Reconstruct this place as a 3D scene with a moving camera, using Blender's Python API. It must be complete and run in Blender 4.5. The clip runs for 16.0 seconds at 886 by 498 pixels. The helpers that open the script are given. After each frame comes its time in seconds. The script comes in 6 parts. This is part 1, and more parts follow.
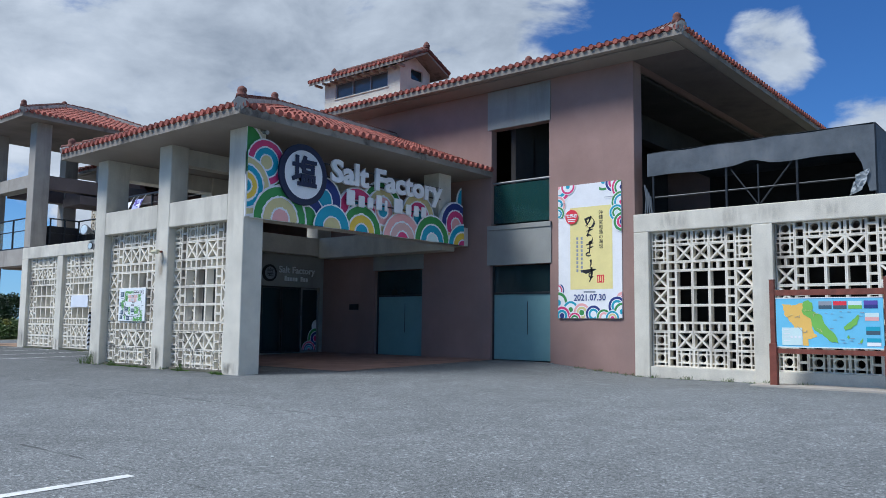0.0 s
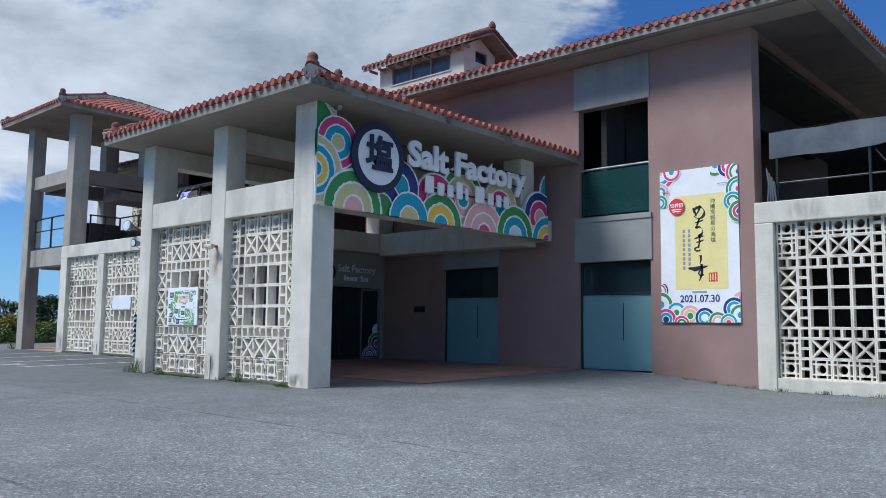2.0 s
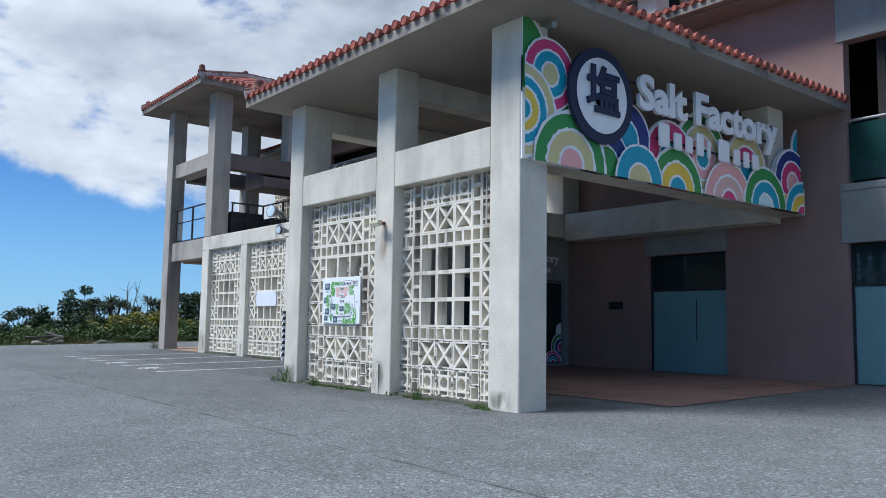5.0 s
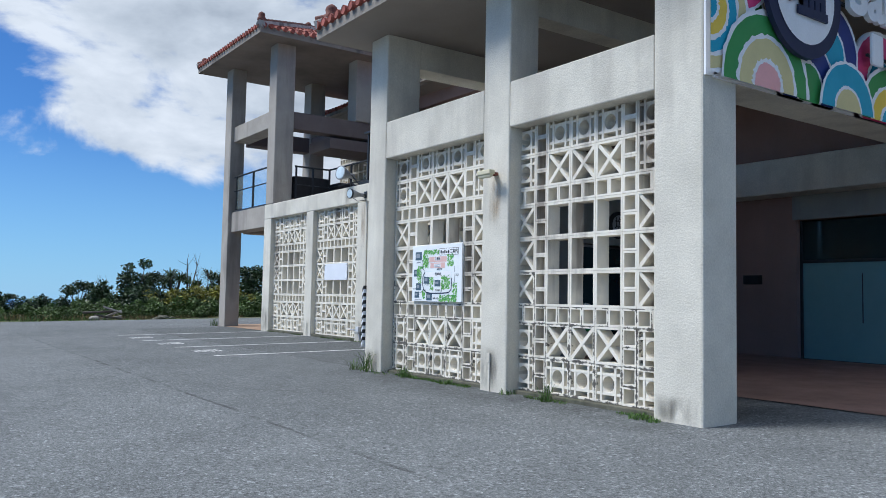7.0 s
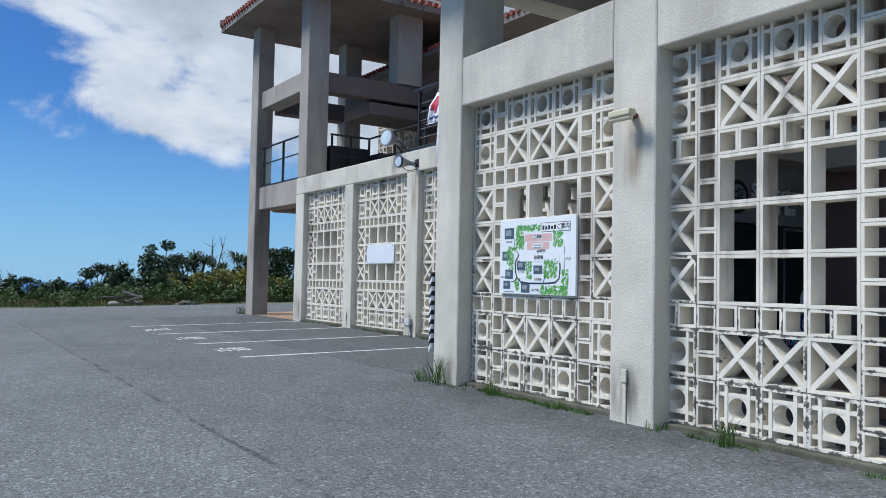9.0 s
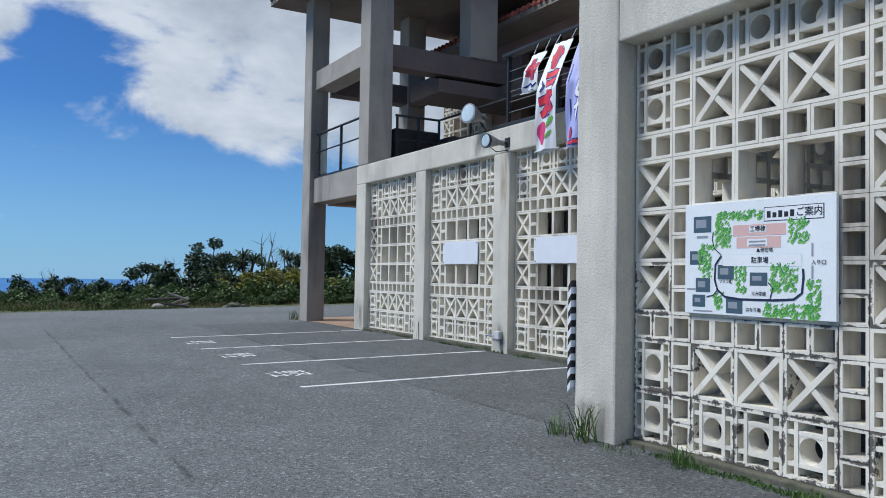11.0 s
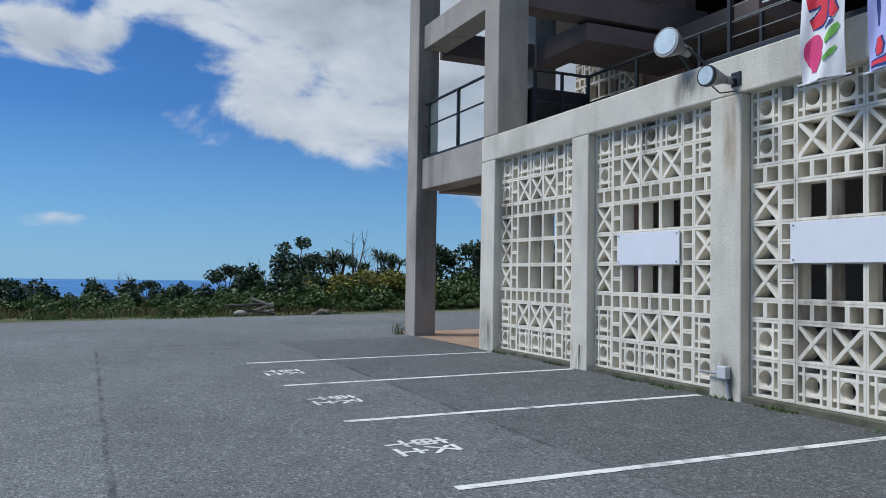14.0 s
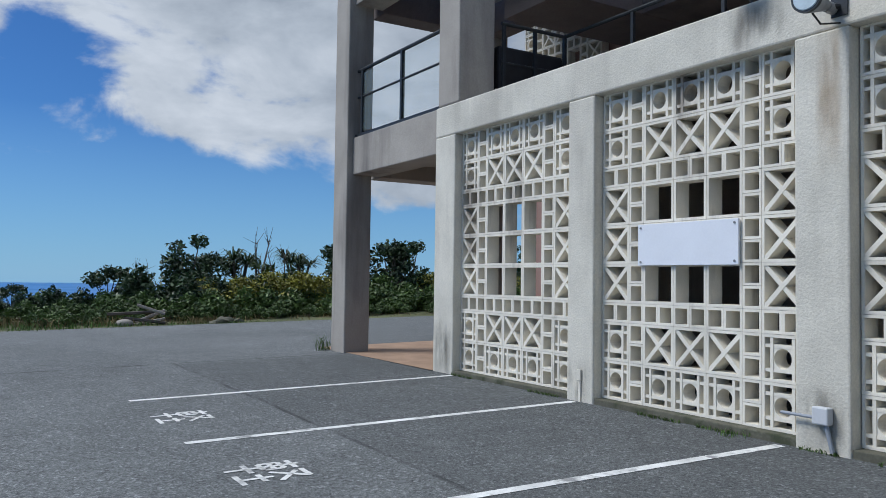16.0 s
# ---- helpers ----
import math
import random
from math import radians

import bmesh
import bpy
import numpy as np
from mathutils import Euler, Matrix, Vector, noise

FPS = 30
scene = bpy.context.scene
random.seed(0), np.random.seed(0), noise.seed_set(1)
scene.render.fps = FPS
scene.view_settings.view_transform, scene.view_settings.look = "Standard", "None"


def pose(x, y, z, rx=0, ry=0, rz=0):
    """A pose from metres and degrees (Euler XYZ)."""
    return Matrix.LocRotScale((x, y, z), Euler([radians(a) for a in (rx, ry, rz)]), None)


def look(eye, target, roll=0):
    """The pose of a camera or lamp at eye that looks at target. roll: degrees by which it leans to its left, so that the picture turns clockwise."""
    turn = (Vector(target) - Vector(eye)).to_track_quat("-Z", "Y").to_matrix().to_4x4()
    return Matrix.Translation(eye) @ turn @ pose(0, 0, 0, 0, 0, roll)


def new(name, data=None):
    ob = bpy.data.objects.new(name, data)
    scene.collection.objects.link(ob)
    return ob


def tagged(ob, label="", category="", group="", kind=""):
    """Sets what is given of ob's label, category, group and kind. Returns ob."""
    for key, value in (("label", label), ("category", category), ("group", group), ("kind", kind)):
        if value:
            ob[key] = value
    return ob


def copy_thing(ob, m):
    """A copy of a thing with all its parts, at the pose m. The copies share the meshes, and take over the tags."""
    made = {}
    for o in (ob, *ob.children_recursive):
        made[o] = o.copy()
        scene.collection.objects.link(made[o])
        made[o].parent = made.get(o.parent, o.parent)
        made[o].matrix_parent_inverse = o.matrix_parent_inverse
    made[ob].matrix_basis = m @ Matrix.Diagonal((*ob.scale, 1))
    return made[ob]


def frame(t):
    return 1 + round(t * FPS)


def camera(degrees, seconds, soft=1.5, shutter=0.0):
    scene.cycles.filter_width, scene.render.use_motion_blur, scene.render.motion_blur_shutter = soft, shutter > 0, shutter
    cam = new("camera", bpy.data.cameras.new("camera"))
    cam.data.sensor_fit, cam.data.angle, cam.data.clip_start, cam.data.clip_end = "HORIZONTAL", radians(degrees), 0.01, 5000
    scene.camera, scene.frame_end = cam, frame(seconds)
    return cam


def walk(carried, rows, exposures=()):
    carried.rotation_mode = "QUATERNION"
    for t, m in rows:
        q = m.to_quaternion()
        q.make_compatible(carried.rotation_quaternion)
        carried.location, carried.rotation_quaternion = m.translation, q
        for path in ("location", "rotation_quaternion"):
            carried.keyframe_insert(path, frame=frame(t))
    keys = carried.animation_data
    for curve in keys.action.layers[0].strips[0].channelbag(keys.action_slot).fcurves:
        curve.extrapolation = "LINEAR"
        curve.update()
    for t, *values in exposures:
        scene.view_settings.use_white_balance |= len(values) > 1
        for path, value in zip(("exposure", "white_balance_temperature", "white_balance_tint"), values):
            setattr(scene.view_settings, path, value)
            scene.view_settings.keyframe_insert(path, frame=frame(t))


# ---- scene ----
cam = camera(58.1, 16.0, soft=0.9)
PATH = [
    (0, (-0.222, -0.023, 1.409), (-1.492, 1.511, 1.601), 0.6),
    (0.5, (-0.85, 0.16, 1.389), (-2.126, 1.687, 1.586), 0.6),
    (1, (-1.479, 0.441, 1.439), (-2.765, 1.96, 1.634), 0.7),
    (1.5, (-2.125, 0.704, 1.447), (-3.427, 2.209, 1.644), 0.7),
    (2, (-2.759, 1.005, 1.442), (-4.086, 2.489, 1.64), 0.7),
    (2.5, (-3.4, 1.299, 1.438), (-4.759, 2.753, 1.637), 0.7),
    (3, (-4.01, 1.686, 1.419), (-5.408, 3.102, 1.62), 0.7),
    (3.5, (-4.662, 1.941, 1.396), (-6.099, 3.317, 1.601), 0.7),
    (4, (-5.301, 2.234, 1.404), (-6.777, 3.568, 1.608), 0.8),
    (6.5, (-8.851, 3.685, 1.498), (-10.473, 4.846, 1.647), 1.1),
    (7, (-9.49, 3.904, 1.49), (-11.125, 5.05, 1.615), 1.1),
    (7.5, (-10.265, 4.084, 1.497), (-11.91, 5.218, 1.6), 1.0),
    (8, (-10.941, 4.359, 1.517), (-12.593, 5.482, 1.609), 1.1),
    (10.5, (-14.521, 5.569, 1.679), (-16.234, 6.599, 1.748), 1.0),
    (11, (-15.189, 5.738, 1.696), (-16.92, 6.738, 1.764), 1.0),
    (11.5, (-15.928, 5.898, 1.699), (-17.678, 6.865, 1.767), 1.0),
    (12, (-16.612, 6.111, 1.702), (-18.38, 7.043, 1.772), 0.9),
    (12.5, (-17.345, 6.3, 1.718), (-19.13, 7.199, 1.787), 0.9),
    (13, (-18.038, 6.492, 1.737), (-19.84, 7.358, 1.805), 1.0),
    (13.5, (-18.799, 6.644, 1.719), (-20.614, 7.481, 1.787), 0.9),
    (14, (-19.543, 6.83, 1.74), (-21.368, 7.644, 1.807), 0.9),
    (14.5, (-20.339, 6.94, 1.729), (-22.171, 7.74, 1.799), 0.9),
    (15, (-21.114, 7.075, 1.742), (-22.94, 7.888, 1.811), 0.9),
    (15.5, (-21.883, 7.201, 1.741), (-23.683, 8.072, 1.81), 0.9),
    (16, (-22.514, 7.414, 1.759), (-24.221, 8.455, 1.834), 0.8),
]
walk(cam, [(t, look(eye, target, roll)) for t, eye, target, roll in PATH],
     exposures=[(0.0, -0.10, 5800, 9), (3.0, -0.04, 5800, 9), (5.0, 0.0, 5850, 9), (7.0, -0.02, 5900, 9), (10.5, -0.25, 5900, 9), (13.0, -0.36, 5900, 9), (16.0, -0.38, 5900, 9)])

# ---------------------------------------------------------------- light
SUN_AZ, SUN_EL = radians(212), radians(50)      # compass from +y towards +x
sun_way = Vector((math.sin(SUN_AZ) * math.cos(SUN_EL), math.cos(SUN_AZ) * math.cos(SUN_EL), math.sin(SUN_EL)))
sun_data = bpy.data.lights.new("sun", "SUN")
sun_data.energy, sun_data.angle, sun_data.color = 3.6, radians(20), (1.0, 0.96, 0.90)
sun = new("sun", sun_data)
sun.matrix_world = look(sun_way * 60, (0, 0, 0))


def sky_world():
    """Blue sky with banks of cumulus that thicken upwards and towards the north."""
    w = bpy.data.worlds.new("sky")
    w.use_nodes = True
    scene.world = w
    nt = w.node_tree
    nt.nodes.clear()
    N, L = nt.nodes.new, nt.links.new

    def math_node(op, a, b=None, c=None, clamp=False):
        n = N("ShaderNodeMath")
        n.operation, n.use_clamp = op, clamp
        for i, v in enumerate((a, b, c)):
            if v is None:
                continue
            if isinstance(v, (int, float)):
                n.inputs[i].default_value = v
            else:
                L(v, n.inputs[i])
        return n.outputs[0]

    out, bg = N("ShaderNodeOutputWorld"), N("ShaderNodeBackground")
    sky = N("ShaderNodeTexSky")
    sky.sky_type, sky.sun_disc = "NISHITA", False
    sky.sun_elevation, sky.sun_rotation = SUN_EL, SUN_AZ
    sky.air_density, sky.dust_density, sky.ozone_density = 1.0, 0.0, 3.0
    co = N("ShaderNodeTexCoord")
    sep = N("ShaderNodeSeparateXYZ")
    L(co.outputs["Generated"], sep.inputs[0])
    x, y, z = sep.outputs
    # azimuth (0 along +y, negative towards -x) and elevation in degrees
    az = math_node("MULTIPLY", math_node("ARCTAN2", x, y), 57.29578)
    el = math_node("MULTIPLY", math_node("ARCSINE", z), 57.29578)
    flat = N("ShaderNodeCombineXYZ")
    L(math_node("MULTIPLY", az, 0.055), flat.inputs[0])
    L(math_node("MULTIPLY", el, 0.10), flat.inputs[1])
    warp = N("ShaderNodeTexNoise")
    warp.inputs["Scale"].default_value, warp.inputs["Detail"].default_value = 2.1, 10
    warp.inputs["Roughness"].default_value, warp.inputs["Distortion"].default_value = 0.56, 0.25
    L(flat.outputs[0], warp.inputs["Vector"])

    def bank(a, e, wa, we, gain):
        """A full oval bank of cloud with soft edges."""
        p = math_node("POWER", math_node("DIVIDE", math_node("SUBTRACT", az, a), wa), 4)
        q = math_node("POWER", math_node("DIVIDE", math_node("SUBTRACT", el, e), we), 4)
        return math_node("MULTIPLY", math_node("EXPONENT", math_node("MULTIPLY", math_node("ADD", p, q), -1)), gain)

    cover = None
    for spec in CLOUDS:
        b = bank(*spec)
        cover = b if cover is None else math_node("ADD", cover, b)
    high = math_node("MULTIPLY", math_node("SUBTRACT", el, 23), 0.03, clamp=True)
    cover = math_node("ADD", cover, math_node("MINIMUM", high, 0.45))
    dens = math_node("ADD", math_node("SUBTRACT", warp.outputs["Fac"], 0.74), cover)
    ramp = N("ShaderNodeValToRGB")
    ramp.color_ramp.elements[0].position, ramp.color_ramp.elements[1].position = 0.0, 0.17
    ramp.color_ramp.interpolation = "EASE"
    L(dens, ramp.inputs[0])
    # cloud is white where it faces up to the sun, grey underneath and in its thick middle
    above = N("ShaderNodeVectorMath")
    above.operation = "ADD"
    above.inputs[1].default_value = (-0.03, 0.16, 0)
    L(flat.outputs[0], above.inputs[0])
    over_it = N("ShaderNodeTexNoise")
    over_it.inputs["Scale"].default_value, over_it.inputs["Detail"].default_value = 2.1, 7
    over_it.inputs["Roughness"].default_value, over_it.inputs["Distortion"].default_value = 0.56, 0.25
    L(above.outputs[0], over_it.inputs["Vector"])
    facing_up = math_node("MULTIPLY", math_node("SUBTRACT", over_it.outputs["Fac"], warp.outputs["Fac"]), 1.5)
    thick = N("ShaderNodeValToRGB")
    e = thick.color_ramp.elements
    e[0].position, e[0].color = 0.10, (9.6, 9.9, 10.3, 1)
    e[1].position, e[1].color = 0.85, (4.0, 4.5, 5.2, 1)
    mid = thick.color_ramp.elements.new(0.45)
    mid.color = (6.9, 7.4, 8.0, 1)
    deck = N("ShaderNodeMapRange")      # the wide deck to the north is the thickest
    for i, v in enumerate((-72, -56, 0.10, 0.42)):
        deck.inputs[i + 1].default_value = v
    L(az, deck.inputs[0])
    L(math_node("ADD", math_node("MULTIPLY", dens, 0.95), math_node("ADD", facing_up, deck.outputs[0])), thick.inputs[0])
    deep = N("ShaderNodeMix")
    deep.data_type, deep.blend_type = "RGBA", "MULTIPLY"
    deep.inputs["Factor"].default_value = 1.0
    deep.inputs["B"].default_value = SKY_TINT
    L(sky.outputs[0], deep.inputs["A"])
    # pale sea haze near the horizon
    haze = N("ShaderNodeMix")
    haze.data_type = "RGBA"
    haze.inputs["B"].default_value = (4.1, 7.5, 11.0, 1)
    L(math_node("MULTIPLY", math_node("SUBTRACT", 11, el), 0.055, clamp=True), haze.inputs["Factor"])
    L(deep.outputs["Result"], haze.inputs["A"])
    mix = N("ShaderNodeMix")
    mix.data_type = "RGBA"
    L(ramp.outputs[0], mix.inputs["Factor"])
    L(haze.outputs["Result"], mix.inputs["A"])
    # the cloud deck grows brighter overhead, where it is thin before the sun
    over = N("ShaderNodeMapRange")
    for i, v in enumerate((24, 60, 1.0, 1.6)):
        over.inputs[i + 1].default_value = v
    L(el, over.inputs[0])
    lit = N("ShaderNodeVectorMath")
    lit.operation = "SCALE"
    L(thick.outputs[0], lit.inputs[0])
    L(over.outputs[0], lit.inputs["Scale"])
    L(lit.outputs[0], mix.inputs["B"])
    L(mix.outputs["Result"], bg.inputs["Color"])
    bg.inputs["Strength"].default_value = 0.085
    L(bg.outputs[0], out.inputs[0])


SKY_TINT = (0.48, 0.80, 1.22, 1)
CLOUDS = (      # azimuth, elevation, half widths, gain
    (-75.0, 13.6, 12.5, 6.2, 0.42), (-48, 18, 19, 14, 0.46), (-82, 21.8, 20, 5.0, 0.27), (-84.5, 14.0, 3.4, 2.6, -0.13), (-93, 14.2, 5.0, 2.2, 0.34), (-63, 6.0, 4, 1.6, 0.20),
    (-31, 21, 6, 3.2, 0.10), (-17, 18.5, 3.2, 3.2, 0.36), (-10, 13.0, 4, 2.4, 0.32), (-91, 3.0, 6, 0.8, 0.22),
)
sky_world()

# ---------------------------------------------------------------- materials


def material(name, base, rough=0.8, metal=0.0, dark=0.75, light=1.15, scale=6.0, fine=60.0, bump=0.15, grain=0.12, stain=None, stain_scale=0.7, stain_amount=0.5, streak=False, vary=0.0, island=0.0, spec=0.5):
    """A worn surface: broad blotches, fine grain with relief, optional stains or rain streaks, and a change from piece to piece."""
    m = bpy.data.materials.new(name)
    m.use_nodes = True
    nt = m.node_tree
    N, L = nt.nodes.new, nt.links.new
    p = nt.nodes["Principled BSDF"]
    p.inputs["Metallic"].default_value = metal
    p.inputs["Specular IOR Level"].default_value = spec
    geo = N("ShaderNodeNewGeometry")
    pos = geo.outputs["Position"]

    def noise_node(s, detail, vec=pos):
        n = N("ShaderNodeTexNoise")
        n.inputs["Scale"].default_value, n.inputs["Detail"].default_value = s, detail
        n.inputs["Roughness"].default_value = 0.6
        L(vec, n.inputs["Vector"])
        return n.outputs["Fac"]

    def span(value, a, b, lo, hi):
        n = N("ShaderNodeMapRange")
        n.inputs[1].default_value, n.inputs[2].default_value, n.inputs[3].default_value, n.inputs[4].default_value = a, b, lo, hi
        L(value, n.inputs[0])
        return n.outputs[0]

    def times(a, b):
        n = N("ShaderNodeMath")
        n.operation = "MULTIPLY"
        L(a, n.inputs[0]), L(b, n.inputs[1])
        return n.outputs[0]

    broad = noise_node(scale, 5)
    small = noise_node(fine, 4)
    value = times(span(broad, 0.3, 0.7, dark, light), span(small, 0.3, 0.7, 1 - grain, 1 + grain))
    if vary:
        info = N("ShaderNodeObjectInfo")
        value = times(value, span(info.outputs["Random"], 0, 1, 1 - vary, 1 + vary))
    if island:
        value = times(value, span(geo.outputs["Random Per Island"], 0, 1, 1 - island, 1 + island))
    hsv = N("ShaderNodeHueSaturation")
    hsv.inputs["Color"].default_value = (*base, 1)
    L(value, hsv.inputs["Value"])
    colour = hsv.outputs["Color"]
    if stain:
        vec = pos
        if streak:
            mp = N("ShaderNodeMapping")
            mp.inputs["Scale"].default_value = (1, 1, 0.12)
            L(pos, mp.inputs["Vector"])
            vec = mp.outputs[0]
        mask = span(times(noise_node(stain_scale, 6, vec), span(noise_node(stain_scale * 0.23 + 0.05, 3), 0.3, 0.7, 0.75, 1.15)), 0.5, 0.68, 0, stain_amount)
        mix = N("ShaderNodeMix")
        mix.data_type = "RGBA"
        mix.inputs["B"].default_value = (*stain, 1)
        L(mask, mix.inputs["Factor"]), L(colour, mix.inputs["A"])
        colour = mix.outputs["Result"]
    L(colour, p.inputs["Base Color"])
    L(span(broad, 0.3, 0.7, min(1, rough + 0.06), max(0.02, rough - 0.06)), p.inputs["Roughness"])
    if bump:
        b = N("ShaderNodeBump")
        b.inputs["Strength"].default_value, b.inputs["Distance"].default_value = bump, 0.01
        L(small, b.inputs["Height"])
        L(b.outputs[0], p.inputs["Normal"])
    return m


def glassy(name, base, rough=0.05, alpha=0.25):
    """Tinted pane: part clear, part glossy."""
    m = bpy.data.materials.new(name)
    m.use_nodes = True
    p = m.node_tree.nodes["Principled BSDF"]
    p.inputs["Base Color"].default_value = (*base, 1)
    p.inputs["Roughness"].default_value = rough
    p.inputs["Alpha"].default_value = alpha
    return m


STUCCO = material("white_stucco", (0.705, 0.664, 0.562), 0.9, scale=1.6, fine=46, bump=0.6, grain=0.09, dark=0.84, light=1.06, stain=(0.30, 0.27, 0.23), stain_scale=1.5, stain_amount=0.36, streak=True)
STUCCO_OLD = material("weathered_concrete", (0.405, 0.368, 0.32), 0.92, scale=1.2, fine=40, bump=0.4, grain=0.07, dark=0.84, light=1.06, stain=(0.14, 0.125, 0.115), stain_scale=1.1, stain_amount=0.75, streak=True)
BLOCK = material("painted_block", (0.83, 0.777, 0.66), 0.9, scale=3, fine=90, bump=0.3, grain=0.05, dark=0.9, light=1.05, stain=(0.17, 0.135, 0.11), stain_scale=2.6, stain_amount=0.75, streak=True, vary=0.06)
MOSSY = material("mossy_concrete", (0.12, 0.115, 0.085), 0.95, scale=3, fine=40, bump=0.5, grain=0.15, dark=0.7, light=1.25, stain=(0.04, 0.05, 0.022), stain_scale=4, stain_amount=0.8)
PINK = material("pink_stucco", (0.345, 0.222, 0.190), 0.92, scale=0.9, fine=45, bump=0.35, grain=0.06, dark=0.86, light=1.06, stain=(0.25, 0.18, 0.165), stain_scale=0.9, stain_amount=0.5, streak=True)
GREY = material("grey_concrete", (0.32, 0.325, 0.305), 0.9, scale=1.2, fine=45, bump=0.3, grain=0.06, dark=0.84, light=1.06, stain=(0.17, 0.15, 0.14), stain_scale=1.0, stain_amount=0.6, streak=True)
# stained concrete, its brown darkened to hold the shade of undersides
UNDER = material("shade_brown_stained_concrete", (0.17, 0.135, 0.125), 0.92, scale=0.9, fine=40, bump=0.3, dark=0.8, stain=(0.07, 0.06, 0.055), stain_scale=0.9, stain_amount=0.7)
SOFFIT = material("soffit_plaster", (0.31, 0.27, 0.235), 0.9, scale=0.8, fine=50, bump=0.2, grain=0.05, dark=0.88, light=1.05)
CEILING = material("brown_ceiling", (0.24, 0.195, 0.165), 0.9, scale=0.8, fine=50, bump=0.2, grain=0.05)
FASCIA = material("stained_fascia", (0.27, 0.24, 0.205), 0.9, scale=2, fine=60, bump=0.3, dark=0.8, stain=(0.06, 0.055, 0.05), stain_scale=2.8, stain_amount=0.9)
TILE = material("red_clay_tile", (0.29, 0.080, 0.058), 0.8, scale=3, fine=80, bump=0.2, grain=0.12, dark=0.7, light=1.25, stain=(0.10, 0.045, 0.035), stain_scale=3.5, stain_amount=0.6, vary=0.22, island=0.22)
RIDGE = material("ridge_tile", (0.17, 0.065, 0.050), 0.85, scale=4, fine=80, bump=0.25, dark=0.6, light=1.2, stain=(0.05, 0.04, 0.04), stain_scale=3, stain_amount=0.7, island=0.2)
MORTAR = material("ridge_mortar", (0.42, 0.39, 0.36), 0.95, scale=5, fine=80, bump=0.3, stain=(0.08, 0.07, 0.065), stain_scale=3, stain_amount=0.8)
WHITE_PAINT = material("road_paint", (0.72, 0.72, 0.70), 0.8, scale=4, fine=120, bump=0.3, grain=0.1, stain=(0.14, 0.14, 0.145), stain_scale=9, stain_amount=0.75)
BOARD = material("white_board", (0.80, 0.82, 0.86), 0.5, scale=2, fine=40, bump=0.0, grain=0.02, dark=0.96, light=1.03)
METAL = material("dark_rail_metal", (0.045, 0.05, 0.055), 0.5, 0.6, scale=5, fine=90, bump=0.05)
STEEL = material("galvanised_steel", (0.30, 0.31, 0.32), 0.55, 0.4, scale=5, fine=90, bump=0.05)
BLACK = material("black_plastic", (0.016, 0.016, 0.018), 0.6, scale=5, fine=90, bump=0.05)
RUST = material("rust_red_steel", (0.20, 0.055, 0.035), 0.7, 0.0, scale=5, fine=70, bump=0.15, stain=(0.09, 0.035, 0.025), stain_scale=4, stain_amount=0.6)
DOOR = material("teal_frosted_glass", (0.20, 0.37, 0.375), 0.38, scale=0.7, fine=5, bump=0.0, grain=0.03, dark=0.9, light=1.06, spec=0.5)
DARKGLASS = material("dark_glass", (0.012, 0.03, 0.034), 0.06, scale=1, fine=5, bump=0.0, grain=0.02, spec=0.6)
SKYGLASS = material("grey_window_glass", (0.10, 0.12, 0.13), 0.15, scale=1, fine=5, bump=0.0, grain=0.03, spec=0.6)
# near-black base: the shade of the unlit rooms is put into the colour
INSIDE = material("shade_dark_interior", (0.035, 0.031, 0.029), 0.9, scale=1, fine=20, bump=0.1)
PAVER = material("red_pavers", (0.30, 0.18, 0.14), 0.85, scale=2, fine=60, bump=0.2, vary=0.15, dark=0.8, stain=(0.10, 0.075, 0.065), stain_scale=1.5, stain_amount=0.5)
TAN = material("tan_paving", (0.36, 0.24, 0.16), 0.9, scale=2, fine=60, bump=0.2, dark=0.8)
GLASS = glassy("rail_glass", (0.55, 0.68, 0.68), 0.05, 0.09)
GREENGLASS = glassy("green_glass", (0.02, 0.075, 0.07), 0.08, 0.7)
LENS = material("lamp_lens", (0.62, 0.72, 0.76), 0.25, scale=4, fine=30, bump=0.1, grain=0.03)
NET = material("black_shade_net", (0.095, 0.112, 0.13), 0.8, scale=2, fine=140, bump=0.3, grain=0.15, stain=(0.16, 0.17, 0.18), stain_scale=1.5, stain_amount=0.5)


NET_PALE = material("torn_plastic", (0.30, 0.33, 0.35), 0.5, scale=6, fine=60, bump=0.2)


def plain(name, rgb, rough=0.55):
    return material(name, tuple(min(0.88, c * 1.22) for c in rgb), rough, scale=3, fine=50, bump=0.03, grain=0.03, dark=0.95, light=1.04)


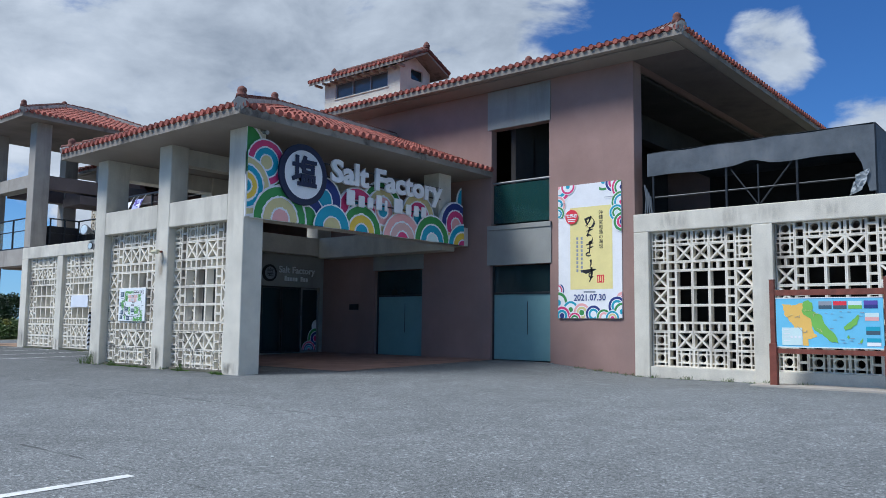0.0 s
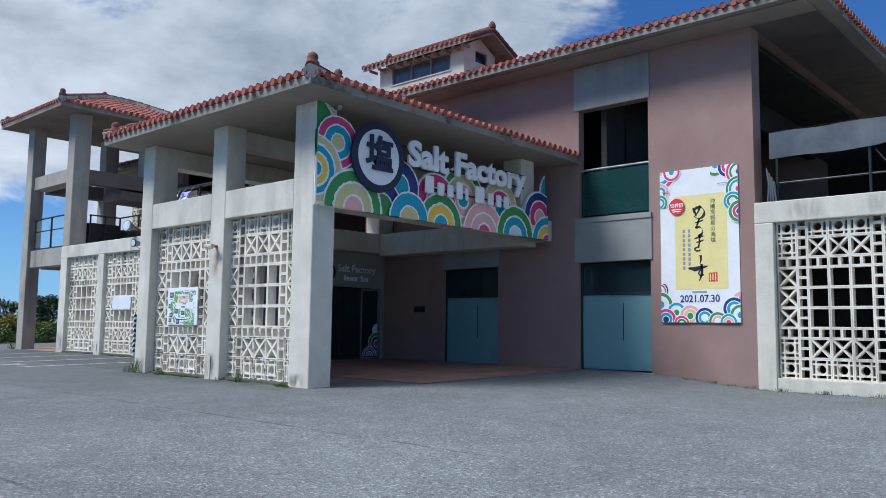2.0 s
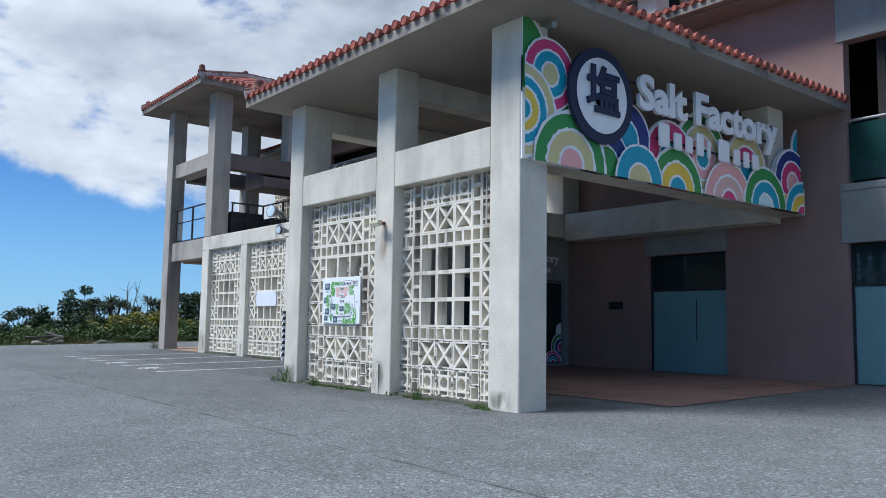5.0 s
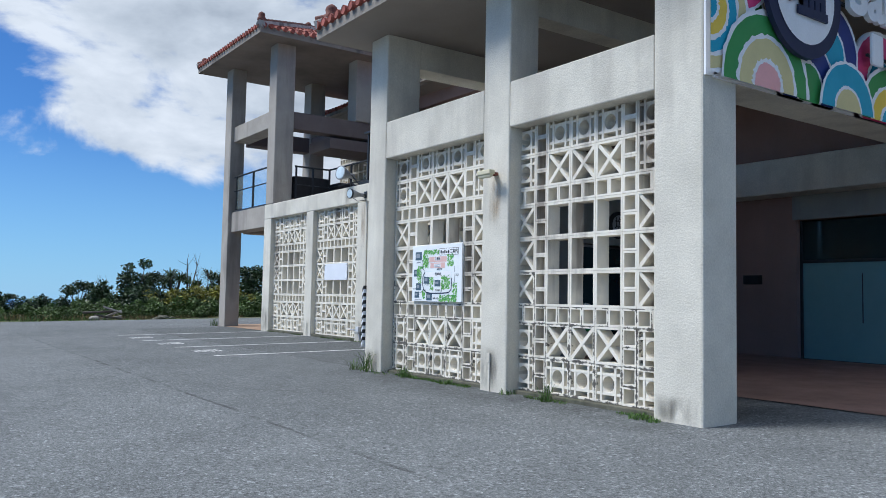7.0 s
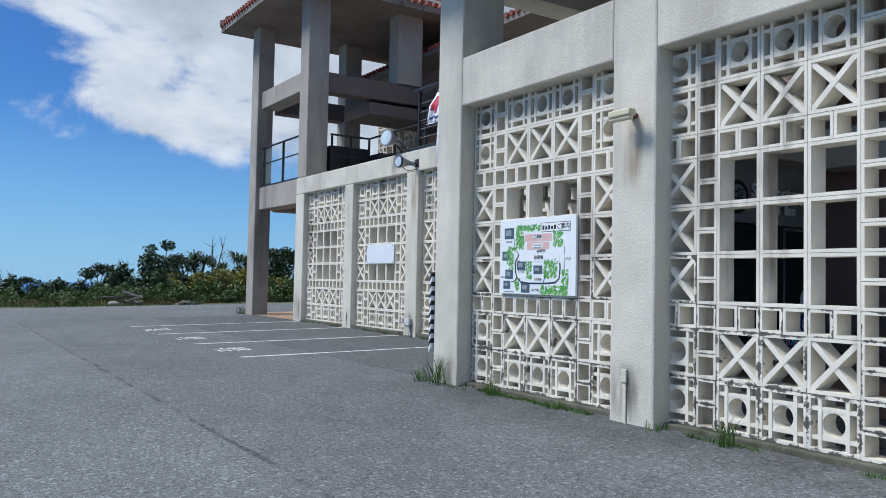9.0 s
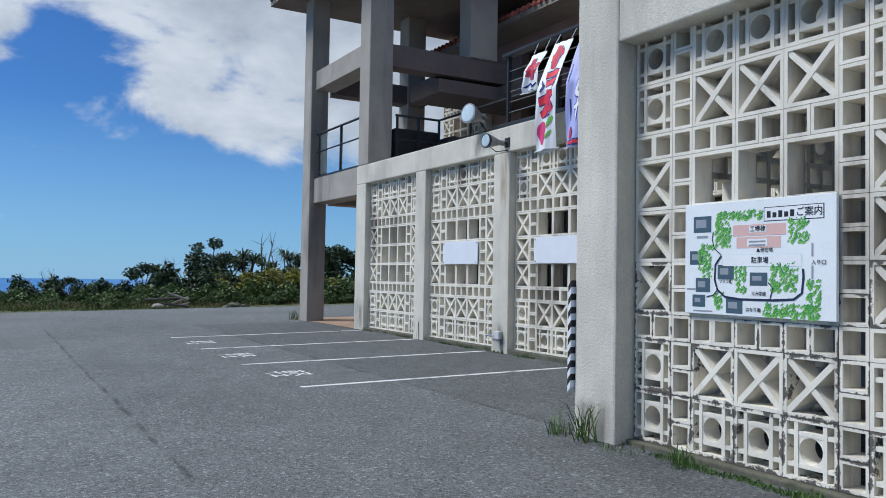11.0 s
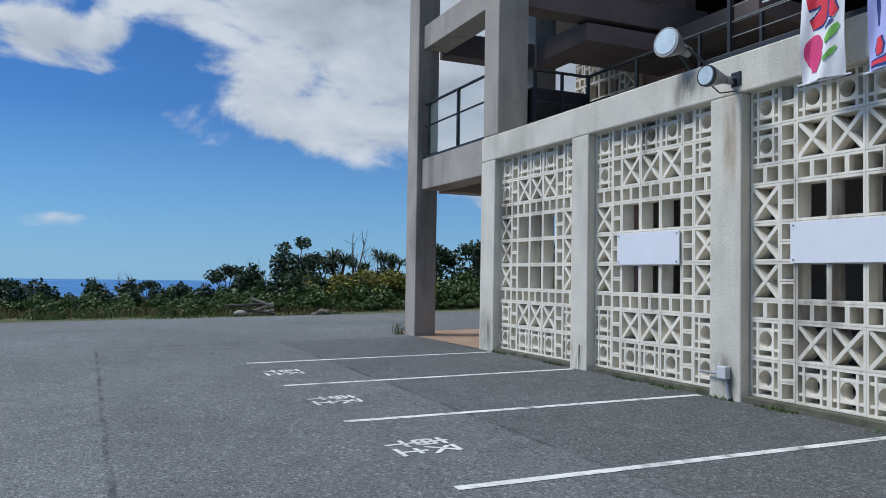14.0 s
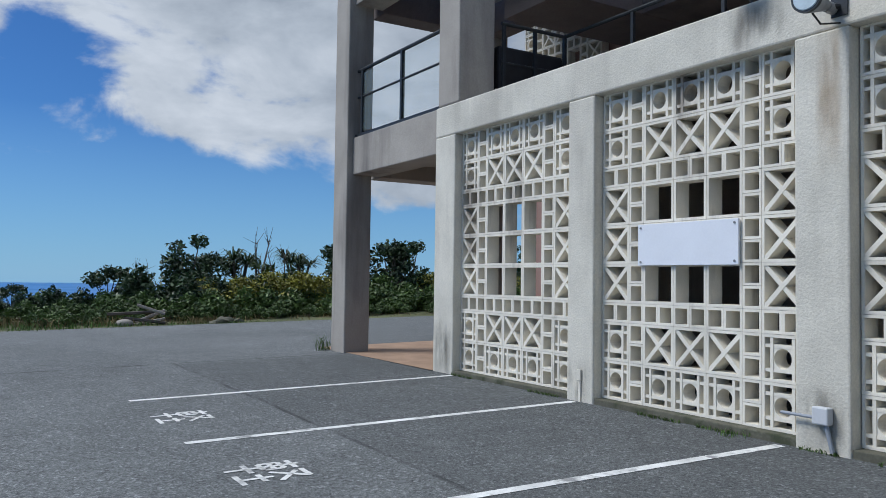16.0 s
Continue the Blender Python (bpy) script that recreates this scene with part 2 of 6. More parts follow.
INK = {
    "white": plain("print_white", (0.78, 0.80, 0.84)), "navy": plain("print_navy", (0.018, 0.035, 0.17)), "green": plain("print_green", (0.045, 0.24, 0.06)),
    "teal": plain("print_teal", (0.02, 0.30, 0.42)), "pink": plain("print_magenta", (0.58, 0.045, 0.16)), "khaki": plain("print_khaki", (0.58, 0.50, 0.24)),
    "yellow": plain("print_yellow", (0.75, 0.50, 0.06)), "salmon": plain("print_salmon", (0.72, 0.36, 0.34)), "black": plain("print_black", (0.012, 0.012, 0.016)),
    "ring": plain("print_ring", (0.012, 0.018, 0.05)), "cream": plain("print_cream", (0.76, 0.62, 0.26)), "red": plain("print_red", (0.62, 0.03, 0.05)),
    "sea": plain("print_sea", (0.15, 0.47, 0.66)), "grey": plain("print_grey", (0.25, 0.27, 0.30)), "letters": plain("letter_white", (0.74, 0.76, 0.82)),
    "leaf": plain("print_leaf", (0.17, 0.42, 0.07)), "land": plain("print_land", (0.80, 0.44, 0.10)), "photo": plain("print_photo", (0.05, 0.09, 0.12)),
    "pale": plain("print_pale", (0.55, 0.68, 0.66)), "purple": plain("cloth_purple", (0.09, 0.06, 0.30)), "rose": plain("print_rose", (0.62, 0.40, 0.36)), "lilac": plain("cloth_lilac", (0.36, 0.38, 0.66)),
}

# ---------------------------------------------------------------- building helpers
ORIGIN = {}


def ground_z(x, y):
    """The car park rises gently towards the buildings."""
    def ease(v, a, b):
        s = max(0.0, min(1.0, (v - a) / (b - a)))
        return s * s * (3 - 2 * s)
    return 0.1 - 0.0025 * max(-60, min(12, x)) + 0.019 * max(-12, min(30, y)) - 0.23 * ease(x, -12.2, -8.6) * ease(y, 12.0, 17.6) - 0.17 * ease(-x, 35.0, 46.0)


def thing(name, at, label, category, group="", kind=""):
    ob = new(name)
    ob.location = at
    ob.empty_display_size = 0.2
    ORIGIN[ob] = Vector(at)
    return tagged(ob, label, category, group, kind)


def part(name, bm, mat, parent=None, label="", kind="", smooth=False):
    """Links a bmesh, drawn in world places, as one mesh object under a thing or part."""
    mesh = bpy.data.meshes.new(name)
    origin = ORIGIN.get(parent, Vector())
    if parent is not None:
        bmesh.ops.translate(bm, vec=-origin, verts=bm.verts)
    bm.normal_update()
    bm.to_mesh(mesh)
    bm.free()
    if smooth:
        for f in mesh.polygons:
            f.use_smooth = True
    mesh.materials.append(mat)
    ob = new(name, mesh)
    if parent is not None:
        ob.parent = parent
    ORIGIN[ob] = origin
    return tagged(ob, label, "", "", kind)


def raw(name, verts, faces, mat, parent=None, label="", kind=""):
    """The same from plain lists of corners and faces."""
    origin = ORIGIN.get(parent, Vector())
    mesh = bpy.data.meshes.new(name)
    mesh.from_pydata([tuple(Vector(v) - origin) for v in verts], [], faces)
    mesh.update()
    mesh.materials.append(mat)
    ob = new(name, mesh)
    if parent is not None:
        ob.parent = parent
    ORIGIN[ob] = origin
    return tagged(ob, label, "", "", kind)


def box(x0, x1, y0, y1, z0, z1, bevel=0.0, bm=None):
    """A block between two corners, its edges rounded off."""
    bm = bm or bmesh.new()
    vs = [bm.verts.new((x, y, z)) for x in (x0, x1) for y in (y0, y1) for z in (z0, z1)]
    fs = [bm.faces.new([vs[i] for i in q]) for q in ((0, 1, 3, 2), (4, 6, 7, 5), (0, 4, 5, 1), (2, 3, 7, 6), (0, 2, 6, 4), (1, 5, 7, 3))]
    if bevel:
        edges = list({e for f in fs for e in f.edges})
        bmesh.ops.bevel(bm, geom=edges, offset=bevel, segments=2, profile=0.5, affect="EDGES")
    return bm


def tube(points, radius, sides=8, bm=None):
    """A round bar through points."""
    bm = bm or bmesh.new()
    pts = [Vector(p) for p in points]
    rings = []
    for i, p in enumerate(pts):
        way = (pts[min(i + 1, len(pts) - 1)] - pts[max(i - 1, 0)]).normalized()
        side = way.orthogonal().normalized() if i == 0 else (side - way * side.dot(way)).normalized()
        up = way.cross(side)
        r = radius[i] if isinstance(radius, (list, tuple)) else radius
        rings.append([bm.verts.new(p + (side * math.cos(a) + up * math.sin(a)) * r) for a in (2 * math.pi * k / sides for k in range(sides))])
    for a, b in zip(rings, rings[1:]):
        for k in range(sides):
            bm.faces.new((a[k], a[(k + 1) % sides], b[(k + 1) % sides], b[k]))
    bm.faces.new(rings[0][::-1]), bm.faces.new(rings[-1])
    return bm


def slab_with_holes(axis, face, thick, u0, u1, z0, z1, holes):
    """A wall along u (x when axis is 'y', y when axis is 'x') with rectangular openings (u0, u1, z0, z1) through it, as butted blocks in one mesh."""
    us = sorted({u0, u1, *[h[0] for h in holes], *[h[1] for h in holes]})
    zs = sorted({z0, z1, *[h[2] for h in holes], *[h[3] for h in holes]})
    solid = [[not any(h[0] - 1e-6 <= a and b <= h[1] + 1e-6 and h[2] - 1e-6 <= c and d <= h[3] + 1e-6 for h in holes) for c, d in zip(zs, zs[1:])] for a, b in zip(us, us[1:])]
    bm, cache = bmesh.new(), {}

    def v(i, j, k):
        if (i, j, k) not in cache:
            d = face + thick * k
            cache[i, j, k] = bm.verts.new((us[i], d, zs[j]) if axis == "y" else (d, us[i], zs[j]))
        return cache[i, j, k]

    nu, nz = len(us) - 1, len(zs) - 1
    for i in range(nu):
        for j in range(nz):
            if not solid[i][j]:
                continue
            bm.faces.new((v(i, j, 0), v(i + 1, j, 0), v(i + 1, j + 1, 0), v(i, j + 1, 0)))
            bm.faces.new((v(i, j, 1), v(i, j + 1, 1), v(i + 1, j + 1, 1), v(i + 1, j, 1)))
            for di, dj, a, b in ((-1, 0, (i, j), (i, j + 1)), (1, 0, (i + 1, j + 1), (i + 1, j)), (0, -1, (i + 1, j), (i, j)), (0, 1, (i, j + 1), (i + 1, j + 1))):
                ii, jj = i + di, j + dj
                if not (0 <= ii < nu and 0 <= jj < nz and solid[ii][jj]):
                    bm.faces.new((v(*a, 0), v(*b, 0), v(*b, 1), v(*a, 1)))
    bmesh.ops.recalc_face_normals(bm, faces=bm.faces)
    return bm


def text_mesh(name, body, size, mat, parent, m, depth=0.0, label="", fit_width=0.0, spacing=1.0, bold=0.0, rows=None):
    """Lettering in the built-in font as a mesh; m maps its plane (x right, y up) to the world."""
    curve = bpy.data.curves.new(name, "FONT")
    curve.body, curve.size, curve.extrude, curve.offset = body, size, depth, bold
    curve.align_x, curve.align_y, curve.space_character = "CENTER", "CENTER", spacing
    curve.resolution_u = 3
    if rows:
        curve.space_line = rows
    holder = bpy.data.objects.new(name, curve)
    mesh = bpy.data.meshes.new_from_object(holder)
    bpy.data.objects.remove(holder)
    if fit_width and len(mesh.vertices):
        xs = [v.co.x for v in mesh.vertices]
        k = fit_width / max(1e-6, max(xs) - min(xs))
        mesh.transform(Matrix.Diagonal((k, 1, 1, 1)))
    mesh.transform(Matrix.Translation(-ORIGIN.get(parent, Vector())) @ m)
    mesh.materials.clear()
    mesh.materials.append(mat)
    ob = new(name, mesh)
    ob.parent = parent
    ORIGIN[ob] = ORIGIN.get(parent, Vector())
    return tagged(ob, label)


def facing(x, y, z, yaw):
    """The plane of an upright board: its right and up, seen from in front. yaw 0 faces -y, 90 faces +x."""
    return pose(x, y, z, 90, 0, yaw)


def clip(poly, lo, hi):
    """A flat polygon cut to a rectangle."""
    for axis in (0, 1):
        for bound, sign in ((lo[axis], 1), (hi[axis], -1)):
            got = []
            for a, b in zip(poly, poly[1:] + poly[:1]):
                ina, inb = (a[axis] - bound) * sign >= 0, (b[axis] - bound) * sign >= 0
                if ina:
                    got.append(a)
                if ina != inb:
                    s = (bound - a[axis]) / (b[axis] - a[axis])
                    got.append((a[0] + s * (b[0] - a[0]), a[1] + s * (b[1] - a[1])))
            poly = got
            if len(poly) < 3:
                return []
    return poly


def wave_fans(parent, m, lo, hi, fans, step=0.0012, seed=3, ragged=0.02):
    """Overlapping fans of painted rings with brushed white rims, laid one over the other inside a rectangle."""
    rng, lift = random.Random(seed), 0.003
    for cu, cv, r, inks in fans:
        n, shapes = len(inks), []
        for i, ink in enumerate(inks):
            outer = r * (1 - i / n * 0.97)
            for rr, kind, rag in ((outer, "white", ragged), (outer - r * 0.055 - 0.006, ink, ragged * 0.5)):
                if rr <= 0.01:
                    continue
                poly = [(cu + (rr + rng.uniform(-1, 1) * rag * r) * math.cos(a), cv + (rr + rng.uniform(-1, 1) * rag * r) * math.sin(a)) for a in (2 * math.pi * k / 72 for k in range(72))]
                poly = clip(poly, lo, hi)
                lift += step
                if poly:
                    shapes.append((kind, [m @ Vector((u, v, lift)) for u, v in poly]))
        if not shapes:
            continue
        verts, faces, kinds = [], [], []
        for kind, poly in shapes:
            faces.append(list(range(len(verts), len(verts) + len(poly))))
            verts += poly
            if kind not in kinds:
                kinds.append(kind)
        ob = raw("wave_fan", verts, faces, INK[kinds[0]], parent, f"printed fan of {' and '.join('magenta' if k == 'pink' else k for k in kinds[:3])} rings")
        for k in kinds[1:]:
            ob.data.materials.append(INK[k])
        for face, (kind, poly) in zip(ob.data.polygons, shapes):
            face.material_index = kinds.index(kind)


def flat(parent, name, m, u0, u1, v0, v1, lift, ink, label=""):
    """A printed rectangle on a board."""
    return raw(name, [m @ Vector(p) for p in ((u0, v0, lift), (u1, v0, lift), (u1, v1, lift), (u0, v1, lift))], [(0, 1, 2, 3)], INK[ink], parent, label)


def disc(parent, name, m, u, v, ru, rv, lift, ink, sides=48, label=""):
    return raw(name, [m @ Vector((u + ru * math.cos(2 * math.pi * k / sides), v + rv * math.sin(2 * math.pi * k / sides), lift)) for k in range(sides)], [list(range(sides))], INK[ink], parent, label)


# ---------------------------------------------------------------- pierced blocks


def block_mesh(kind, w, h, d=0.19, t=0.027):
    """One pierced concrete block, centred, its face towards -y."""
    bm = bmesh.new()
    a, b = w / 2, h / 2
    ring_o = [(-a, -b), (a, -b), (a, b), (-a, b)]
    ring_i = [(-a + t, -b + t), (a - t, -b + t), (a - t, b - t), (-a + t, b - t)]
    vo = [[bm.verts.new((x, y, z)) for x, z in ring_o] for y in (-d / 2, d / 2)]
    vi = [[bm.verts.new((x, y, z)) for x, z in ring_i] for y in (-d / 2, d / 2)]
    for k in range(4):
        n = (k + 1) % 4
        bm.faces.new((vo[0][k], vo[0][n], vi[0][n], vi[0][k]))
        bm.faces.new((vo[1][n], vo[1][k], vi[1][k], vi[1][n]))
        bm.faces.new((vo[0][n], vo[0][k], vo[1][k], vo[1][n]))
        bm.faces.new((vi[0][k], vi[0][n], vi[1][n], vi[1][k]))
    if kind == "cross":
        for s, back in ((1, 0.004), (-1, 0.008)):
            p, q = Vector((-(a - t) * s, 0, -(b - t))), Vector(((a - t) * s, 0, b - t))
            way = (q - p).normalized()
            side = Vector((way.z, 0, -way.x)) * 0.021
            c = [bm.verts.new(v + Vector((0, y, 0))) for y in (-d / 2 + back, d / 2 - back) for v in (p - side, q - side, q + side, p + side)]
            for f in ((0, 1, 2, 3), (7, 6, 5, 4), (0, 4, 5, 1), (2, 6, 7, 3)):
                bm.faces.new([c[i] for i in f])
    if kind == "ring":
        g, hw = 0.105, 0.015
        for s in (-1, 1):
            box(s * g - hw, s * g + hw, -d / 2 + 0.004, d / 2 - 0.004, -b + t, b - t, bm=bm)
            box(-a + t, a - t, -d / 2 + 0.008, d / 2 - 0.008, s * g - hw, s * g + hw, bm=bm)
        n, r, e = 20, 0.086, g + hw
        loops = []
        for y in (-d / 2 + 0.012, d / 2 - 0.012):
            inner = [bm.verts.new((r * math.cos(2 * math.pi * (k + 0.5) / n), y, r * math.sin(2 * math.pi * (k + 0.5) / n))) for k in range(n)]
            outer = []
            for k in range(n):
                an = 2 * math.pi * (k + 0.5) / n
                c, s = math.cos(an), math.sin(an)
                f = e / max(abs(c), abs(s))
                outer.append(bm.verts.new((c * f, y, s * f)))
            loops.append((inner, outer))
        for k in range(n):
            q = (k + 1) % n
            bm.faces.new((loops[0][0][k], loops[0][0][q], loops[0][1][q], loops[0][1][k]))
            bm.faces.new((loops[1][0][q], loops[1][0][k], loops[1][1][k], loops[1][1][q]))
            bm.faces.new((loops[0][0][q], loops[0][0][k], loops[1][0][k], loops[1][0][q]))
    bmesh.ops.recalc_face_normals(bm, faces=bm.faces)
    mesh = bpy.data.meshes.new("block_" + kind)
    bm.to_mesh(mesh)
    bm.free()
    mesh.materials.append(BLOCK)
    return mesh


MW, MH = 0.4045, 0.415
BLOCKS = {k: block_mesh(k, MW - 0.004, MH - 0.004) for k in ("ring", "cross", "open")}
BLOCKS["half"] = block_mesh("half", MW / 2 - 0.004, MH / 2 - 0.004, t=0.024)
SCREENS = []


def screen(parent, x, y, z, along="x", drop=()):
    """Notes a pierced screen wall, 2.44 m by 3.32 m, whose lower left corner (seen from in front) is at x, y, z; its blocks are laid at the end of the file."""
    wall = bmesh.new()
    us = [0, 1, 1.5, 2.5, 3.5, 4.5, 5, 6]
    vs = [0, 1, 2, 2.5, 3.5, 4.5, 5.5, 6, 7, 8]
    W6, H8 = 6 * MW, 8 * MH
    for k in us:
        box(k * MW - 0.004, k * MW + 0.004, -0.083, 0.083, 0, H8, bm=wall)
    for k in vs:
        box(0, W6, -0.080, 0.080, k * MH - 0.004, k * MH + 0.004, bm=wall)
    turn = Matrix.Translation((x, y, z)) @ pose(0, 0, 0, 0, 0, 0 if along == "x" else 90)
    bmesh.ops.transform(wall, matrix=turn, verts=wall.verts)
    sc = part("screen_wall", wall, STUCCO, parent, "white pierced concrete block screen with mortar joints", "stuff")
    SCREENS.append((sc, x, y, z, along, drop))


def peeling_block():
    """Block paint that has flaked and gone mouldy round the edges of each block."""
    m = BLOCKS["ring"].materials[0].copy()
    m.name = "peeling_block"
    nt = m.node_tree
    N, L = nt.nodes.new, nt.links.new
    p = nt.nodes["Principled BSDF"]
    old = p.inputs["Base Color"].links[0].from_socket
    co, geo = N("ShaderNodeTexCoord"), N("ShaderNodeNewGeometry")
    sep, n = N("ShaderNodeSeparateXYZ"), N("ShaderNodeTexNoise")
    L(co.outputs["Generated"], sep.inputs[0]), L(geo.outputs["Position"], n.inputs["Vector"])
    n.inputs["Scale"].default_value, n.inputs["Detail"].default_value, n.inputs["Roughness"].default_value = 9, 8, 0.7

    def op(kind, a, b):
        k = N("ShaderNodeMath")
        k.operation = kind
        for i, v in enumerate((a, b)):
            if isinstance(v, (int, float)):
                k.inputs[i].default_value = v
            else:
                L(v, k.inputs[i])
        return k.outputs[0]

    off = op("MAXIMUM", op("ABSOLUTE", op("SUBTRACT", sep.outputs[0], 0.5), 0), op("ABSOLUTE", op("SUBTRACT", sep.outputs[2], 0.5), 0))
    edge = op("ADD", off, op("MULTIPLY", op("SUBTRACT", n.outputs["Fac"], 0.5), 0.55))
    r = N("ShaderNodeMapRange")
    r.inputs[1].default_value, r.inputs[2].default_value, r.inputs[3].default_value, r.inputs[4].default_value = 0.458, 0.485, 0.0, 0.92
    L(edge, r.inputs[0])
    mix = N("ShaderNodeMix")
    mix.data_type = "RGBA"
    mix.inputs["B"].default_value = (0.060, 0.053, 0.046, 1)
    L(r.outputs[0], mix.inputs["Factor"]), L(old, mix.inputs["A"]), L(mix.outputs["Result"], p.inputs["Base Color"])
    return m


def lay_screens():
    rng = random.Random(77)
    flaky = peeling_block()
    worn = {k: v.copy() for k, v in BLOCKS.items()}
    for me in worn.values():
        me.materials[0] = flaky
    rows = ["ring", "mixed", "small", "open", "open", "open", "small", "mixed", "ring"]
    for parent, x, y, z, along, drop in SCREENS:
        h = 0.0
        o = ORIGIN[parent]
        for ri, row in enumerate(rows):
            hh = MH / 2 if row == "small" else MH
            u = 0.0
            for ci, c in enumerate("FHFFFHF"):
                ww = MW if c == "F" else MW / 2
                edge = ci in (0, 6)
                cells = []
                if c == "H" or row == "small":
                    nx, nz = (1 if c == "H" else 2), (1 if row == "small" else 2)
                    cells = [("half", u + MW / 2 * (i + 0.5), h + MH / 2 * (j + 0.5)) for i in range(nx) for j in range(nz)]
                else:
                    kind = {"ring": "ring", "mixed": "ring" if edge else "cross", "open": "cross" if edge else "open"}[row]
                    cells = [(kind, u + ww / 2, h + hh / 2)]
                for kind, cu, ch in cells:
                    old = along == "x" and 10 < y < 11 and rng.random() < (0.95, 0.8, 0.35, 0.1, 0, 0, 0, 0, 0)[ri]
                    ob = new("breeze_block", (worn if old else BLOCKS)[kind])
                    ob.parent = parent
                    if along == "x":
                        ob.location = Vector((x + cu, y, z + ch)) - o
                    else:
                        ob.location, ob.rotation_euler = Vector((x, y + cu, z + ch)) - o, (0, 0, radians(90))
                u += ww
            h += hh


# ---------------------------------------------------------------- tiled roofs


def hip_roof(parent, x0, x1, y0, y1, eave, slope, ridge, sides="SE", fascia=0.16, spacing=0.22, knobs=(), ends=True, under=None):
    """A hipped roof over x0..x1, y0..y1: slab with fascia, rolls of clay tile on the sides named (S -y, E +x, W -x), eave tiles one by one,
    ridge and hip rolls with knobs. ridge: 'y' or 'x', the way it runs."""
    run = min(x1 - x0, y1 - y0) / 2
    top = eave + run * slope
    if ridge == "y":
        cx = (x0 + x1) / 2
        run = (x1 - x0) / 2
        top = eave + run * slope
        a, b = Vector((cx, y0 + run, top)), Vector((cx, y1 - run if ends else y1, top))
    else:
        cy = (y0 + y1) / 2
        run = (y1 - y0) / 2
        top = eave + run * slope
        a, b = Vector((x0 + run, cy, top)), Vector((x1 - run, cy, top))
    sw, se, nw, ne = (Vector((x, y, eave)) for y in (y0, y1) for x in (x0, x1))
    down = Vector((0, 0, -fascia))
    low = [p + down for p in (sw, se, nw, ne)]
    verts = [sw, se, ne, nw, a, b, low[0], low[1], low[3], low[2]]
    if ridge == "y":
        faces = [(0, 1, 4), (1, 2, 5, 4), (2, 3, 5), (3, 0, 4, 5)]
    else:
        faces = [(0, 1, 5, 4), (1, 2, 5), (2, 3, 4, 5), (3, 0, 4)]
    deck = raw("roof_deck", verts, faces + [(0, 6, 7, 1), (1, 7, 8, 2), (2, 8, 9, 3), (3, 9, 6, 0)], FASCIA, parent, "stained concrete roof slab and fascia")
    raw("soffit", [p + Vector((0, 0, 0.004)) for p in low], [(0, 2, 3, 1)], under or SOFFIT, parent, "plain plaster eave soffit")
    # rolls of cover tiles, stepped tile by tile
    v, f = [], []
    shell = [(math.cos(math.pi * k / 5), math.sin(math.pi * k / 5)) for k in range(6)]
    caps = []

    def roll(start, way, length):
        way = way.normalized()
        side = Vector((way.y, -way.x, 0)).normalized()
        up = side.cross(way)
        if up.z < 0:
            up = -up
        n = max(1, int(length / 0.30))
        for i in range(n):
            p, q = start + way * (length * i / n - (0.03 if i else 0.0)), start + way * (length * (i + 1) / n)
            base = len(v)
            for pt, r, lift in ((p, 0.072, 0.016), (q, 0.062, 0.0)):
                v.extend(pt + side * (c * r) + up * (s * r + lift) for c, s in shell)
            for k in range(5):
                f.append((base + k, base + k + 1, base + 7 + k, base + 6 + k))
            f.append(tuple(range(base, base + 6)))
        caps.append((start, way, side, up))

    for s in sides:
        if s == "S":
            base_pt, along, width, inward = sw, Vector((1, 0, 0)), x1 - x0, Vector((0, 1, slope))
        elif s == "E":
            base_pt, along, width, inward = se, Vector((0, 1, 0)), y1 - y0, Vector((-1, 0, slope))
        else:
            base_pt, along, width, inward = sw, Vector((0, 1, 0)), y1 - y0, Vector((1, 0, slope))
        count = int(width / spacing)
        for i in range(count):
            u = (i + 0.5) * width / count
            end_gap = width - u if (ends or s == "S" or ridge == "x") else 1e9
            reach = min(u, end_gap, run)
            roll(base_pt + along * u + Vector((0, 0, 0.02)), inward, reach * math.sqrt(1 + slope * slope))
    raw("roof_tiles", v, f, TILE, parent, "rows of red clay cover tiles", "stuff")
    # round end of each roll at the eave
    bm = bmesh.new()
    cap = bpy.data.meshes.get("eave_tile_mesh")
    if cap is None:
        bm2 = bmesh.new()
        outer = [[bm2.verts.new((math.cos(t) * r, y, math.sin(t) * r)) for t in (2 * math.pi * j / 10 for j in range(10))] for y, r in ((-0.055, 0.058), (-0.065, 0.070), (0.05, 0.068))]
        for p, q in zip(outer, outer[1:]):
            for j in range(10):
                bm2.faces.new((p[j], p[(j + 1) % 10], q[(j + 1) % 10], q[j]))
        bm2.faces.new(outer[0][::-1])
        bmesh.ops.recalc_face_normals(bm2, faces=bm2.faces)
        cap = bpy.data.meshes.new("eave_tile_mesh")
        bm2.to_mesh(cap)
        bm2.free()
        cap.materials.append(TILE)
    bm.free()
    o = ORIGIN[parent]
    for start, way, side, up in caps:
        ob = new("eave_tile", cap)
        ob.parent = parent
        flat_way = Vector((way.x, way.y, 0)).normalized()
        ob.matrix_local = Matrix.Translation(start - o + Vector((0, 0, 0.025))) @ pose(0, 0, 0, 0, 0, math.degrees(math.atan2(-flat_way.x, flat_way.y)))
    # hips and ridge: half-round rolls on a mortar bed
    lines = [("ridge_roll", a, b)]
    corner = {"sw": sw, "se": se, "nw": nw, "ne": ne}
    near = {"sw": a, "se": a if ridge == "y" else b, "nw": b if ridge == "y" else a, "ne": b}
    for key in ("sw", "se", "nw", "ne") if ends else ("sw", "se"):
        lines.append(("hip_roll", corner[key], near[key]))
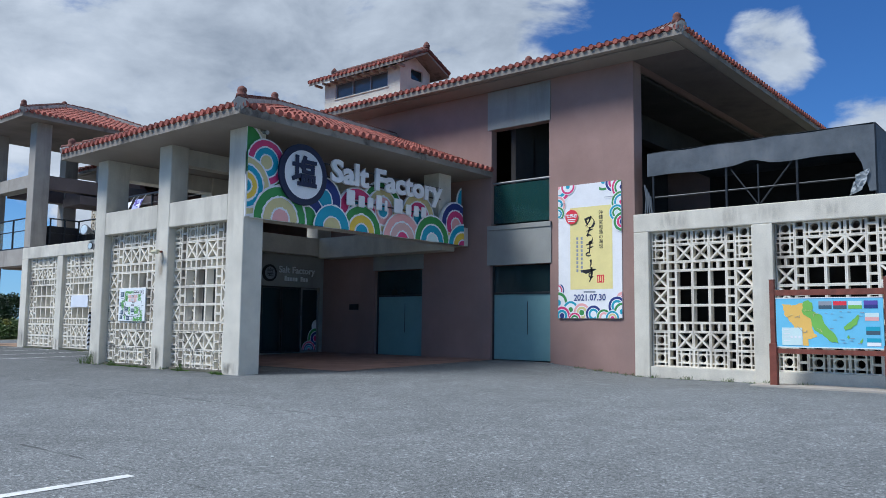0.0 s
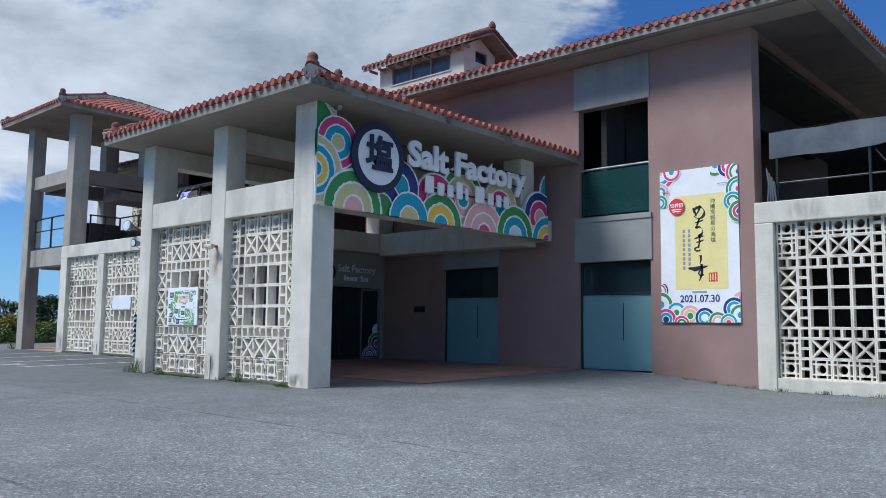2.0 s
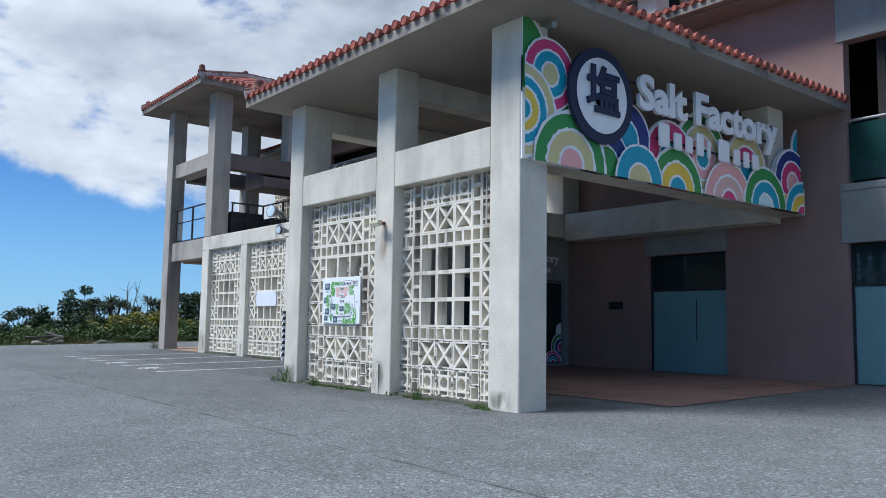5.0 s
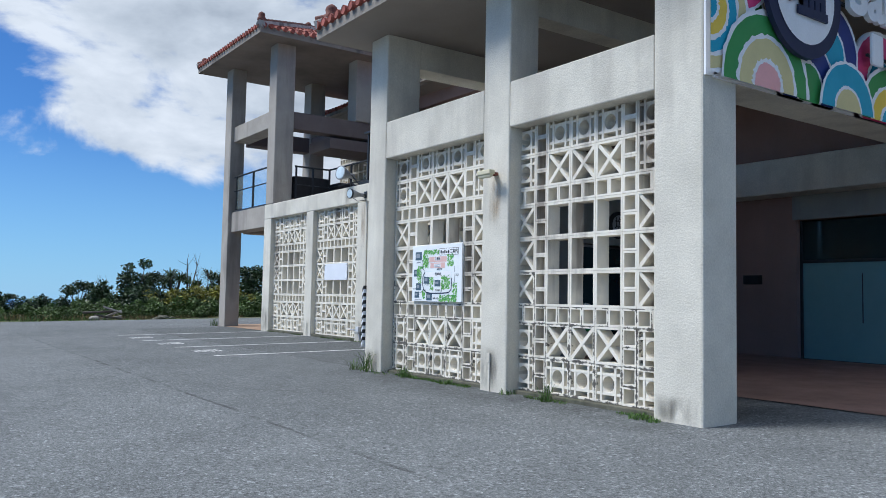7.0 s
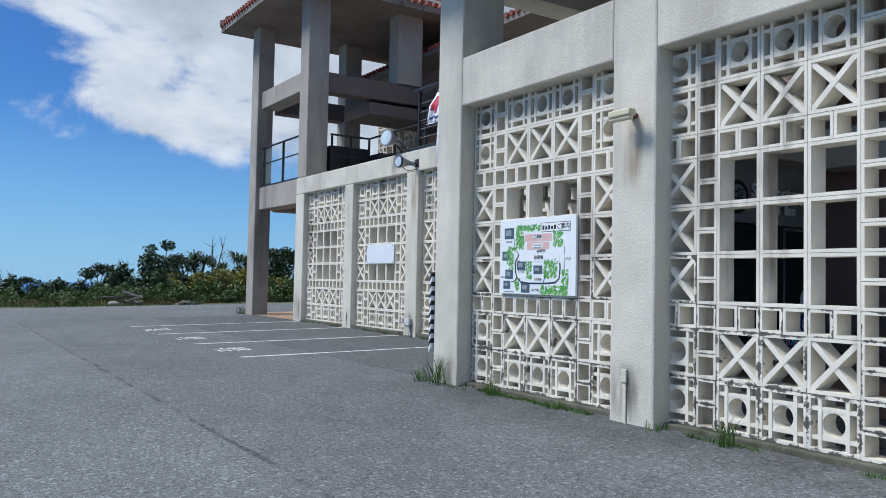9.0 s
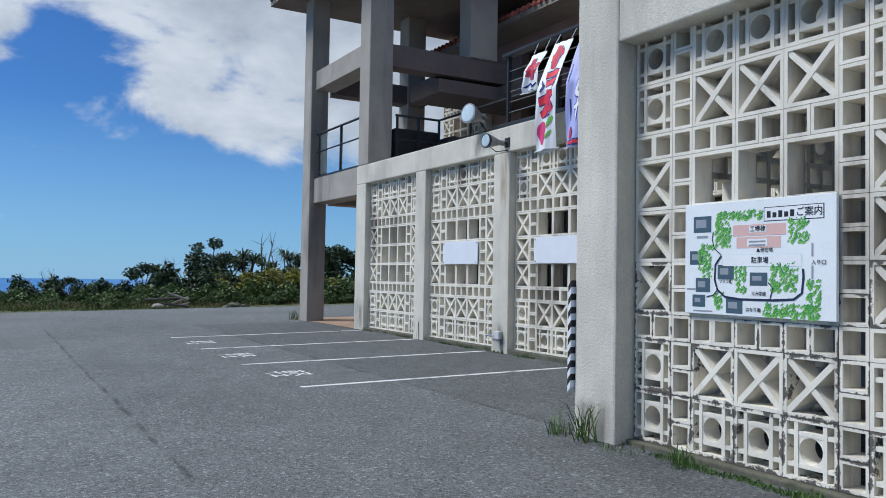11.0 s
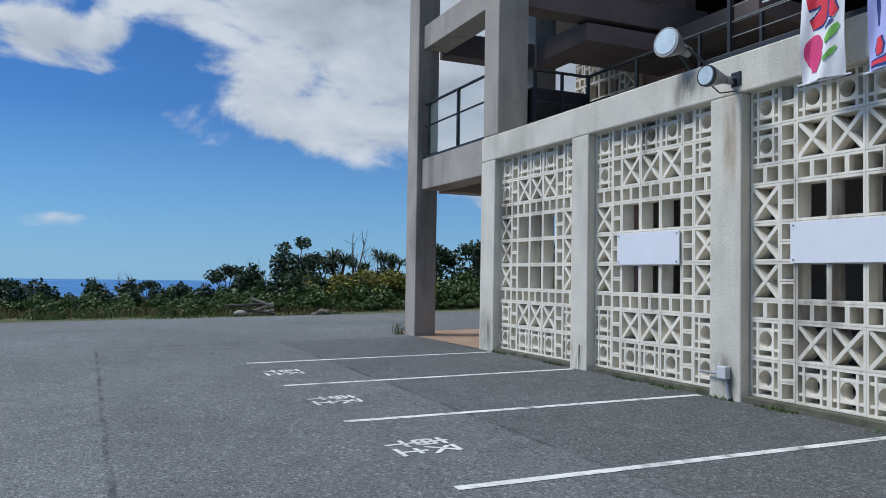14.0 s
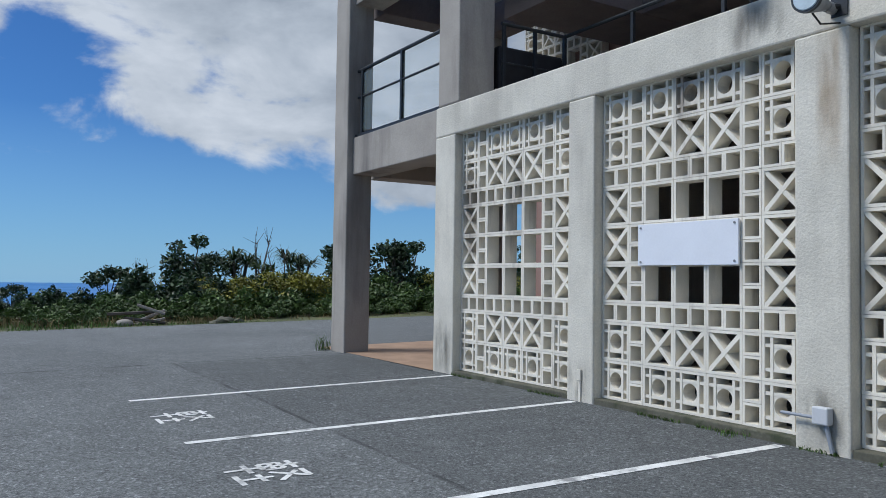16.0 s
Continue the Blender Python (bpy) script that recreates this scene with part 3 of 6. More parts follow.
    for name, p, q in lines:
        n = max(2, int((q - p).length / 0.28))
        for i in range(n):
            s, e = p.lerp(q, i / n), p.lerp(q, (i + 1) / n)
            part("ridge_tile", tube([s + Vector((0, 0, 0.13)), e + Vector((0, 0, 0.12))], [0.105, 0.09], 8), RIDGE, parent)
        part("mortar_bed", tube([p + Vector((0, 0, 0.05)), q + Vector((0, 0, 0.05))], 0.14, 6), MORTAR, parent, "grey mortar under the ridge tiles")
    for kx, ky, kz in knobs:
        bm = bmesh.new()
        prof = [(0.10, 0.0), (0.13, 0.05), (0.12, 0.11), (0.09, 0.14), (0.105, 0.19), (0.085, 0.25), (0.03, 0.29)]
        tube([(kx, ky, kz + h) for _, h in prof], [r for r, _ in prof], 12, bm)
        part("ridge_knob", bm, RIDGE, parent, "rounded dark clay ridge-end ornament", smooth=True)
    return deck


def gable_roof(parent, x0, x1, y0, y1, eave, slope, thick=0.12):
    """A small gabled roof whose ridge runs along x: deck, tile rolls, eave and verge tiles, ridge roll with knobs and rafter ends."""
    cy = (y0 + y1) / 2
    top = eave + (cy - y0) * slope
    d = Vector((0, 0, -thick))
    up = [Vector(p) for p in ((x0, y0, eave), (x0, cy, top), (x0, y1, eave), (x1, y0, eave), (x1, cy, top), (x1, y1, eave))]
    lo = [p + d for p in up]
    raw("roof_deck", up + lo, [(0, 3, 4, 1), (1, 4, 5, 2), (6, 7, 10, 9), (7, 8, 11, 10), (0, 6, 9, 3), (2, 5, 11, 8), (0, 1, 7, 6), (1, 2, 8, 7), (3, 9, 10, 4), (4, 10, 11, 5)], FASCIA, parent, "stained roof slab")
    o = ORIGIN[parent]
    cap = bpy.data.meshes["eave_tile_mesh"]
    bm = bmesh.new()
    count = int((x1 - x0) / 0.22)
    for i in range(count):
        x = x0 + (i + 0.5) * (x1 - x0) / count
        for ya in (y0, y1):
            for k in range(4):
                a, b = k / 4, (k + 1.1) / 4
                pa, pb = Vector((x, ya + (cy - ya) * a, eave + (top - eave) * a + 0.03)), Vector((x, ya + (cy - ya) * b, eave + (top - eave) * b + 0.01))
                tube([pa, pb], [0.072, 0.062], 6, bm)
        ob = new("eave_tile", cap)
        ob.parent = parent
        ob.matrix_local = Matrix.Translation(Vector((x, y0, eave + 0.045)) - o)
        if i % 2:
            part("rafter_end", box(x - 0.04, x + 0.04, y0 + 0.04, y0 + 0.42, eave - thick - 0.06, eave - thick + 0.03, 0.006), SOFFIT, parent)
    part("roof_tiles", bm, TILE, parent, "rows of red clay cover tiles", "stuff")
    for x in (x0, x1):
        for ya in (y0, y1):
            for k in range(5):
                a, b = k / 5, (k + 1) / 5
                part("verge_tile", tube([(x, ya + (cy - ya) * a, eave + (top - eave) * a + 0.05), (x, ya + (cy - ya) * b, eave + (top - eave) * b + 0.04)], [0.08, 0.068], 8), RIDGE, parent)
    n = int((x1 - x0) / 0.28)
    for i in range(n):
        a, b = x0 + (x1 - x0) * i / n, x0 + (x1 - x0) * (i + 1) / n
        part("ridge_tile", tube([(a, cy, top + 0.11), (b, cy, top + 0.10)], [0.10, 0.088], 8), RIDGE, parent)
    for x in (x0 + 0.05, x1 - 0.05):
        part("ridge_knob", tube([(x, cy, top + 0.1), (x, cy, top + 0.2), (x, cy, top + 0.3), (x, cy, top + 0.36)], [0.12, 0.13, 0.08, 0.02], 10), RIDGE, parent)

# ---------------------------------------------------------------- ground
EDGE = -46.6      # where the asphalt stops


def asphalt():
    m = bpy.data.materials.new("asphalt")
    m.use_nodes = True
    nt = m.node_tree
    N, L = nt.nodes.new, nt.links.new
    p = nt.nodes["Principled BSDF"]
    geo = N("ShaderNodeNewGeometry")
    sep = N("ShaderNodeSeparateXYZ")
    L(geo.outputs["Position"], sep.inputs[0])

    def op(kind, a, b=None, clamp=False):
        n = N("ShaderNodeMath")
        n.operation, n.use_clamp = kind, clamp
        for i, v in enumerate((a, b)):
            if isinstance(v, (int, float)):
                n.inputs[i].default_value = v
            elif v is not None:
                L(v, n.inputs[i])
        return n.outputs[0]

    def noise_at(s, d, r=0.6):
        n = N("ShaderNodeTexNoise")
        n.inputs["Scale"].default_value, n.inputs["Detail"].default_value, n.inputs["Roughness"].default_value = s, d, r
        L(geo.outputs["Position"], n.inputs["Vector"])
        return n.outputs["Fac"]

    def span(v, a, b, lo, hi):
        n = N("ShaderNodeMapRange")
        n.inputs[1].default_value, n.inputs[2].default_value, n.inputs[3].default_value, n.inputs[4].default_value = a, b, lo, hi
        L(v, n.inputs[0])
        return n.outputs[0]

    wob = op("MULTIPLY", op("SUBTRACT", noise_at(0.9, 2), 0.5), 0.10)
    x, y = op("ADD", sep.outputs[0], wob), op("ADD", sep.outputs[1], wob)
    stones = N("ShaderNodeTexVoronoi")
    stones.inputs["Scale"].default_value = 55
    L(geo.outputs["Position"], stones.inputs["Vector"])
    blotch = noise_at(0.28, 4)
    value = op("MULTIPLY", span(blotch, 0.3, 0.7, 0.86, 1.12), span(noise_at(2.2, 5), 0.3, 0.7, 0.88, 1.1))
    value = op("MULTIPLY", value, span(noise_at(38, 5, 0.8), 0.36, 0.64, 0.6, 1.4))
    value = op("MULTIPLY", value, span(noise_at(95, 2, 0.6), 0.35, 0.65, 0.62, 1.38))
    # pale chips of stone worn bare
    chips = N("ShaderNodeTexVoronoi")
    chips.inputs["Scale"].default_value = 42
    L(geo.outputs["Position"], chips.inputs["Vector"])
    tone = N("ShaderNodeSeparateXYZ")
    L(chips.outputs["Color"], tone.inputs[0])
    value = op("MULTIPLY", value, span(tone.outputs[0], 0.80, 0.98, 1.0, 1.7))
    value = op("MULTIPLY", value, span(tone.outputs[1], 0.72, 0.98, 1.0, 0.65))
    # the older, darker bays by the screens
    bays = op("MULTIPLY", span(y, 10.30, 10.42, 0, 1), op("MULTIPLY", span(x, -35.3, -35.1, 0, 1), span(x, -21.5, -20.5, 1, 0)))
    middle = op("MULTIPLY", span(y, 6.95, 7.1, 0, 1), op("MULTIPLY", span(x, -38.5, -34.6, 0, 1), span(x, -22, -8, 1, 0)))
    value = op("MULTIPLY", value, op("SUBTRACT", 1.0, op("MULTIPLY", bays, 0.20)))
    value = op("MULTIPLY", value, op("SUBTRACT", 1.0, op("MULTIPLY", middle, 0.08)))

    value = op("MULTIPLY", value, span(x, -20.0, -9.0, 0.83, 1.0))

    # damp, mossy strip along the foot of the pavilion's screens
    foot = op("MULTIPLY", span(sep.outputs[1], 9.35, 9.95, 0, 1), op("MULTIPLY", span(sep.outputs[0], -21.2, -20.2, 0, 1), span(sep.outputs[0], -14.6, -13.9, 1, 0)))
    foot = op("MULTIPLY", foot, span(noise_at(1.7, 5), 0.30, 0.62, 0.25, 1.0))
    value = op("MULTIPLY", value, op("SUBTRACT", 1.0, op("MULTIPLY", foot, 0.42)))

    def joint(c, at, width):
        d = op("ABSOLUTE", op("SUBTRACT", c, at))
        return span(d, width * 0.4, width, 1, 0)

    cracks = op("MULTIPLY", joint(y, 10.36, 0.035), op("MULTIPLY", span(x, -35.3, -35.2, 0, 1), span(x, -21, -20, 1, 0)))
    cracks = op("MAXIMUM", cracks, op("MULTIPLY", joint(y, 7.02, 0.035), op("MULTIPLY", span(x, -35.6, -35.3, 0, 1), span(x, -9, -5, 1, 0))))
    cracks = op("MAXIMUM", cracks, op("MULTIPLY", joint(x, -35.35, 0.06), span(y, 6.9, 7.0, 0, 1)))
    cracks = op("MAXIMUM", cracks, op("MULTIPLY", joint(y, 3.56, 0.03), span(x, -5.6, -5.2, 1, 0)))
    cracks = op("MULTIPLY", cracks, span(noise_at(2.1, 4), 0.40, 0.58, 0.05, 0.5))
    value = op("MULTIPLY", value, op("SUBTRACT", 1.0, cracks))
    hsv = N("ShaderNodeHueSaturation")
    hsv.inputs["Color"].default_value = (0.174, 0.183, 0.185, 1)
    L(value, hsv.inputs["Value"])
    L(hsv.outputs[0], p.inputs["Base Color"])
    p.inputs["Roughness"].default_value = 0.92
    p.inputs["Specular IOR Level"].default_value = 0.3
    b = N("ShaderNodeBump")
    b.inputs["Strength"].default_value, b.inputs["Distance"].default_value = 0.6, 0.008
    L(stones.outputs["Distance"], b.inputs["Height"])
    L(b.outputs[0], p.inputs["Normal"])
    return m


def sheet(name, xs, ys, height, mat, label, category, lift=0.0):
    verts = [(x, y, height(x, y) + lift) for y in ys for x in xs]
    n = len(xs)
    faces = [(j * n + i, j * n + i + 1, (j + 1) * n + i + 1, (j + 1) * n + i) for j in range(len(ys) - 1) for i in range(n - 1)]
    ob = raw(name, verts, faces, mat)
    return tagged(ob, label, category, "", "structure")


EARTH = material("grassy_earth", (0.085, 0.095, 0.035), 0.95, scale=0.6, fine=14, bump=0.5, grain=0.3, dark=0.6, light=1.3, stain=(0.17, 0.13, 0.075), stain_scale=0.5, stain_amount=0.6)
SEA = material("sea", (0.022, 0.15, 0.40), 0.35, scale=0.004, fine=0.03, bump=0.0, grain=0.12, dark=0.85, light=1.1, spec=0.4)


def terrain(x, y):
    """The ground round the car park falls away towards the sea in the west."""
    far = max(0.0, -x - 56)
    z = ground_z(x, y) - (0.33 if -44 < x < 27 and -32 < y < 29 else 0.03)
    if far > 0:
        z -= 0.02 * far + 0.0022 * far * far if far < 130 else 70.0
    return max(z, -70)


sheet("ground", [-4800, -2000, -600, -200, -150, -120, -100, -85, -75, -68, -62, -58, -54, -50, -47, -46, -40, -30, -20, -10, 0, 12, 40, 120, 500, 3000],
      [-3000, -600, -150, -60, -30, -12, -6, 0, 6, 12, 18, 24, 30, 60, 150, 600, 3000], terrain, EARTH, "rough grassy ground round the car park", "ground")
sheet("car_park", [EDGE, -44, -42, -40, -38, -36.5, -35, -30, -20, -14, -12.2, -11.5, -11, -10.4, -9.8, -9.2, -8.6, -6, -3, 0, 12, 28], [-34, -24, -12, -6, 0, 6, 12, 13, 14, 15, 16, 17, 17.6, 18, 24, 30], ground_z, asphalt(), "grey worn asphalt of the car park", "ground")
raw("water", [(-4990, -4600, -50), (-150, -4600, -50), (-150, 4600, -50), (-4990, 4600, -50)], [(0, 1, 2, 3)], SEA)
tagged(bpy.data.objects["water"], "calm deep blue sea out to the horizon", "sea", "", "structure")

# white bay lines and the sign for small cars in each bay
bay_lines = ((-31.93, -31.85), (-29.40, -29.31), (-26.87, -26.73), (-24.36, -24.26))
for i, (xa, xb) in enumerate(bay_lines):
    ya, yb = 9.1, 13.28
    ob = raw("bay_line", [(x + s, y, ground_z(x, y) + 0.004) for x, y in ((xa, ya), (xb, yb)) for s in (-0.05, 0.05)], [(0, 1, 3, 2)], WHITE_PAINT)
    tagged(ob, "worn white painted parking bay line on asphalt", "road marking", "bay lines", "structure")
STROKES = (((0.04, 0.90), (0.46, 0.90)), ((0.09, 0.76), (0.41, 0.76)), ((0.09, 0.63), (0.41, 0.63)), ((0.09, 0.49), (0.41, 0.49)), ((0.09, 0.76), (0.09, 0.49)), ((0.41, 0.76), (0.41, 0.49)),
           ((0.02, 0.30), (0.48, 0.30)), ((0.25, 1.0), (0.25, 0.0)), ((0.56, 0.92), (0.93, 0.92)), ((0.93, 0.92), (0.54, 0.50)), ((0.60, 0.84), (0.99, 0.52)),
           ((0.58, 0.33), (0.94, 0.33)), ((0.76, 0.48), (0.76, 0.05)), ((0.52, 0.05), (1.0, 0.05)))
for cx in (-30.66, -28.12, -25.60):
    at = Vector((cx, 9.38, ground_z(cx, 9.38) + 0.005))
    mark = thing("bay_marking", at, "white painted character for small cars on the asphalt", "road marking", "bay markings", "structure")
    for (a, b), (c, d) in STROKES:
        p, q = Vector((a - 0.5, b - 0.5)) * 0.56, Vector((c - 0.5, d - 0.5)) * 0.56
        n = Vector((-(q - p).y, (q - p).x)).normalized() * 0.021
        pts = [p + n, p - n, q - n, q + n]
        raw("painted_stroke", [(cx + v.x, 9.38 + v.y, ground_z(cx + v.x, 9.38 + v.y) + 0.005) for v in pts], [(0, 1, 2, 3)], WHITE_PAINT, mark)
ob = raw("bay_line", [(x, y, ground_z(x, y) + 0.004) for x, y in ((-6.27, 3.45), (-6.39, 3.45), (-6.49, 0.6), (-6.37, 0.6))], [(0, 1, 2, 3)], WHITE_PAINT)
tagged(ob, "worn white painted parking bay line on asphalt", "road marking", "bay lines", "structure")

# ---------------------------------------------------------------- entrance pavilion
G = 0.36
pav = thing("entrance_pavilion", (-17.4, 14.0, G), "white stucco entrance pavilion with red tiled hip roof and pierced screens", "building")
SOF = 5.66
PF = 10.24        # its front face
for name, x0, x1, y0, y1, z0, z1 in (
        ("pillar", -14.84, -14.24, PF, 10.77, 0.2, SOF), ("pillar", -17.66, -17.13, PF, 10.72, 0.2, SOF), ("pillar", -20.66, -20.14, PF, 10.86, 0.2, SOF),
        ("upper_pillar", -14.84, -14.28, 16.75, 17.3, 4.24, SOF), ("upper_pillar", -20.66, -20.10, 13.4, 13.95, 4.24, SOF), ("upper_pillar", -20.66, -20.10, 17.5, 18.1, 4.24, SOF)):
    part(name, box(x0, x1, y0, y1, z0, z1, 0.025), STUCCO, pav, "rough white stucco pillar")
for x0, x1, y0, y1, z0, z1 in ((-20.14, -17.66, PF + 0.004, 10.56, 3.66, 4.24), (-17.13, -14.84, PF + 0.004, 10.56, 3.66, 4.24), (-14.80, -14.30, 10.77, 18.12, 3.70, 4.24),
                               (-20.10, -14.80, 17.55, 18.12, 3.58, 4.24), (-20.62, -20.14, 10.86, 18.12, 3.66, 4.24), (-20.62, -20.16, 10.86, 13.4, 5.2, SOF), (-20.62, -20.16, 13.95, 17.5, 5.2, SOF), (-17.62, -17.28, 10.72, 18.1, 5.25, SOF)):
    part("beam", box(x0, x1, y0, y1, z0, z1, 0.015), STUCCO, pav, "white stucco beam")
for x0, x1 in ((-20.14, -17.66), (-17.13, -14.84)):
    part("kerb", box(x0, x1, PF + 0.12, 10.64, 0.2, 0.385, 0.012), MOSSY, pav, "stained concrete kerb under the screen")
for x0 in (-20.13, -17.25):
    screen(pav, x0, 10.535, 0.387)
screen(pav, -20.38, 10.9, 0.387, "y")
part("ceiling", box(-20.9, -13.7, 9.75, 18.1, SOF + 0.006, SOF + 0.03), CEILING, pav, "brown painted pavilion ceiling")
hip_roof(pav, -21.12, -13.45, 9.47, 18.14, 5.80, 0.39, "y", "SEW", fascia=0.16, ends=False, knobs=((-13.62, 9.64, 5.98), (-20.95, 9.64, 5.93), (-17.285, 13.35, 7.40)))

# ---------------------------------------------------------------- annex with three screens
annex = thing("annex_building", (-28, 15.5, 0.42), "low white stucco annex with pierced block screens and roof terrace", "building")
AF = 13.33
for x0, x1 in ((-32.46, -31.93), (-29.50, -29.07), (-26.63, -26.15), (-23.70, -23.16)):
    part("pillar", box(x0, x1, AF, 13.95, 0.25, 3.80, 0.02), STUCCO, annex, "weathered white stucco pillar")
part("beam", box(-32.46, -20.68, AF, 13.95, 3.80, 4.24, 0.02), STUCCO, annex, "weathered white stucco parapet beam")
for x0, x1 in ((-31.93, -29.50), (-29.07, -26.63), (-26.15, -23.70), (-23.16, -20.68)):
    part("kerb", box(x0, x1, AF + 0.02, 13.72, 0.25, 0.49, 0.012), MOSSY, annex, "mossy concrete kerb under the screen")
for x0 in (-31.93, -29.065, -26.14, -23.145):
    screen(annex, x0, 13.555, 0.492)
part("terrace_slab", box(-36.0, -20.68, 13.955, 18.14, 3.86, 4.18), STUCCO_OLD, annex, "concrete terrace slab")
part("inner_wall", box(-29.3, -20.7, 16.6, 16.75, 0.3, 3.85), SOFFIT, annex)
part("inner_wall", box(-29.5, -29.32, 14.6, 17.9, 0.3, 3.85), STUCCO_OLD, annex)
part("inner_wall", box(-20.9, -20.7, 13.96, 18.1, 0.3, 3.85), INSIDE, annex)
raw("paving", [(x, y, ground_z(x, y) + 0.012) for x, y in ((-36.6, 13.3), (-32.46, 13.3), (-32.46, 18.1), (-36.6, 18.1))], [(0, 1, 2, 3)], TAN)
tagged(bpy.data.objects["paving"], "tan paving under the lookout tower", "paving", "", "structure")

# ---------------------------------------------------------------- lookout tower
tower = thing("lookout_tower", (-34, 15, 0.45), "open concrete lookout tower with red tiled hip roof", "building")
for x0, x1, y0, y1, z0 in ((-35.95, -35.38, 13.25, 13.74, 0.25), (-32.40, -31.84, AF - 0.004, 13.93, 4.24), (-35.95, -35.38, 16.15, 16.72, 0.25), (-32.40, -31.84, 16.05, 16.85, 7.135)):
    part("column", box(x0, x1, y0, y1, z0, 9.30, 0.025), STUCCO_OLD, tower, "weathered concrete column")
part("beam", box(-35.38, -32.40, 13.36, 13.9, 6.62, 7.13, 0.015), STUCCO_OLD, tower, "stained concrete beam")
# side and rear beams: stains plus shade mixed into a darker brown than the front
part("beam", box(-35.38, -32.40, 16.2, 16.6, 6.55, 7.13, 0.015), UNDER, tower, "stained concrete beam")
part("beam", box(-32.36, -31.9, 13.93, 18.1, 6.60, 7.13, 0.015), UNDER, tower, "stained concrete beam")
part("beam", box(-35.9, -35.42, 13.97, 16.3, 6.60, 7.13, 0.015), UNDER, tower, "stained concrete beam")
part("deck_edge", box(-35.38, -32.46, 13.36, 13.9, 3.58, 4.24, 0.015), STUCCO_OLD, tower, "stained concrete deck edge beam")
part("deck_edge", box(-35.9, -35.42, 13.97, 16.3, 3.58, 4.24, 0.015), STUCCO_OLD, tower, "stained concrete deck edge beam")
# soffit in the darker CEILING brown, which paints in shade below the tower roof
hip_roof(tower, -36.75, -31.2, 12.5, 19.4, 9.30, 0.43, "y", "SE", fascia=0.17, under=CEILING, knobs=((-31.38, 12.60, 9.50), (-36.6, 12.66, 9.38), (-33.975, 15.3, 10.50)))

# ---------------------------------------------------------------- main factory building
main = thing("factory_building", (-24, 23, 0.5), "two-storey pink stucco factory building with long red tiled roof", "building")
W = 18.15
front = slab_with_holes("y", W, 0.25, -36.6, -9.09, 0.2, 8.165, [(-18.05, -16.07, 0.47, 3.12), (-13.52, -11.55, 0.47, 3.11), (-13.50, -11.57, 4.24, 7.0), (-32.6, -21.4, 4.3, 7.75)])
part("front_wall", front, PINK, main, "pink stucco front wall")
for x0, x1, z0, z1 in ((-13.62, -11.50, 3.115, 4.236), (-13.62, -11.52, 7.005, 8.12), (-18.12, -16.02, 3.125, 3.72)):
    part("panel", box(x0, x1, W - 0.035, W - 0.002, z0, z1, 0.006), GREY, main, "grey concrete panel")
for x0, x1 in ((-18.05, -16.07), (-13.52, -11.55)):
    part("door_sill", box(x0 - 0.1, x1 + 0.1, W - 0.10, W + 0.24, 0.30, 0.47, 0.01), GREY, main, "concrete step below the glass door")
    d = part("glass_door", box(x0 + 0.05, x1 - 0.05, W + 0.13, W + 0.15, 0.50, 2.30), DOOR, main, "teal frosted glass door")
    part("mullion", box((x0 + x1) / 2 + 0.18, (x0 + x1) / 2 + 0.195, W + 0.118, W + 0.13, 1.2, 2.1), METAL, d)
    part("transom_pane", box(x0 + 0.05, x1 - 0.05, W + 0.13, W + 0.15, 2.36, 3.09), DARKGLASS, main, "dark glass transom")
    for a, b, c, e in ((x0, x0 + 0.05, 0.47, 3.11), (x1 - 0.05, x1, 0.47, 3.11), (x0 + 0.05, x1 - 0.05, 2.30, 2.36)):
        part("door_frame", box(a, b, W + 0.10, W + 0.18, c, e, 0.004), METAL, main)
# upper opening with glass rail
part("window_sill", box(-13.56, -11.5, W - 0.06, W + 0.2, 4.10, 4.235, 0.01), GREY, main)
part("rail_glass", box(-13.48, -11.57, W + 0.10, W + 0.112, 4.30, 5.40), GREENGLASS, main, "green glass balustrade pane")
part("hand_rail", tube([(-13.5, W + 0.1, 5.46), (-11.55, W + 0.1, 5.46)], 0.03), STEEL, main)
for x in (-12.9, -12.2):
    part("window_bar", box(x, x + 0.05, W + 1.2, W + 1.25, 4.3, 6.9), METAL, main)
# room shells in near-black, so the openings read as deep shade
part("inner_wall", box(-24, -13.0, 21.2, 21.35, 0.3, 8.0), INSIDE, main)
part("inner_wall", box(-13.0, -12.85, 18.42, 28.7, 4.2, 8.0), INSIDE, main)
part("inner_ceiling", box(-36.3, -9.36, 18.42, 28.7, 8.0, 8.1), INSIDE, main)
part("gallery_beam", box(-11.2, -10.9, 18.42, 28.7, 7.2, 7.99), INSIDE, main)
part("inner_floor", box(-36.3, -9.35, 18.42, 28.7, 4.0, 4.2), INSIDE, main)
side = slab_with_holes("x", -9.09 - 0.25, 0.25, W + 0.25, 28.8, 0.2, 8.16, [(18.6, 28.3, 4.2, 8.14)])
part("side_wall", side, PINK, main, "pink stucco side wall with a large open gallery")
part("side_wall", box(-36.6, -36.35, W + 0.25, 28.8, 0.2, 8.16), PINK, main)
part("back_wall", box(-36.6, -9.09, 28.8, 29.05, 0.2, 8.16), PINK, main)
part("eave_ceiling", box(-37.2, -7.7, 17.4, W - 0.003, 8.148, 8.17), SOFFIT, main, "plain plaster under the eaves")
hip_roof(main, -37.5, -7.4, 17.2, 30.8, 8.32, 0.34, "x", "SE", fascia=0.14, knobs=((-7.58, 17.38, 8.5), (-12.4, 18.4, 8.75)))

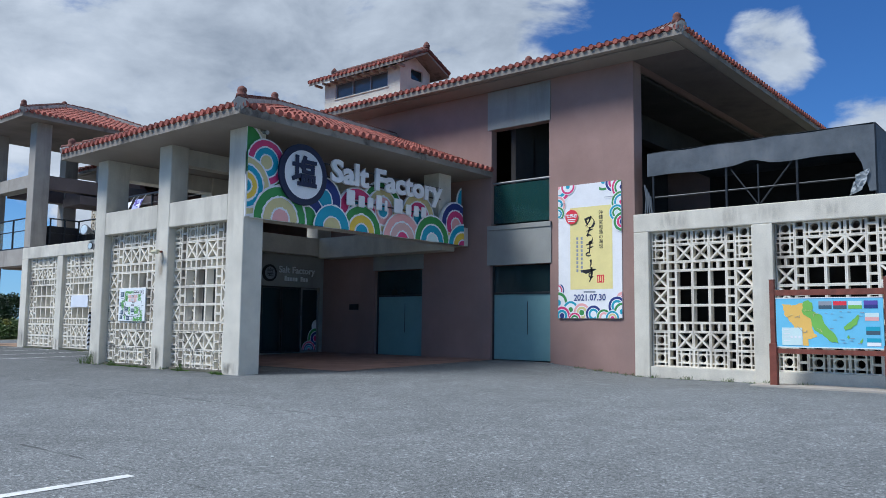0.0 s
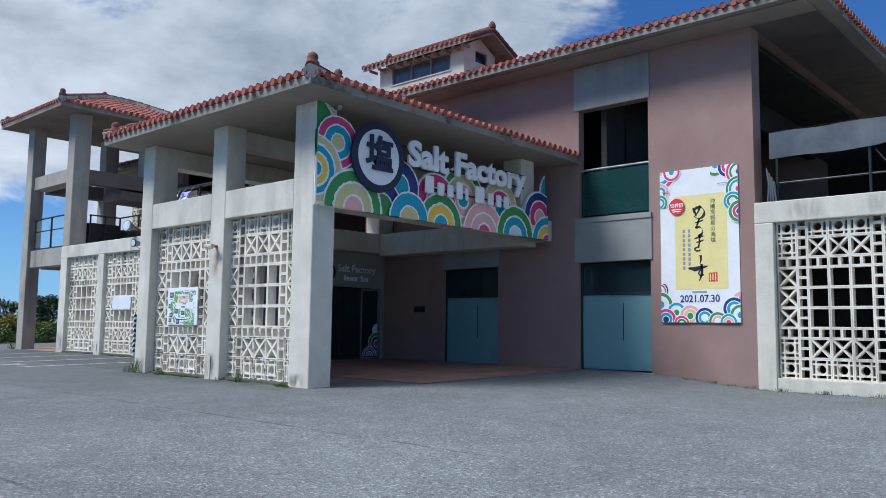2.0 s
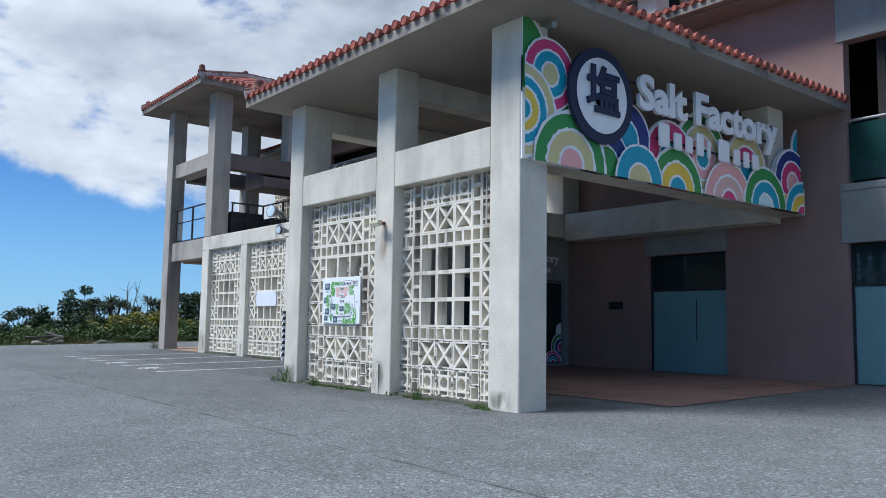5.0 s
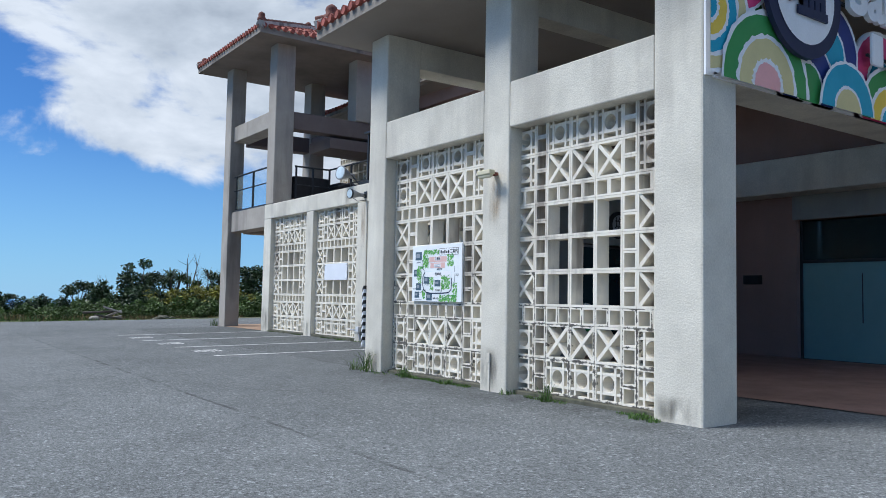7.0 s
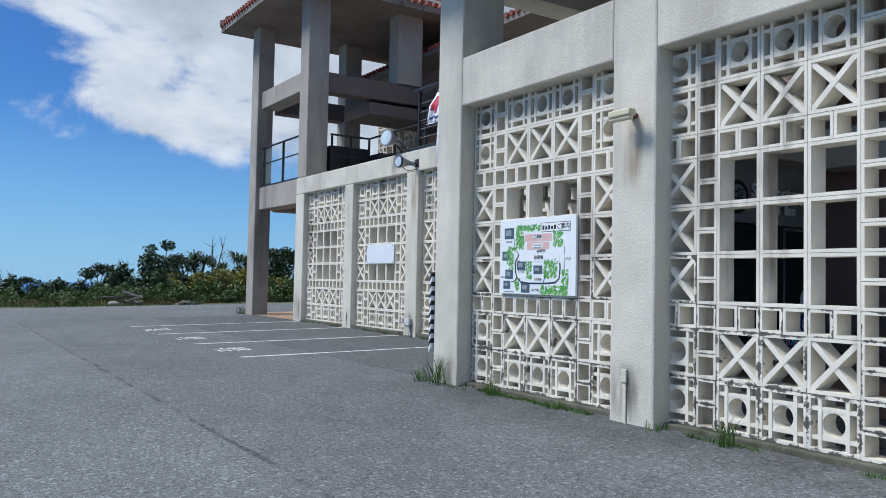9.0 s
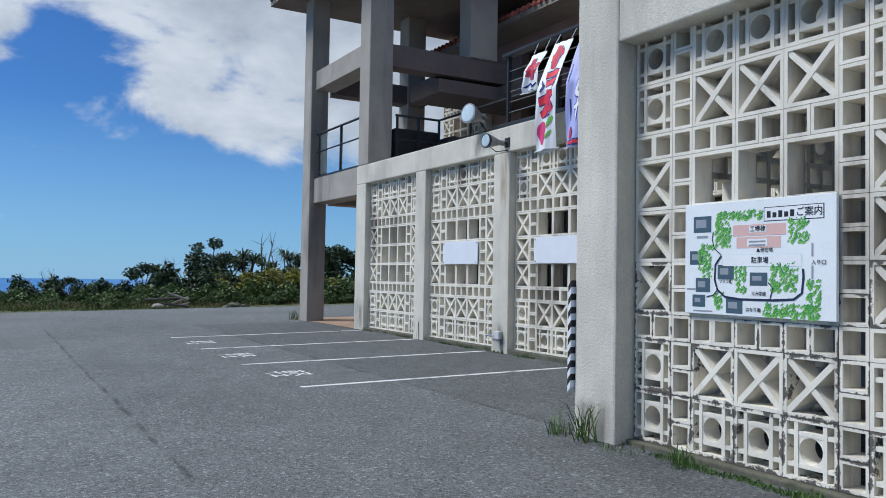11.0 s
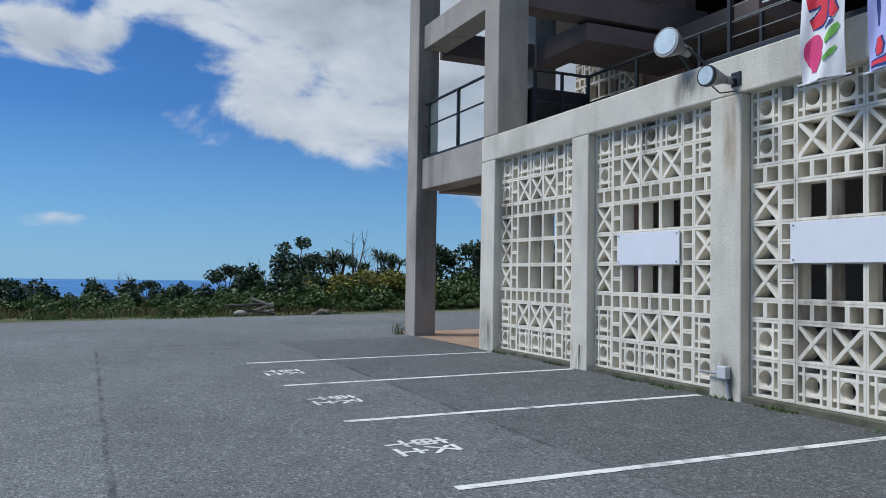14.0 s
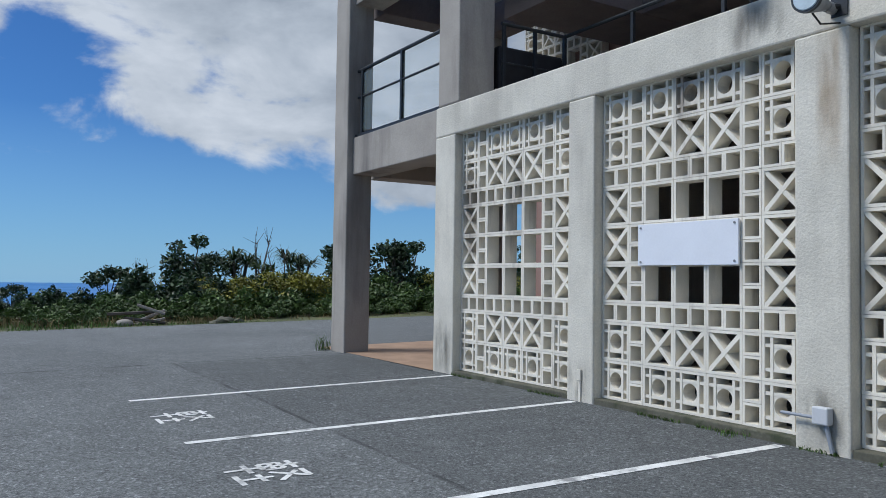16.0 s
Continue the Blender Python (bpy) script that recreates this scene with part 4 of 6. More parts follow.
# east eave takes a darker material than the front: its shade is painted in
part("eave_ceiling", box(-9.086, -7.7, W + 0.003, 29.6, 8.148, 8.17), UNDER, main, "plaster under the gallery eaves, brown with painted shade")

# clerestory on the roof
CW, CE, CS, CN = -24.15, -20.0, 21.25, 22.95
part("clerestory_wall", slab_with_holes("y", CS, 0.18, CW, CE, 9.2, 11.16, [(-23.52, -20.62, 10.40, 11.02)]), STUCCO, main, "white clerestory wall")
part("clerestory_wall", slab_with_holes("x", CE - 0.18, 0.18, CS + 0.18, CN, 9.2, 11.16, [(21.86, 22.52, 10.72, 11.12)]), STUCCO, main, "white clerestory wall")
raw("clerestory_gable", [(CE, CS, 11.16), (CE, CN, 11.16), (CE, (CS + CN) / 2, 11.60), (CE - 0.18, CS, 11.16), (CE - 0.18, CN, 11.16), (CE - 0.18, (CS + CN) / 2, 11.60)], [(0, 1, 2), (5, 4, 3), (1, 4, 5, 2), (0, 2, 5, 3)], STUCCO, main, "white gable of the clerestory")
part("clerestory_wall", box(CW, CW + 0.18, CS + 0.18, CN, 9.2, 11.16), STUCCO, main)
part("clerestory_window", box(-23.52, -20.62, CS + 0.08, CS + 0.10, 10.40, 11.02), SKYGLASS, main, "grey clerestory glass")
for x in (-23.52, -22.57, -21.60, -20.68):
    part("window_frame", box(x, x + 0.06, CS + 0.02, CS + 0.08, 10.40, 11.02), STEEL, main)
for z in (10.40, 10.98):
    part("window_frame", box(-23.46, -20.68, CS + 0.025, CS + 0.075, z, z + 0.04), STEEL, main)
part("window_sill", box(-23.56, -20.58, CS - 0.04, CS + 0.02, 10.35, 10.395, 0.006), STUCCO, main)
part("clerestory_window", box(CE - 0.10, CE - 0.08, 21.86, 22.52, 10.72, 11.12), DARKGLASS, main, "dark clerestory glass")
lantern = thing("clerestory_roof", (-22.1, 22.1, 11.16), "small red tiled gable roof over the clerestory", "roof")
gable_roof(lantern, -24.6, -19.4, 20.78, 23.42, 11.13, 0.47)

# entrance wall under the pavilion
part("entrance_wall", slab_with_holes("x", -20.64, 0.15, 13.35, 18.14, 0.3, 3.65, [(14.6, 18.0, 0.5, 2.62)]), GREY, pav, "grey entrance wall")

# ---------------------------------------------------------------- right wing
wing = thing("terrace_wing", (-5.5, 19, 0.45), "low white stucco wing with pierced block screens below an open terrace", "building")
RF = 18.02
for x0, x1 in ((-9.07, -8.68), (-6.22, -5.76), (-3.30, -2.8)):
    part("pillar", box(x0, x1, RF, 18.6, 0.0, 3.74, 0.02), STUCCO, wing, "weathered white stucco pillar")
part("parapet", box(-9.07, -2.8, RF, 18.6, 3.74, 4.19, 0.02), STUCCO, wing, "stained white stucco parapet")
for x0, x1 in ((-8.68, -6.22), (-5.76, -3.30)):
    part("kerb", box(x0, x1, RF + 0.03, 18.5, 0.0, 0.50, 0.012), STUCCO, wing, "concrete kerb under the screen")
    screen(wing, x0 + 0.02, 18.25, 0.50)
part("terrace_slab", box(-9.05, -2.8, 18.6, 28, 3.8, 4.1), STUCCO_OLD, wing, "concrete terrace slab")
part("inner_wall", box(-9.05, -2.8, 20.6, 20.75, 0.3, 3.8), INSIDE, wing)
part("end_wall", box(-3.0, -2.8, 18.6, 28, 0.0, 3.8), STUCCO, wing)

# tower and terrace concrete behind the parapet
# slabs behind the beams, their shade put into the dark brown
part("landing_slab", box(-33.4, -31.90, 15.2, 18.1, 6.16, 6.50, 0.01), UNDER, tower, "stained concrete landing slab with shade in its colour")
part("landing_slab", box(-31.89, -29.4, 16.9, 18.1, 6.16, 6.50, 0.01), UNDER, tower, "stained concrete landing slab with shade in its colour")
screen(tower, -36.4, 18.02, 4.184)
paved = raw("paving", [(-20.45, 12.4, ground_z(-20.45, 12.4) + 0.012), (-13.4, 12.4, ground_z(-13.4, 12.4) + 0.012), (-13.4, 18.14, ground_z(-13.4, 18.14) + 0.012), (-20.45, 18.14, ground_z(-20.45, 18.14) + 0.012)], [(0, 1, 2, 3)], PAVER)
tagged(paved, "dusty red brick paving under the entrance pavilion", "paving", "", "structure")

# ---------------------------------------------------------------- the great sign over the entrance
SX = -14.215
sign = thing("entrance_sign", (SX, 14, 3.68), "large colourful wave-patterned entrance sign with white letters", "sign")
SM = facing(SX, 0, 0, 90)
FANS = (
    (10.12, 5.18, 0.58, ("green",)), (10.78, 4.42, 0.42, ("green",)), (17.98, 4.92, 0.52, ("teal", "navy")), (14.45, 4.30, 0.76, ("green", "khaki", "salmon", "teal")),
    (13.55, 4.12, 0.66, ("pink", "teal")), (15.80, 4.28, 0.66, ("khaki", "pink", "teal")), (12.42, 4.30, 0.58, ("navy", "teal")), (11.95, 3.85, 0.55, ("navy", "green")),
    (10.74, 4.93, 0.52, ("pink", "teal", "khaki")), (10.20, 4.35, 0.66, ("khaki", "teal", "yellow", "teal")), (17.36, 4.22, 0.66, ("navy", "pink", "salmon")),
    (13.66, 3.66, 0.70, ("green", "yellow", "teal")), (11.14, 3.72, 0.76, ("green", "khaki", "salmon")), (16.95, 3.60, 0.42, ("yellow", "pink")), (15.12, 3.60, 0.74, ("salmon", "rose", "pink")),
    (12.66, 3.66, 0.58, ("teal", "khaki")), (16.30, 3.66, 0.74, ("green", "teal", "pale")), (17.62, 3.62, 0.66, ("teal", "yellow", "pink")),
)
LO, HI = (10.245, 3.68), (17.67, 5.74)
for u, v, r, inks in FANS:
    poly = clip([(u + r * 1.012 * math.cos(2 * math.pi * k / 48), v + r * 1.012 * math.sin(2 * math.pi * k / 48)) for k in range(48)], LO, HI)
    n = len(poly)
    verts = [SM @ Vector((a, b, c)) for c in (-0.02, 0.002) for a, b in poly]
    raw("sign_plate", verts, [list(range(n))[::-1], list(range(n, 2 * n))] + [(k, (k + 1) % n, n + (k + 1) % n, n + k) for k in range(n)], INK["white"], sign, "white cut-out sign plate")
wave_fans(sign, SM, LO, HI, FANS, ragged=0.022)
# round emblem standing proud
EY = 11.71
EM = facing(SX + 0.16, EY, 4.79, 90)
bm = bmesh.new()
tube([(SX + 0.10, EY, 4.79), (SX + 0.155, EY, 4.79)], 0.70, 64, bm)
emblem = part("emblem_disc", bm, INK["ring"], sign, "navy round emblem")
disc(emblem, "emblem_face", EM, 0, 0, 0.555, 0.555, 0.002, "white", 64)
text_mesh("emblem_character", "塩", 0.74, INK["ring"], emblem, facing(SX + 0.185, EY, 4.80, 90), depth=0.012, bold=0.020)
text_mesh("raised_letters", "Salt Factory", 0.72, INK["letters"], sign, facing(SX + 0.18, 14.52, 5.00, 90), depth=0.03, fit_width=4.08, bold=0.028, label="raised white lettering")
for y0, z0 in ((12.75, 5.16), (12.75, 4.86)):
    part("letter_rail", box(SX + 0.10, SX + 0.13, 12.3, 16.6, z0 - 0.015, z0 + 0.015), METAL, sign, "dark rail behind the letters")
# the second line stands as plain raised shapes
widths = (0.34, 0.26, 0.24, 0.26, 0.11, 0.0, 0.40, 0.26, 0.23, 0.26)
u = 13.06
for i, w in enumerate(widths):
    if w:
        h = 0.38 if i in (0, 3, 6) else 0.28
        bm = bmesh.new()
        box(SX + 0.13, SX + 0.17, u, u + w * 0.80, 4.27, 4.27 + h, 0.03, bm=bm)
        part("raised_shape", bm, INK["letters"], sign, "raised white plain shape")
    u += (w + 0.055) if w else 0.17
part("letter_rail", box(SX + 0.09, SX + 0.12, 13.06, 15.8, 4.38, 4.41), METAL, sign)
cam_unit = thing("security_camera", (-14.24, 10.55, 5.5), "small white security camera under the eave", "camera")
part("body", tube([(-14.10, 10.60, 5.56), (-13.92, 10.55, 5.52)], 0.045, 10), STEEL, cam_unit)
part("bracket", tube([(-14.25, 10.62, 5.62), (-14.10, 10.60, 5.57)], 0.018, 8), STEEL, cam_unit)

# ---------------------------------------------------------------- tall poster on the pink wall
poster = thing("wall_poster", (-10.36, W - 0.01, 3.4), "tall white and yellow poster with wave-patterned corners", "poster")
part("sheet", box(-11.28, -9.44, W - 0.018, W - 0.003, 1.64, 5.13, 0.003), INK["white"], poster, "white printed poster sheet")
PM = facing(-10.36, W - 0.018, 3.385, 0)
flat(poster, "yellow_field", PM, -0.56, 0.66, -1.0, 1.14, 0.003, "cream", "yellow printed field")
for grp, lo, hi, fans in (
        (1, (-0.92, 0.9), (-0.4, 1.745), ((-0.95, 1.75, 0.46, ("pink", "teal", "white", "salmon")), (-0.92, 1.26, 0.24, ("salmon", "teal", "white")), (-0.92, 1.02, 0.2, ("green", "teal", "pale")), (-0.62, 1.72, 0.22, ("pink", "white", "teal")))),
        (2, (0.30, 0.35), (0.92, 1.745), ((0.42, 1.76, 0.26, ("green", "white", "teal")), (0.72, 1.70, 0.26, ("navy", "pink", "white")), (0.94, 1.56, 0.30, ("pink", "green", "white", "navy")), (0.93, 1.18, 0.30, ("green", "teal", "white", "pink")), (0.80, 0.92, 0.22, ("teal", "green", "pale")), (0.95, 0.68, 0.26, ("green", "pink", "navy")))),
        (3, (-0.92, -1.745), (0.92, -0.86), ((-0.95, -1.02, 0.22, ("navy", "pink", "white", "pink")), (-0.93, -1.34, 0.30, ("green", "white", "teal")), (0.94, -1.26, 0.2, ("salmon", "pink")), (-0.55, -1.52, 0.24, ("teal", "white", "green")),
         (0.78, -1.44, 0.26, ("navy", "teal", "white")), (-0.22, -1.60, 0.26, ("salmon", "khaki", "green")), (0.12, -1.64, 0.24, ("navy", "teal", "white")), (0.92, -1.58, 0.24, ("green", "white", "teal")), (0.42, -1.72, 0.22, ("green", "salmon", "white")),
         (-0.80, -1.68, 0.26, ("pink", "teal", "navy")), (-0.42, -1.78, 0.2, ("pink", "green", "white")), (0.66, -1.74, 0.2, ("teal", "khaki", "pink"))))):
    wave_fans(poster, PM, lo, hi, fans, step=0.0005, seed=grp, ragged=0.012)
disc(poster, "red_spot", PM, -0.50, 0.90, 0.19, 0.19, 0.03, "red", 40, "red printed spot")
text_mesh("spot_text", "世界初", 0.105, INK["white"], poster, facing(-10.86, W - 0.052, 4.305, 0), bold=0.003)
flat(poster, "spot_bar", PM, -0.62, -0.38, 0.82, 0.845, 0.033, "white")
flat(poster, "spot_bar", PM, -0.60, -0.40, 0.775, 0.80, 0.033, "white")
text_mesh("poster_date", "2021.07.30", 0.225, INK["navy"], poster, facing(-10.36, W - 0.024, 2.165, 0), fit_width=0.92, bold=0.004)
flat(poster, "small_caption", PM, -0.17, 0.17, -1.09, -1.045, 0.003, "grey")
for i, ch in enumerate("沖縄宮城島の海塩"):
    text_mesh("poster_character", ch, 0.125, INK["black"], poster, facing(-10.02, W - 0.024, 4.34 - i * 0.125, 0))
for u, v1, v0 in ((-0.22, 0.36, -0.60), (-0.35, 0.36, -0.58)):
    n = 9
    for i in range(n):
        a = v1 + (v0 - v1) * i / n
        flat(poster, "small_writing", PM, u - 0.028, u + 0.028, a + (v0 - v1) / n * 0.72, a, 0.004, "grey")


def brush(points, widths):
    """A brush stroke on the poster, thick and thin."""
    pts = [Vector((a, b)) for a, b in points]
    left, right = [], []
    for i, p in enumerate(pts):
        way = (pts[min(i + 1, len(pts) - 1)] - pts[max(i - 1, 0)]).normalized()
        nrm = Vector((-way.y, way.x)) * widths[i]
        left.append(p + nrm), right.append(p - nrm)
    vs = [PM @ Vector((q.x, q.y, 0.006)) for pair in zip(left, right) for q in pair]
    raw("brush_stroke", vs, [(2 * i, 2 * i + 1, 2 * i + 3, 2 * i + 2) for i in range(len(pts) - 1)], INK["black"], poster, "black brush-like stroke")


def arc(cx, cy, r, a0, a1, n=12, sq=1.0):
    return [(cx + r * math.cos(radians(a0 + (a1 - a0) * i / n)), cy + sq * r * math.sin(radians(a0 + (a1 - a0) * i / n))) for i in range(n + 1)]


for pts, w in (
        ([(-0.12, 0.84), (-0.08, 0.74), (-0.03, 0.66)], (0.02, 0.03, 0.008)), (arc(0.02, 0.72, 0.13, 150, -130), [0.02 + 0.014 * math.sin(i) for i in range(13)]), ([(0.06, 0.88), (0.0, 0.74), (-0.10, 0.63)], (0.03, 0.018, 0.01)),
        ([(-0.08, 0.50), (0.02, 0.52), (0.12, 0.55)], (0.01, 0.02, 0.012)), ([(0.03, 0.60), (-0.02, 0.46), (-0.07, 0.38)], (0.024, 0.02, 0.012)), (arc(0.0, 0.30, 0.10, 130, -100), [0.016 + 0.014 * math.sin(i * 0.7 + 1) for i in range(13)]),
        ([(-0.10, 0.14), (0.02, 0.17), (0.12, 0.19)], (0.012, 0.022, 0.012)), ([(-0.06, 0.05), (0.04, 0.07), (0.12, 0.10)], (0.01, 0.02, 0.01)), ([(0.03, 0.24), (0.02, 0.08), (0.0, -0.06)], (0.022, 0.018, 0.018)), (arc(-0.02, -0.10, 0.07, 60, 330, 10, 0.6), [0.018] * 11),
        ([(0.04, -0.24), (0.05, -0.34), (0.02, -0.44)], (0.03, 0.022, 0.008)), ([(-0.26, -0.52), (-0.10, -0.55), (0.05, -0.52), (0.20, -0.49)], (0.01, 0.055, 0.04, 0.012)), ([(0.06, -0.44), (0.07, -0.60), (0.05, -0.70), (0.0, -0.82)], (0.03, 0.03, 0.026, 0.008)), (arc(0.05, -0.64, 0.06, 90, 330, 8), [0.016] * 9)):
    brush(pts, w)
seal = flat(poster, "seal", PM, 0.22, 0.42, -0.84, -0.64, 0.005, "red", "red printed seal")
for i in range(3):
    flat(poster, "seal_mark", PM, 0.245 + i * 0.06, 0.27 + i * 0.06, -0.82 + 0.02 * (i % 2), -0.665, 0.008, "cream")
for u0, u1, v in ((-0.86, -0.70, 1.265), (0.46, 0.70, 1.33)):
    flat(poster, "crease", PM, u0, u1, v, v + 0.018, 0.03, "grey")

# ---------------------------------------------------------------- area map on red posts
BY = 17.45
amap = thing("area_map_sign", (-4.55, BY, 0.24), "blue area map board between rust-red square posts", "sign")
for x in (-5.62, -3.46):
    post = part("post", box(x - 0.05, x + 0.05, BY - 0.05, BY + 0.05, 0.1, 2.44, 0.008), RUST, amap, "rust-red steel post")
    part("post_sleeve", box(x - 0.075, x + 0.075, BY - 0.075, BY + 0.075, 0.1, 1.115, 0.012), RUST, post)
    part("post_cap", box(x - 0.054, x + 0.054, BY - 0.054, BY + 0.054, 2.44, 2.46, 0.006), RUST, post)
for z, h in ((0.91, 0.10), (2.115, 0.12)):
    part("cross_rail", box(-5.57, -3.51, BY - 0.035, BY + 0.035, z, z + h, 0.006), RUST, amap, "rust-red steel cross rail")
part("board", box(-5.55, -3.53, BY - 0.025, BY + 0.005, 1.04, 2.07, 0.004), INK["sea"], amap, "pale blue printed map board")
pad = tagged(part("concrete_pad", box(-6.05, -3.1, 17.2, 18.0, 0.1, 0.255, 0.01), STUCCO_OLD), "thin concrete strip under the map sign", "paving", "", "structure")
AM = facing(-4.54, BY - 0.025, 1.555, 0)


def land(parent, m, ink, lift, points, label):
    raw("map_land", [m @ Vector((u, v, lift)) for u, v in points], [list(range(len(points)))], INK[ink], parent, label)


def ragged_shape(points, seed, amount=0.02):
    rng, got = random.Random(seed), []
    for (a, b), (c, d) in zip(points, points[1:] + points[:1]):
        for k in range(4):
            s = k / 4
            got.append((a + (c - a) * s + rng.uniform(-amount, amount), b + (d - b) * s + rng.uniform(-amount, amount)))
    return got


def chart(points):
    """Turns places counted over the board, from its upper left, into metres about its middle."""
    return [((a - 327) * 0.00354, (270 - b) * 0.00376) for a, b in points]


land(amap, AM, "land", 0.004, ragged_shape(chart([(78, 165), (130, 175), (190, 165), (235, 240), (246, 322), (268, 345), (222, 360), (218, 396), (190, 396), (186, 315), (145, 300), (122, 265), (92, 225)]), 4, 0.012), "orange printed land")
land(amap, AM, "leaf", 0.007, ragged_shape(chart([(195, 160), (222, 148), (250, 165), (245, 205), (298, 235), (304, 270), (368, 335), (378, 375), (350, 376), (292, 335), (250, 308), (235, 250), (188, 215)]), 5, 0.012), "green printed island")
land(amap, AM, "leaf", 0.007, ragged_shape(chart([(410, 292), (450, 262), (486, 226), (493, 235), (476, 280), (440, 306), (414, 310)]), 6, 0.008), "green printed island")
land(amap, AM, "leaf", 0.007, ragged_shape(chart([(424, 345), (432, 334), (440, 346), (432, 356)]), 7, 0.004), "green printed island")
land(amap, AM, "leaf", 0.007, ragged_shape(chart([(490, 372), (504, 350), (508, 360), (498, 382)]), 8, 0.004), "green printed island")
PHOTOS = ((280, 155, "grey", "photo"), (358, 155, "red", "photo"), (436, 155, "pale", "leaf"), (516, 153, "purple", "navy"), (520, 218, "pale", "salmon"), (523, 290, "teal", "photo"), (526, 350, "teal", "white"))
for a, b, ink, under in PHOTOS:
    (u0, v1), (u1, v0), (_, vm) = chart([(a, b), (a + 70, b + 41), (a, b + 22)])
    flat(amap, "map_photo", AM, u0, u1, vm, v1, 0.006, ink, "small photo print")
    flat(amap, "map_photo", AM, u0, u1, v0, vm, 0.006, under, "small photo print")
(u0, v1), (u1, v0) = chart([(74, 298), (188, 394)])
flat(amap, "map_legend", AM, u0, u1, v0, v1, 0.009, "pale", "pale map legend")
for i in range(3):
    (u0, v1), (u1, v0) = chart([(122 + 22 * i, 343), (134 + 22 * i, 356)])
    flat(amap, "map_caption", AM, u0, u1, v0, v1, 0.012, "white")
for i in range(4):
    (u0, v1), (u1, v0) = chart([(84, 308 + 20 * i), (112 + 8 * (i % 2), 312 + 20 * i)])
    flat(amap, "map_caption", AM, u0, u1, v0, v1, 0.012, "white")
rng = random.Random(52)
for i in range(14):
    a, b = rng.uniform(310, 500), rng.uniform(205, 385)
    (u0, v1), (u1, v0) = chart([(a, b), (a + rng.uniform(12, 26), b + 3)])
    flat(amap, "map_caption", AM, u0, u1, v0, v1, 0.010, "grey")
for seed, (a, b) in enumerate(((95, 235), (150, 235), (195, 200), (200, 320), (250, 240), (160, 290), (270, 300))):
    r = random.Random(seed)
    pts = [(a, b)]
    for k in range(5):
        pts.append((pts[-1][0] + r.uniform(-3, 16), pts[-1][1] + r.uniform(-14, 14)))
    pts = [AM @ Vector((u, v, 0.011)) for u, v in chart(pts)]
    part("map_road", tube(pts, 0.004, 4), INK["grey"] if seed % 2 else INK["khaki"], amap)
for z in (1.04, 2.052):
    part("board_edge", box(-5.55, -3.53, BY - 0.034, BY - 0.025, z, z + 0.018), INK["white"], amap)

# ---------------------------------------------------------------- shade net on the terrace of the wing
net = thing("net_frame", (-6.2, 18.3, 4.19), "steel pipe frame with torn black shade netting on the terrace", "net frame")
NX = (-8.66, -6.85, -5.28, -3.72)
for x in NX:
    part("upright", tube([(x, 18.32, 4.19), (x, 18.32, 5.74)], 0.03), METAL, net, "thin dark steel pipe")
for x in NX[:1] + NX[3:]:
    part("upright", tube([(x, 22.5, 4.10), (x, 22.5, 5.74)], 0.03), METAL, net, "thin dark steel pipe")
for z in (4.62, 5.74):
    part("cross_pipe", tube([(-8.66, 18.34, z), (-3.72, 18.34, z)], 0.022), METAL, net, "thin dark steel pipe")
part("brace", tube([(-6.75, 18.36, 5.1), (-6.16, 18.36, 4.25)], 0.02), METAL, net)
part("brace", tube([(-5.35, 18.36, 5.2), (-6.10, 18.36, 4.25)], 0.02), METAL, net)
part("upright", tube([(-6.13, 18.34, 4.19), (-6.13, 18.34, 5.15)], 0.02), METAL, net, "thin dark steel pipe")
rng = random.Random(12)
top, bottom = [], []
nseg = 40
for i in range(nseg + 1):
    s = i / nseg
    x = -8.80 + s * 5.08
    sag = 5.15 + 0.012 * math.sin(s * 17) + (0.10 * math.exp(-((s - 0.50) / 0.06) ** 2))
    if s > 0.93:
        sag = 5.10 - (s - 0.93) / 0.03 * 0.30 if s < 0.96 else 4.30
    top.append((x, 18.28 + 0.01 * math.sin(s * 40), 5.72 + 0.01 * math.sin(s * 23)))
    bottom.append((x, 18.27 + 0.02 * math.sin(s * 31), max(4.25, sag)))
vs = [p for pair in zip(top, bottom) for p in pair]
vs += [(p[0], p[1] + 0.006, p[2]) for p in vs]
h = 2 * (nseg + 1)
raw("net_sheet", vs, [(2 * i, 2 * i + 1, 2 * i + 3, 2 * i + 2) for i in range(nseg)] + [(h + 2 * i, h + 2 * i + 2, h + 2 * i + 3, h + 2 * i + 1) for i in range(nseg)], NET, net, "grey-black torn shade netting")
raw("net_sheet", [(-3.71, 18.30, 5.73), (-3.71, 22.5, 5.73), (-3.71, 22.5, 4.2), (-3.71, 18.30, 4.2), (-3.702, 18.30, 5.73), (-3.702, 22.5, 5.73), (-3.702, 22.5, 4.2), (-3.702, 18.30, 4.2)], [(0, 1, 2, 3), (7, 6, 5, 4)], NET, net, "black shade netting")
raw("net_roof", [(-8.8, 18.3, 5.75), (-3.7, 18.3, 5.75), (-3.7, 22.5, 5.75), (-8.8, 22.5, 5.75)], [(0, 1, 2, 3)], NET, net, "black shade netting overhead")
raw("net_back", [(-8.8, 22.4, 5.75), (-3.7, 22.4, 5.75), (-3.7, 22.4, 4.12), (-8.8, 22.4, 4.12)], [(0, 1, 2, 3)], BLACK, net, "black sheet behind the frame")
rng = random.Random(31)
cols, rows_n = 7, 9
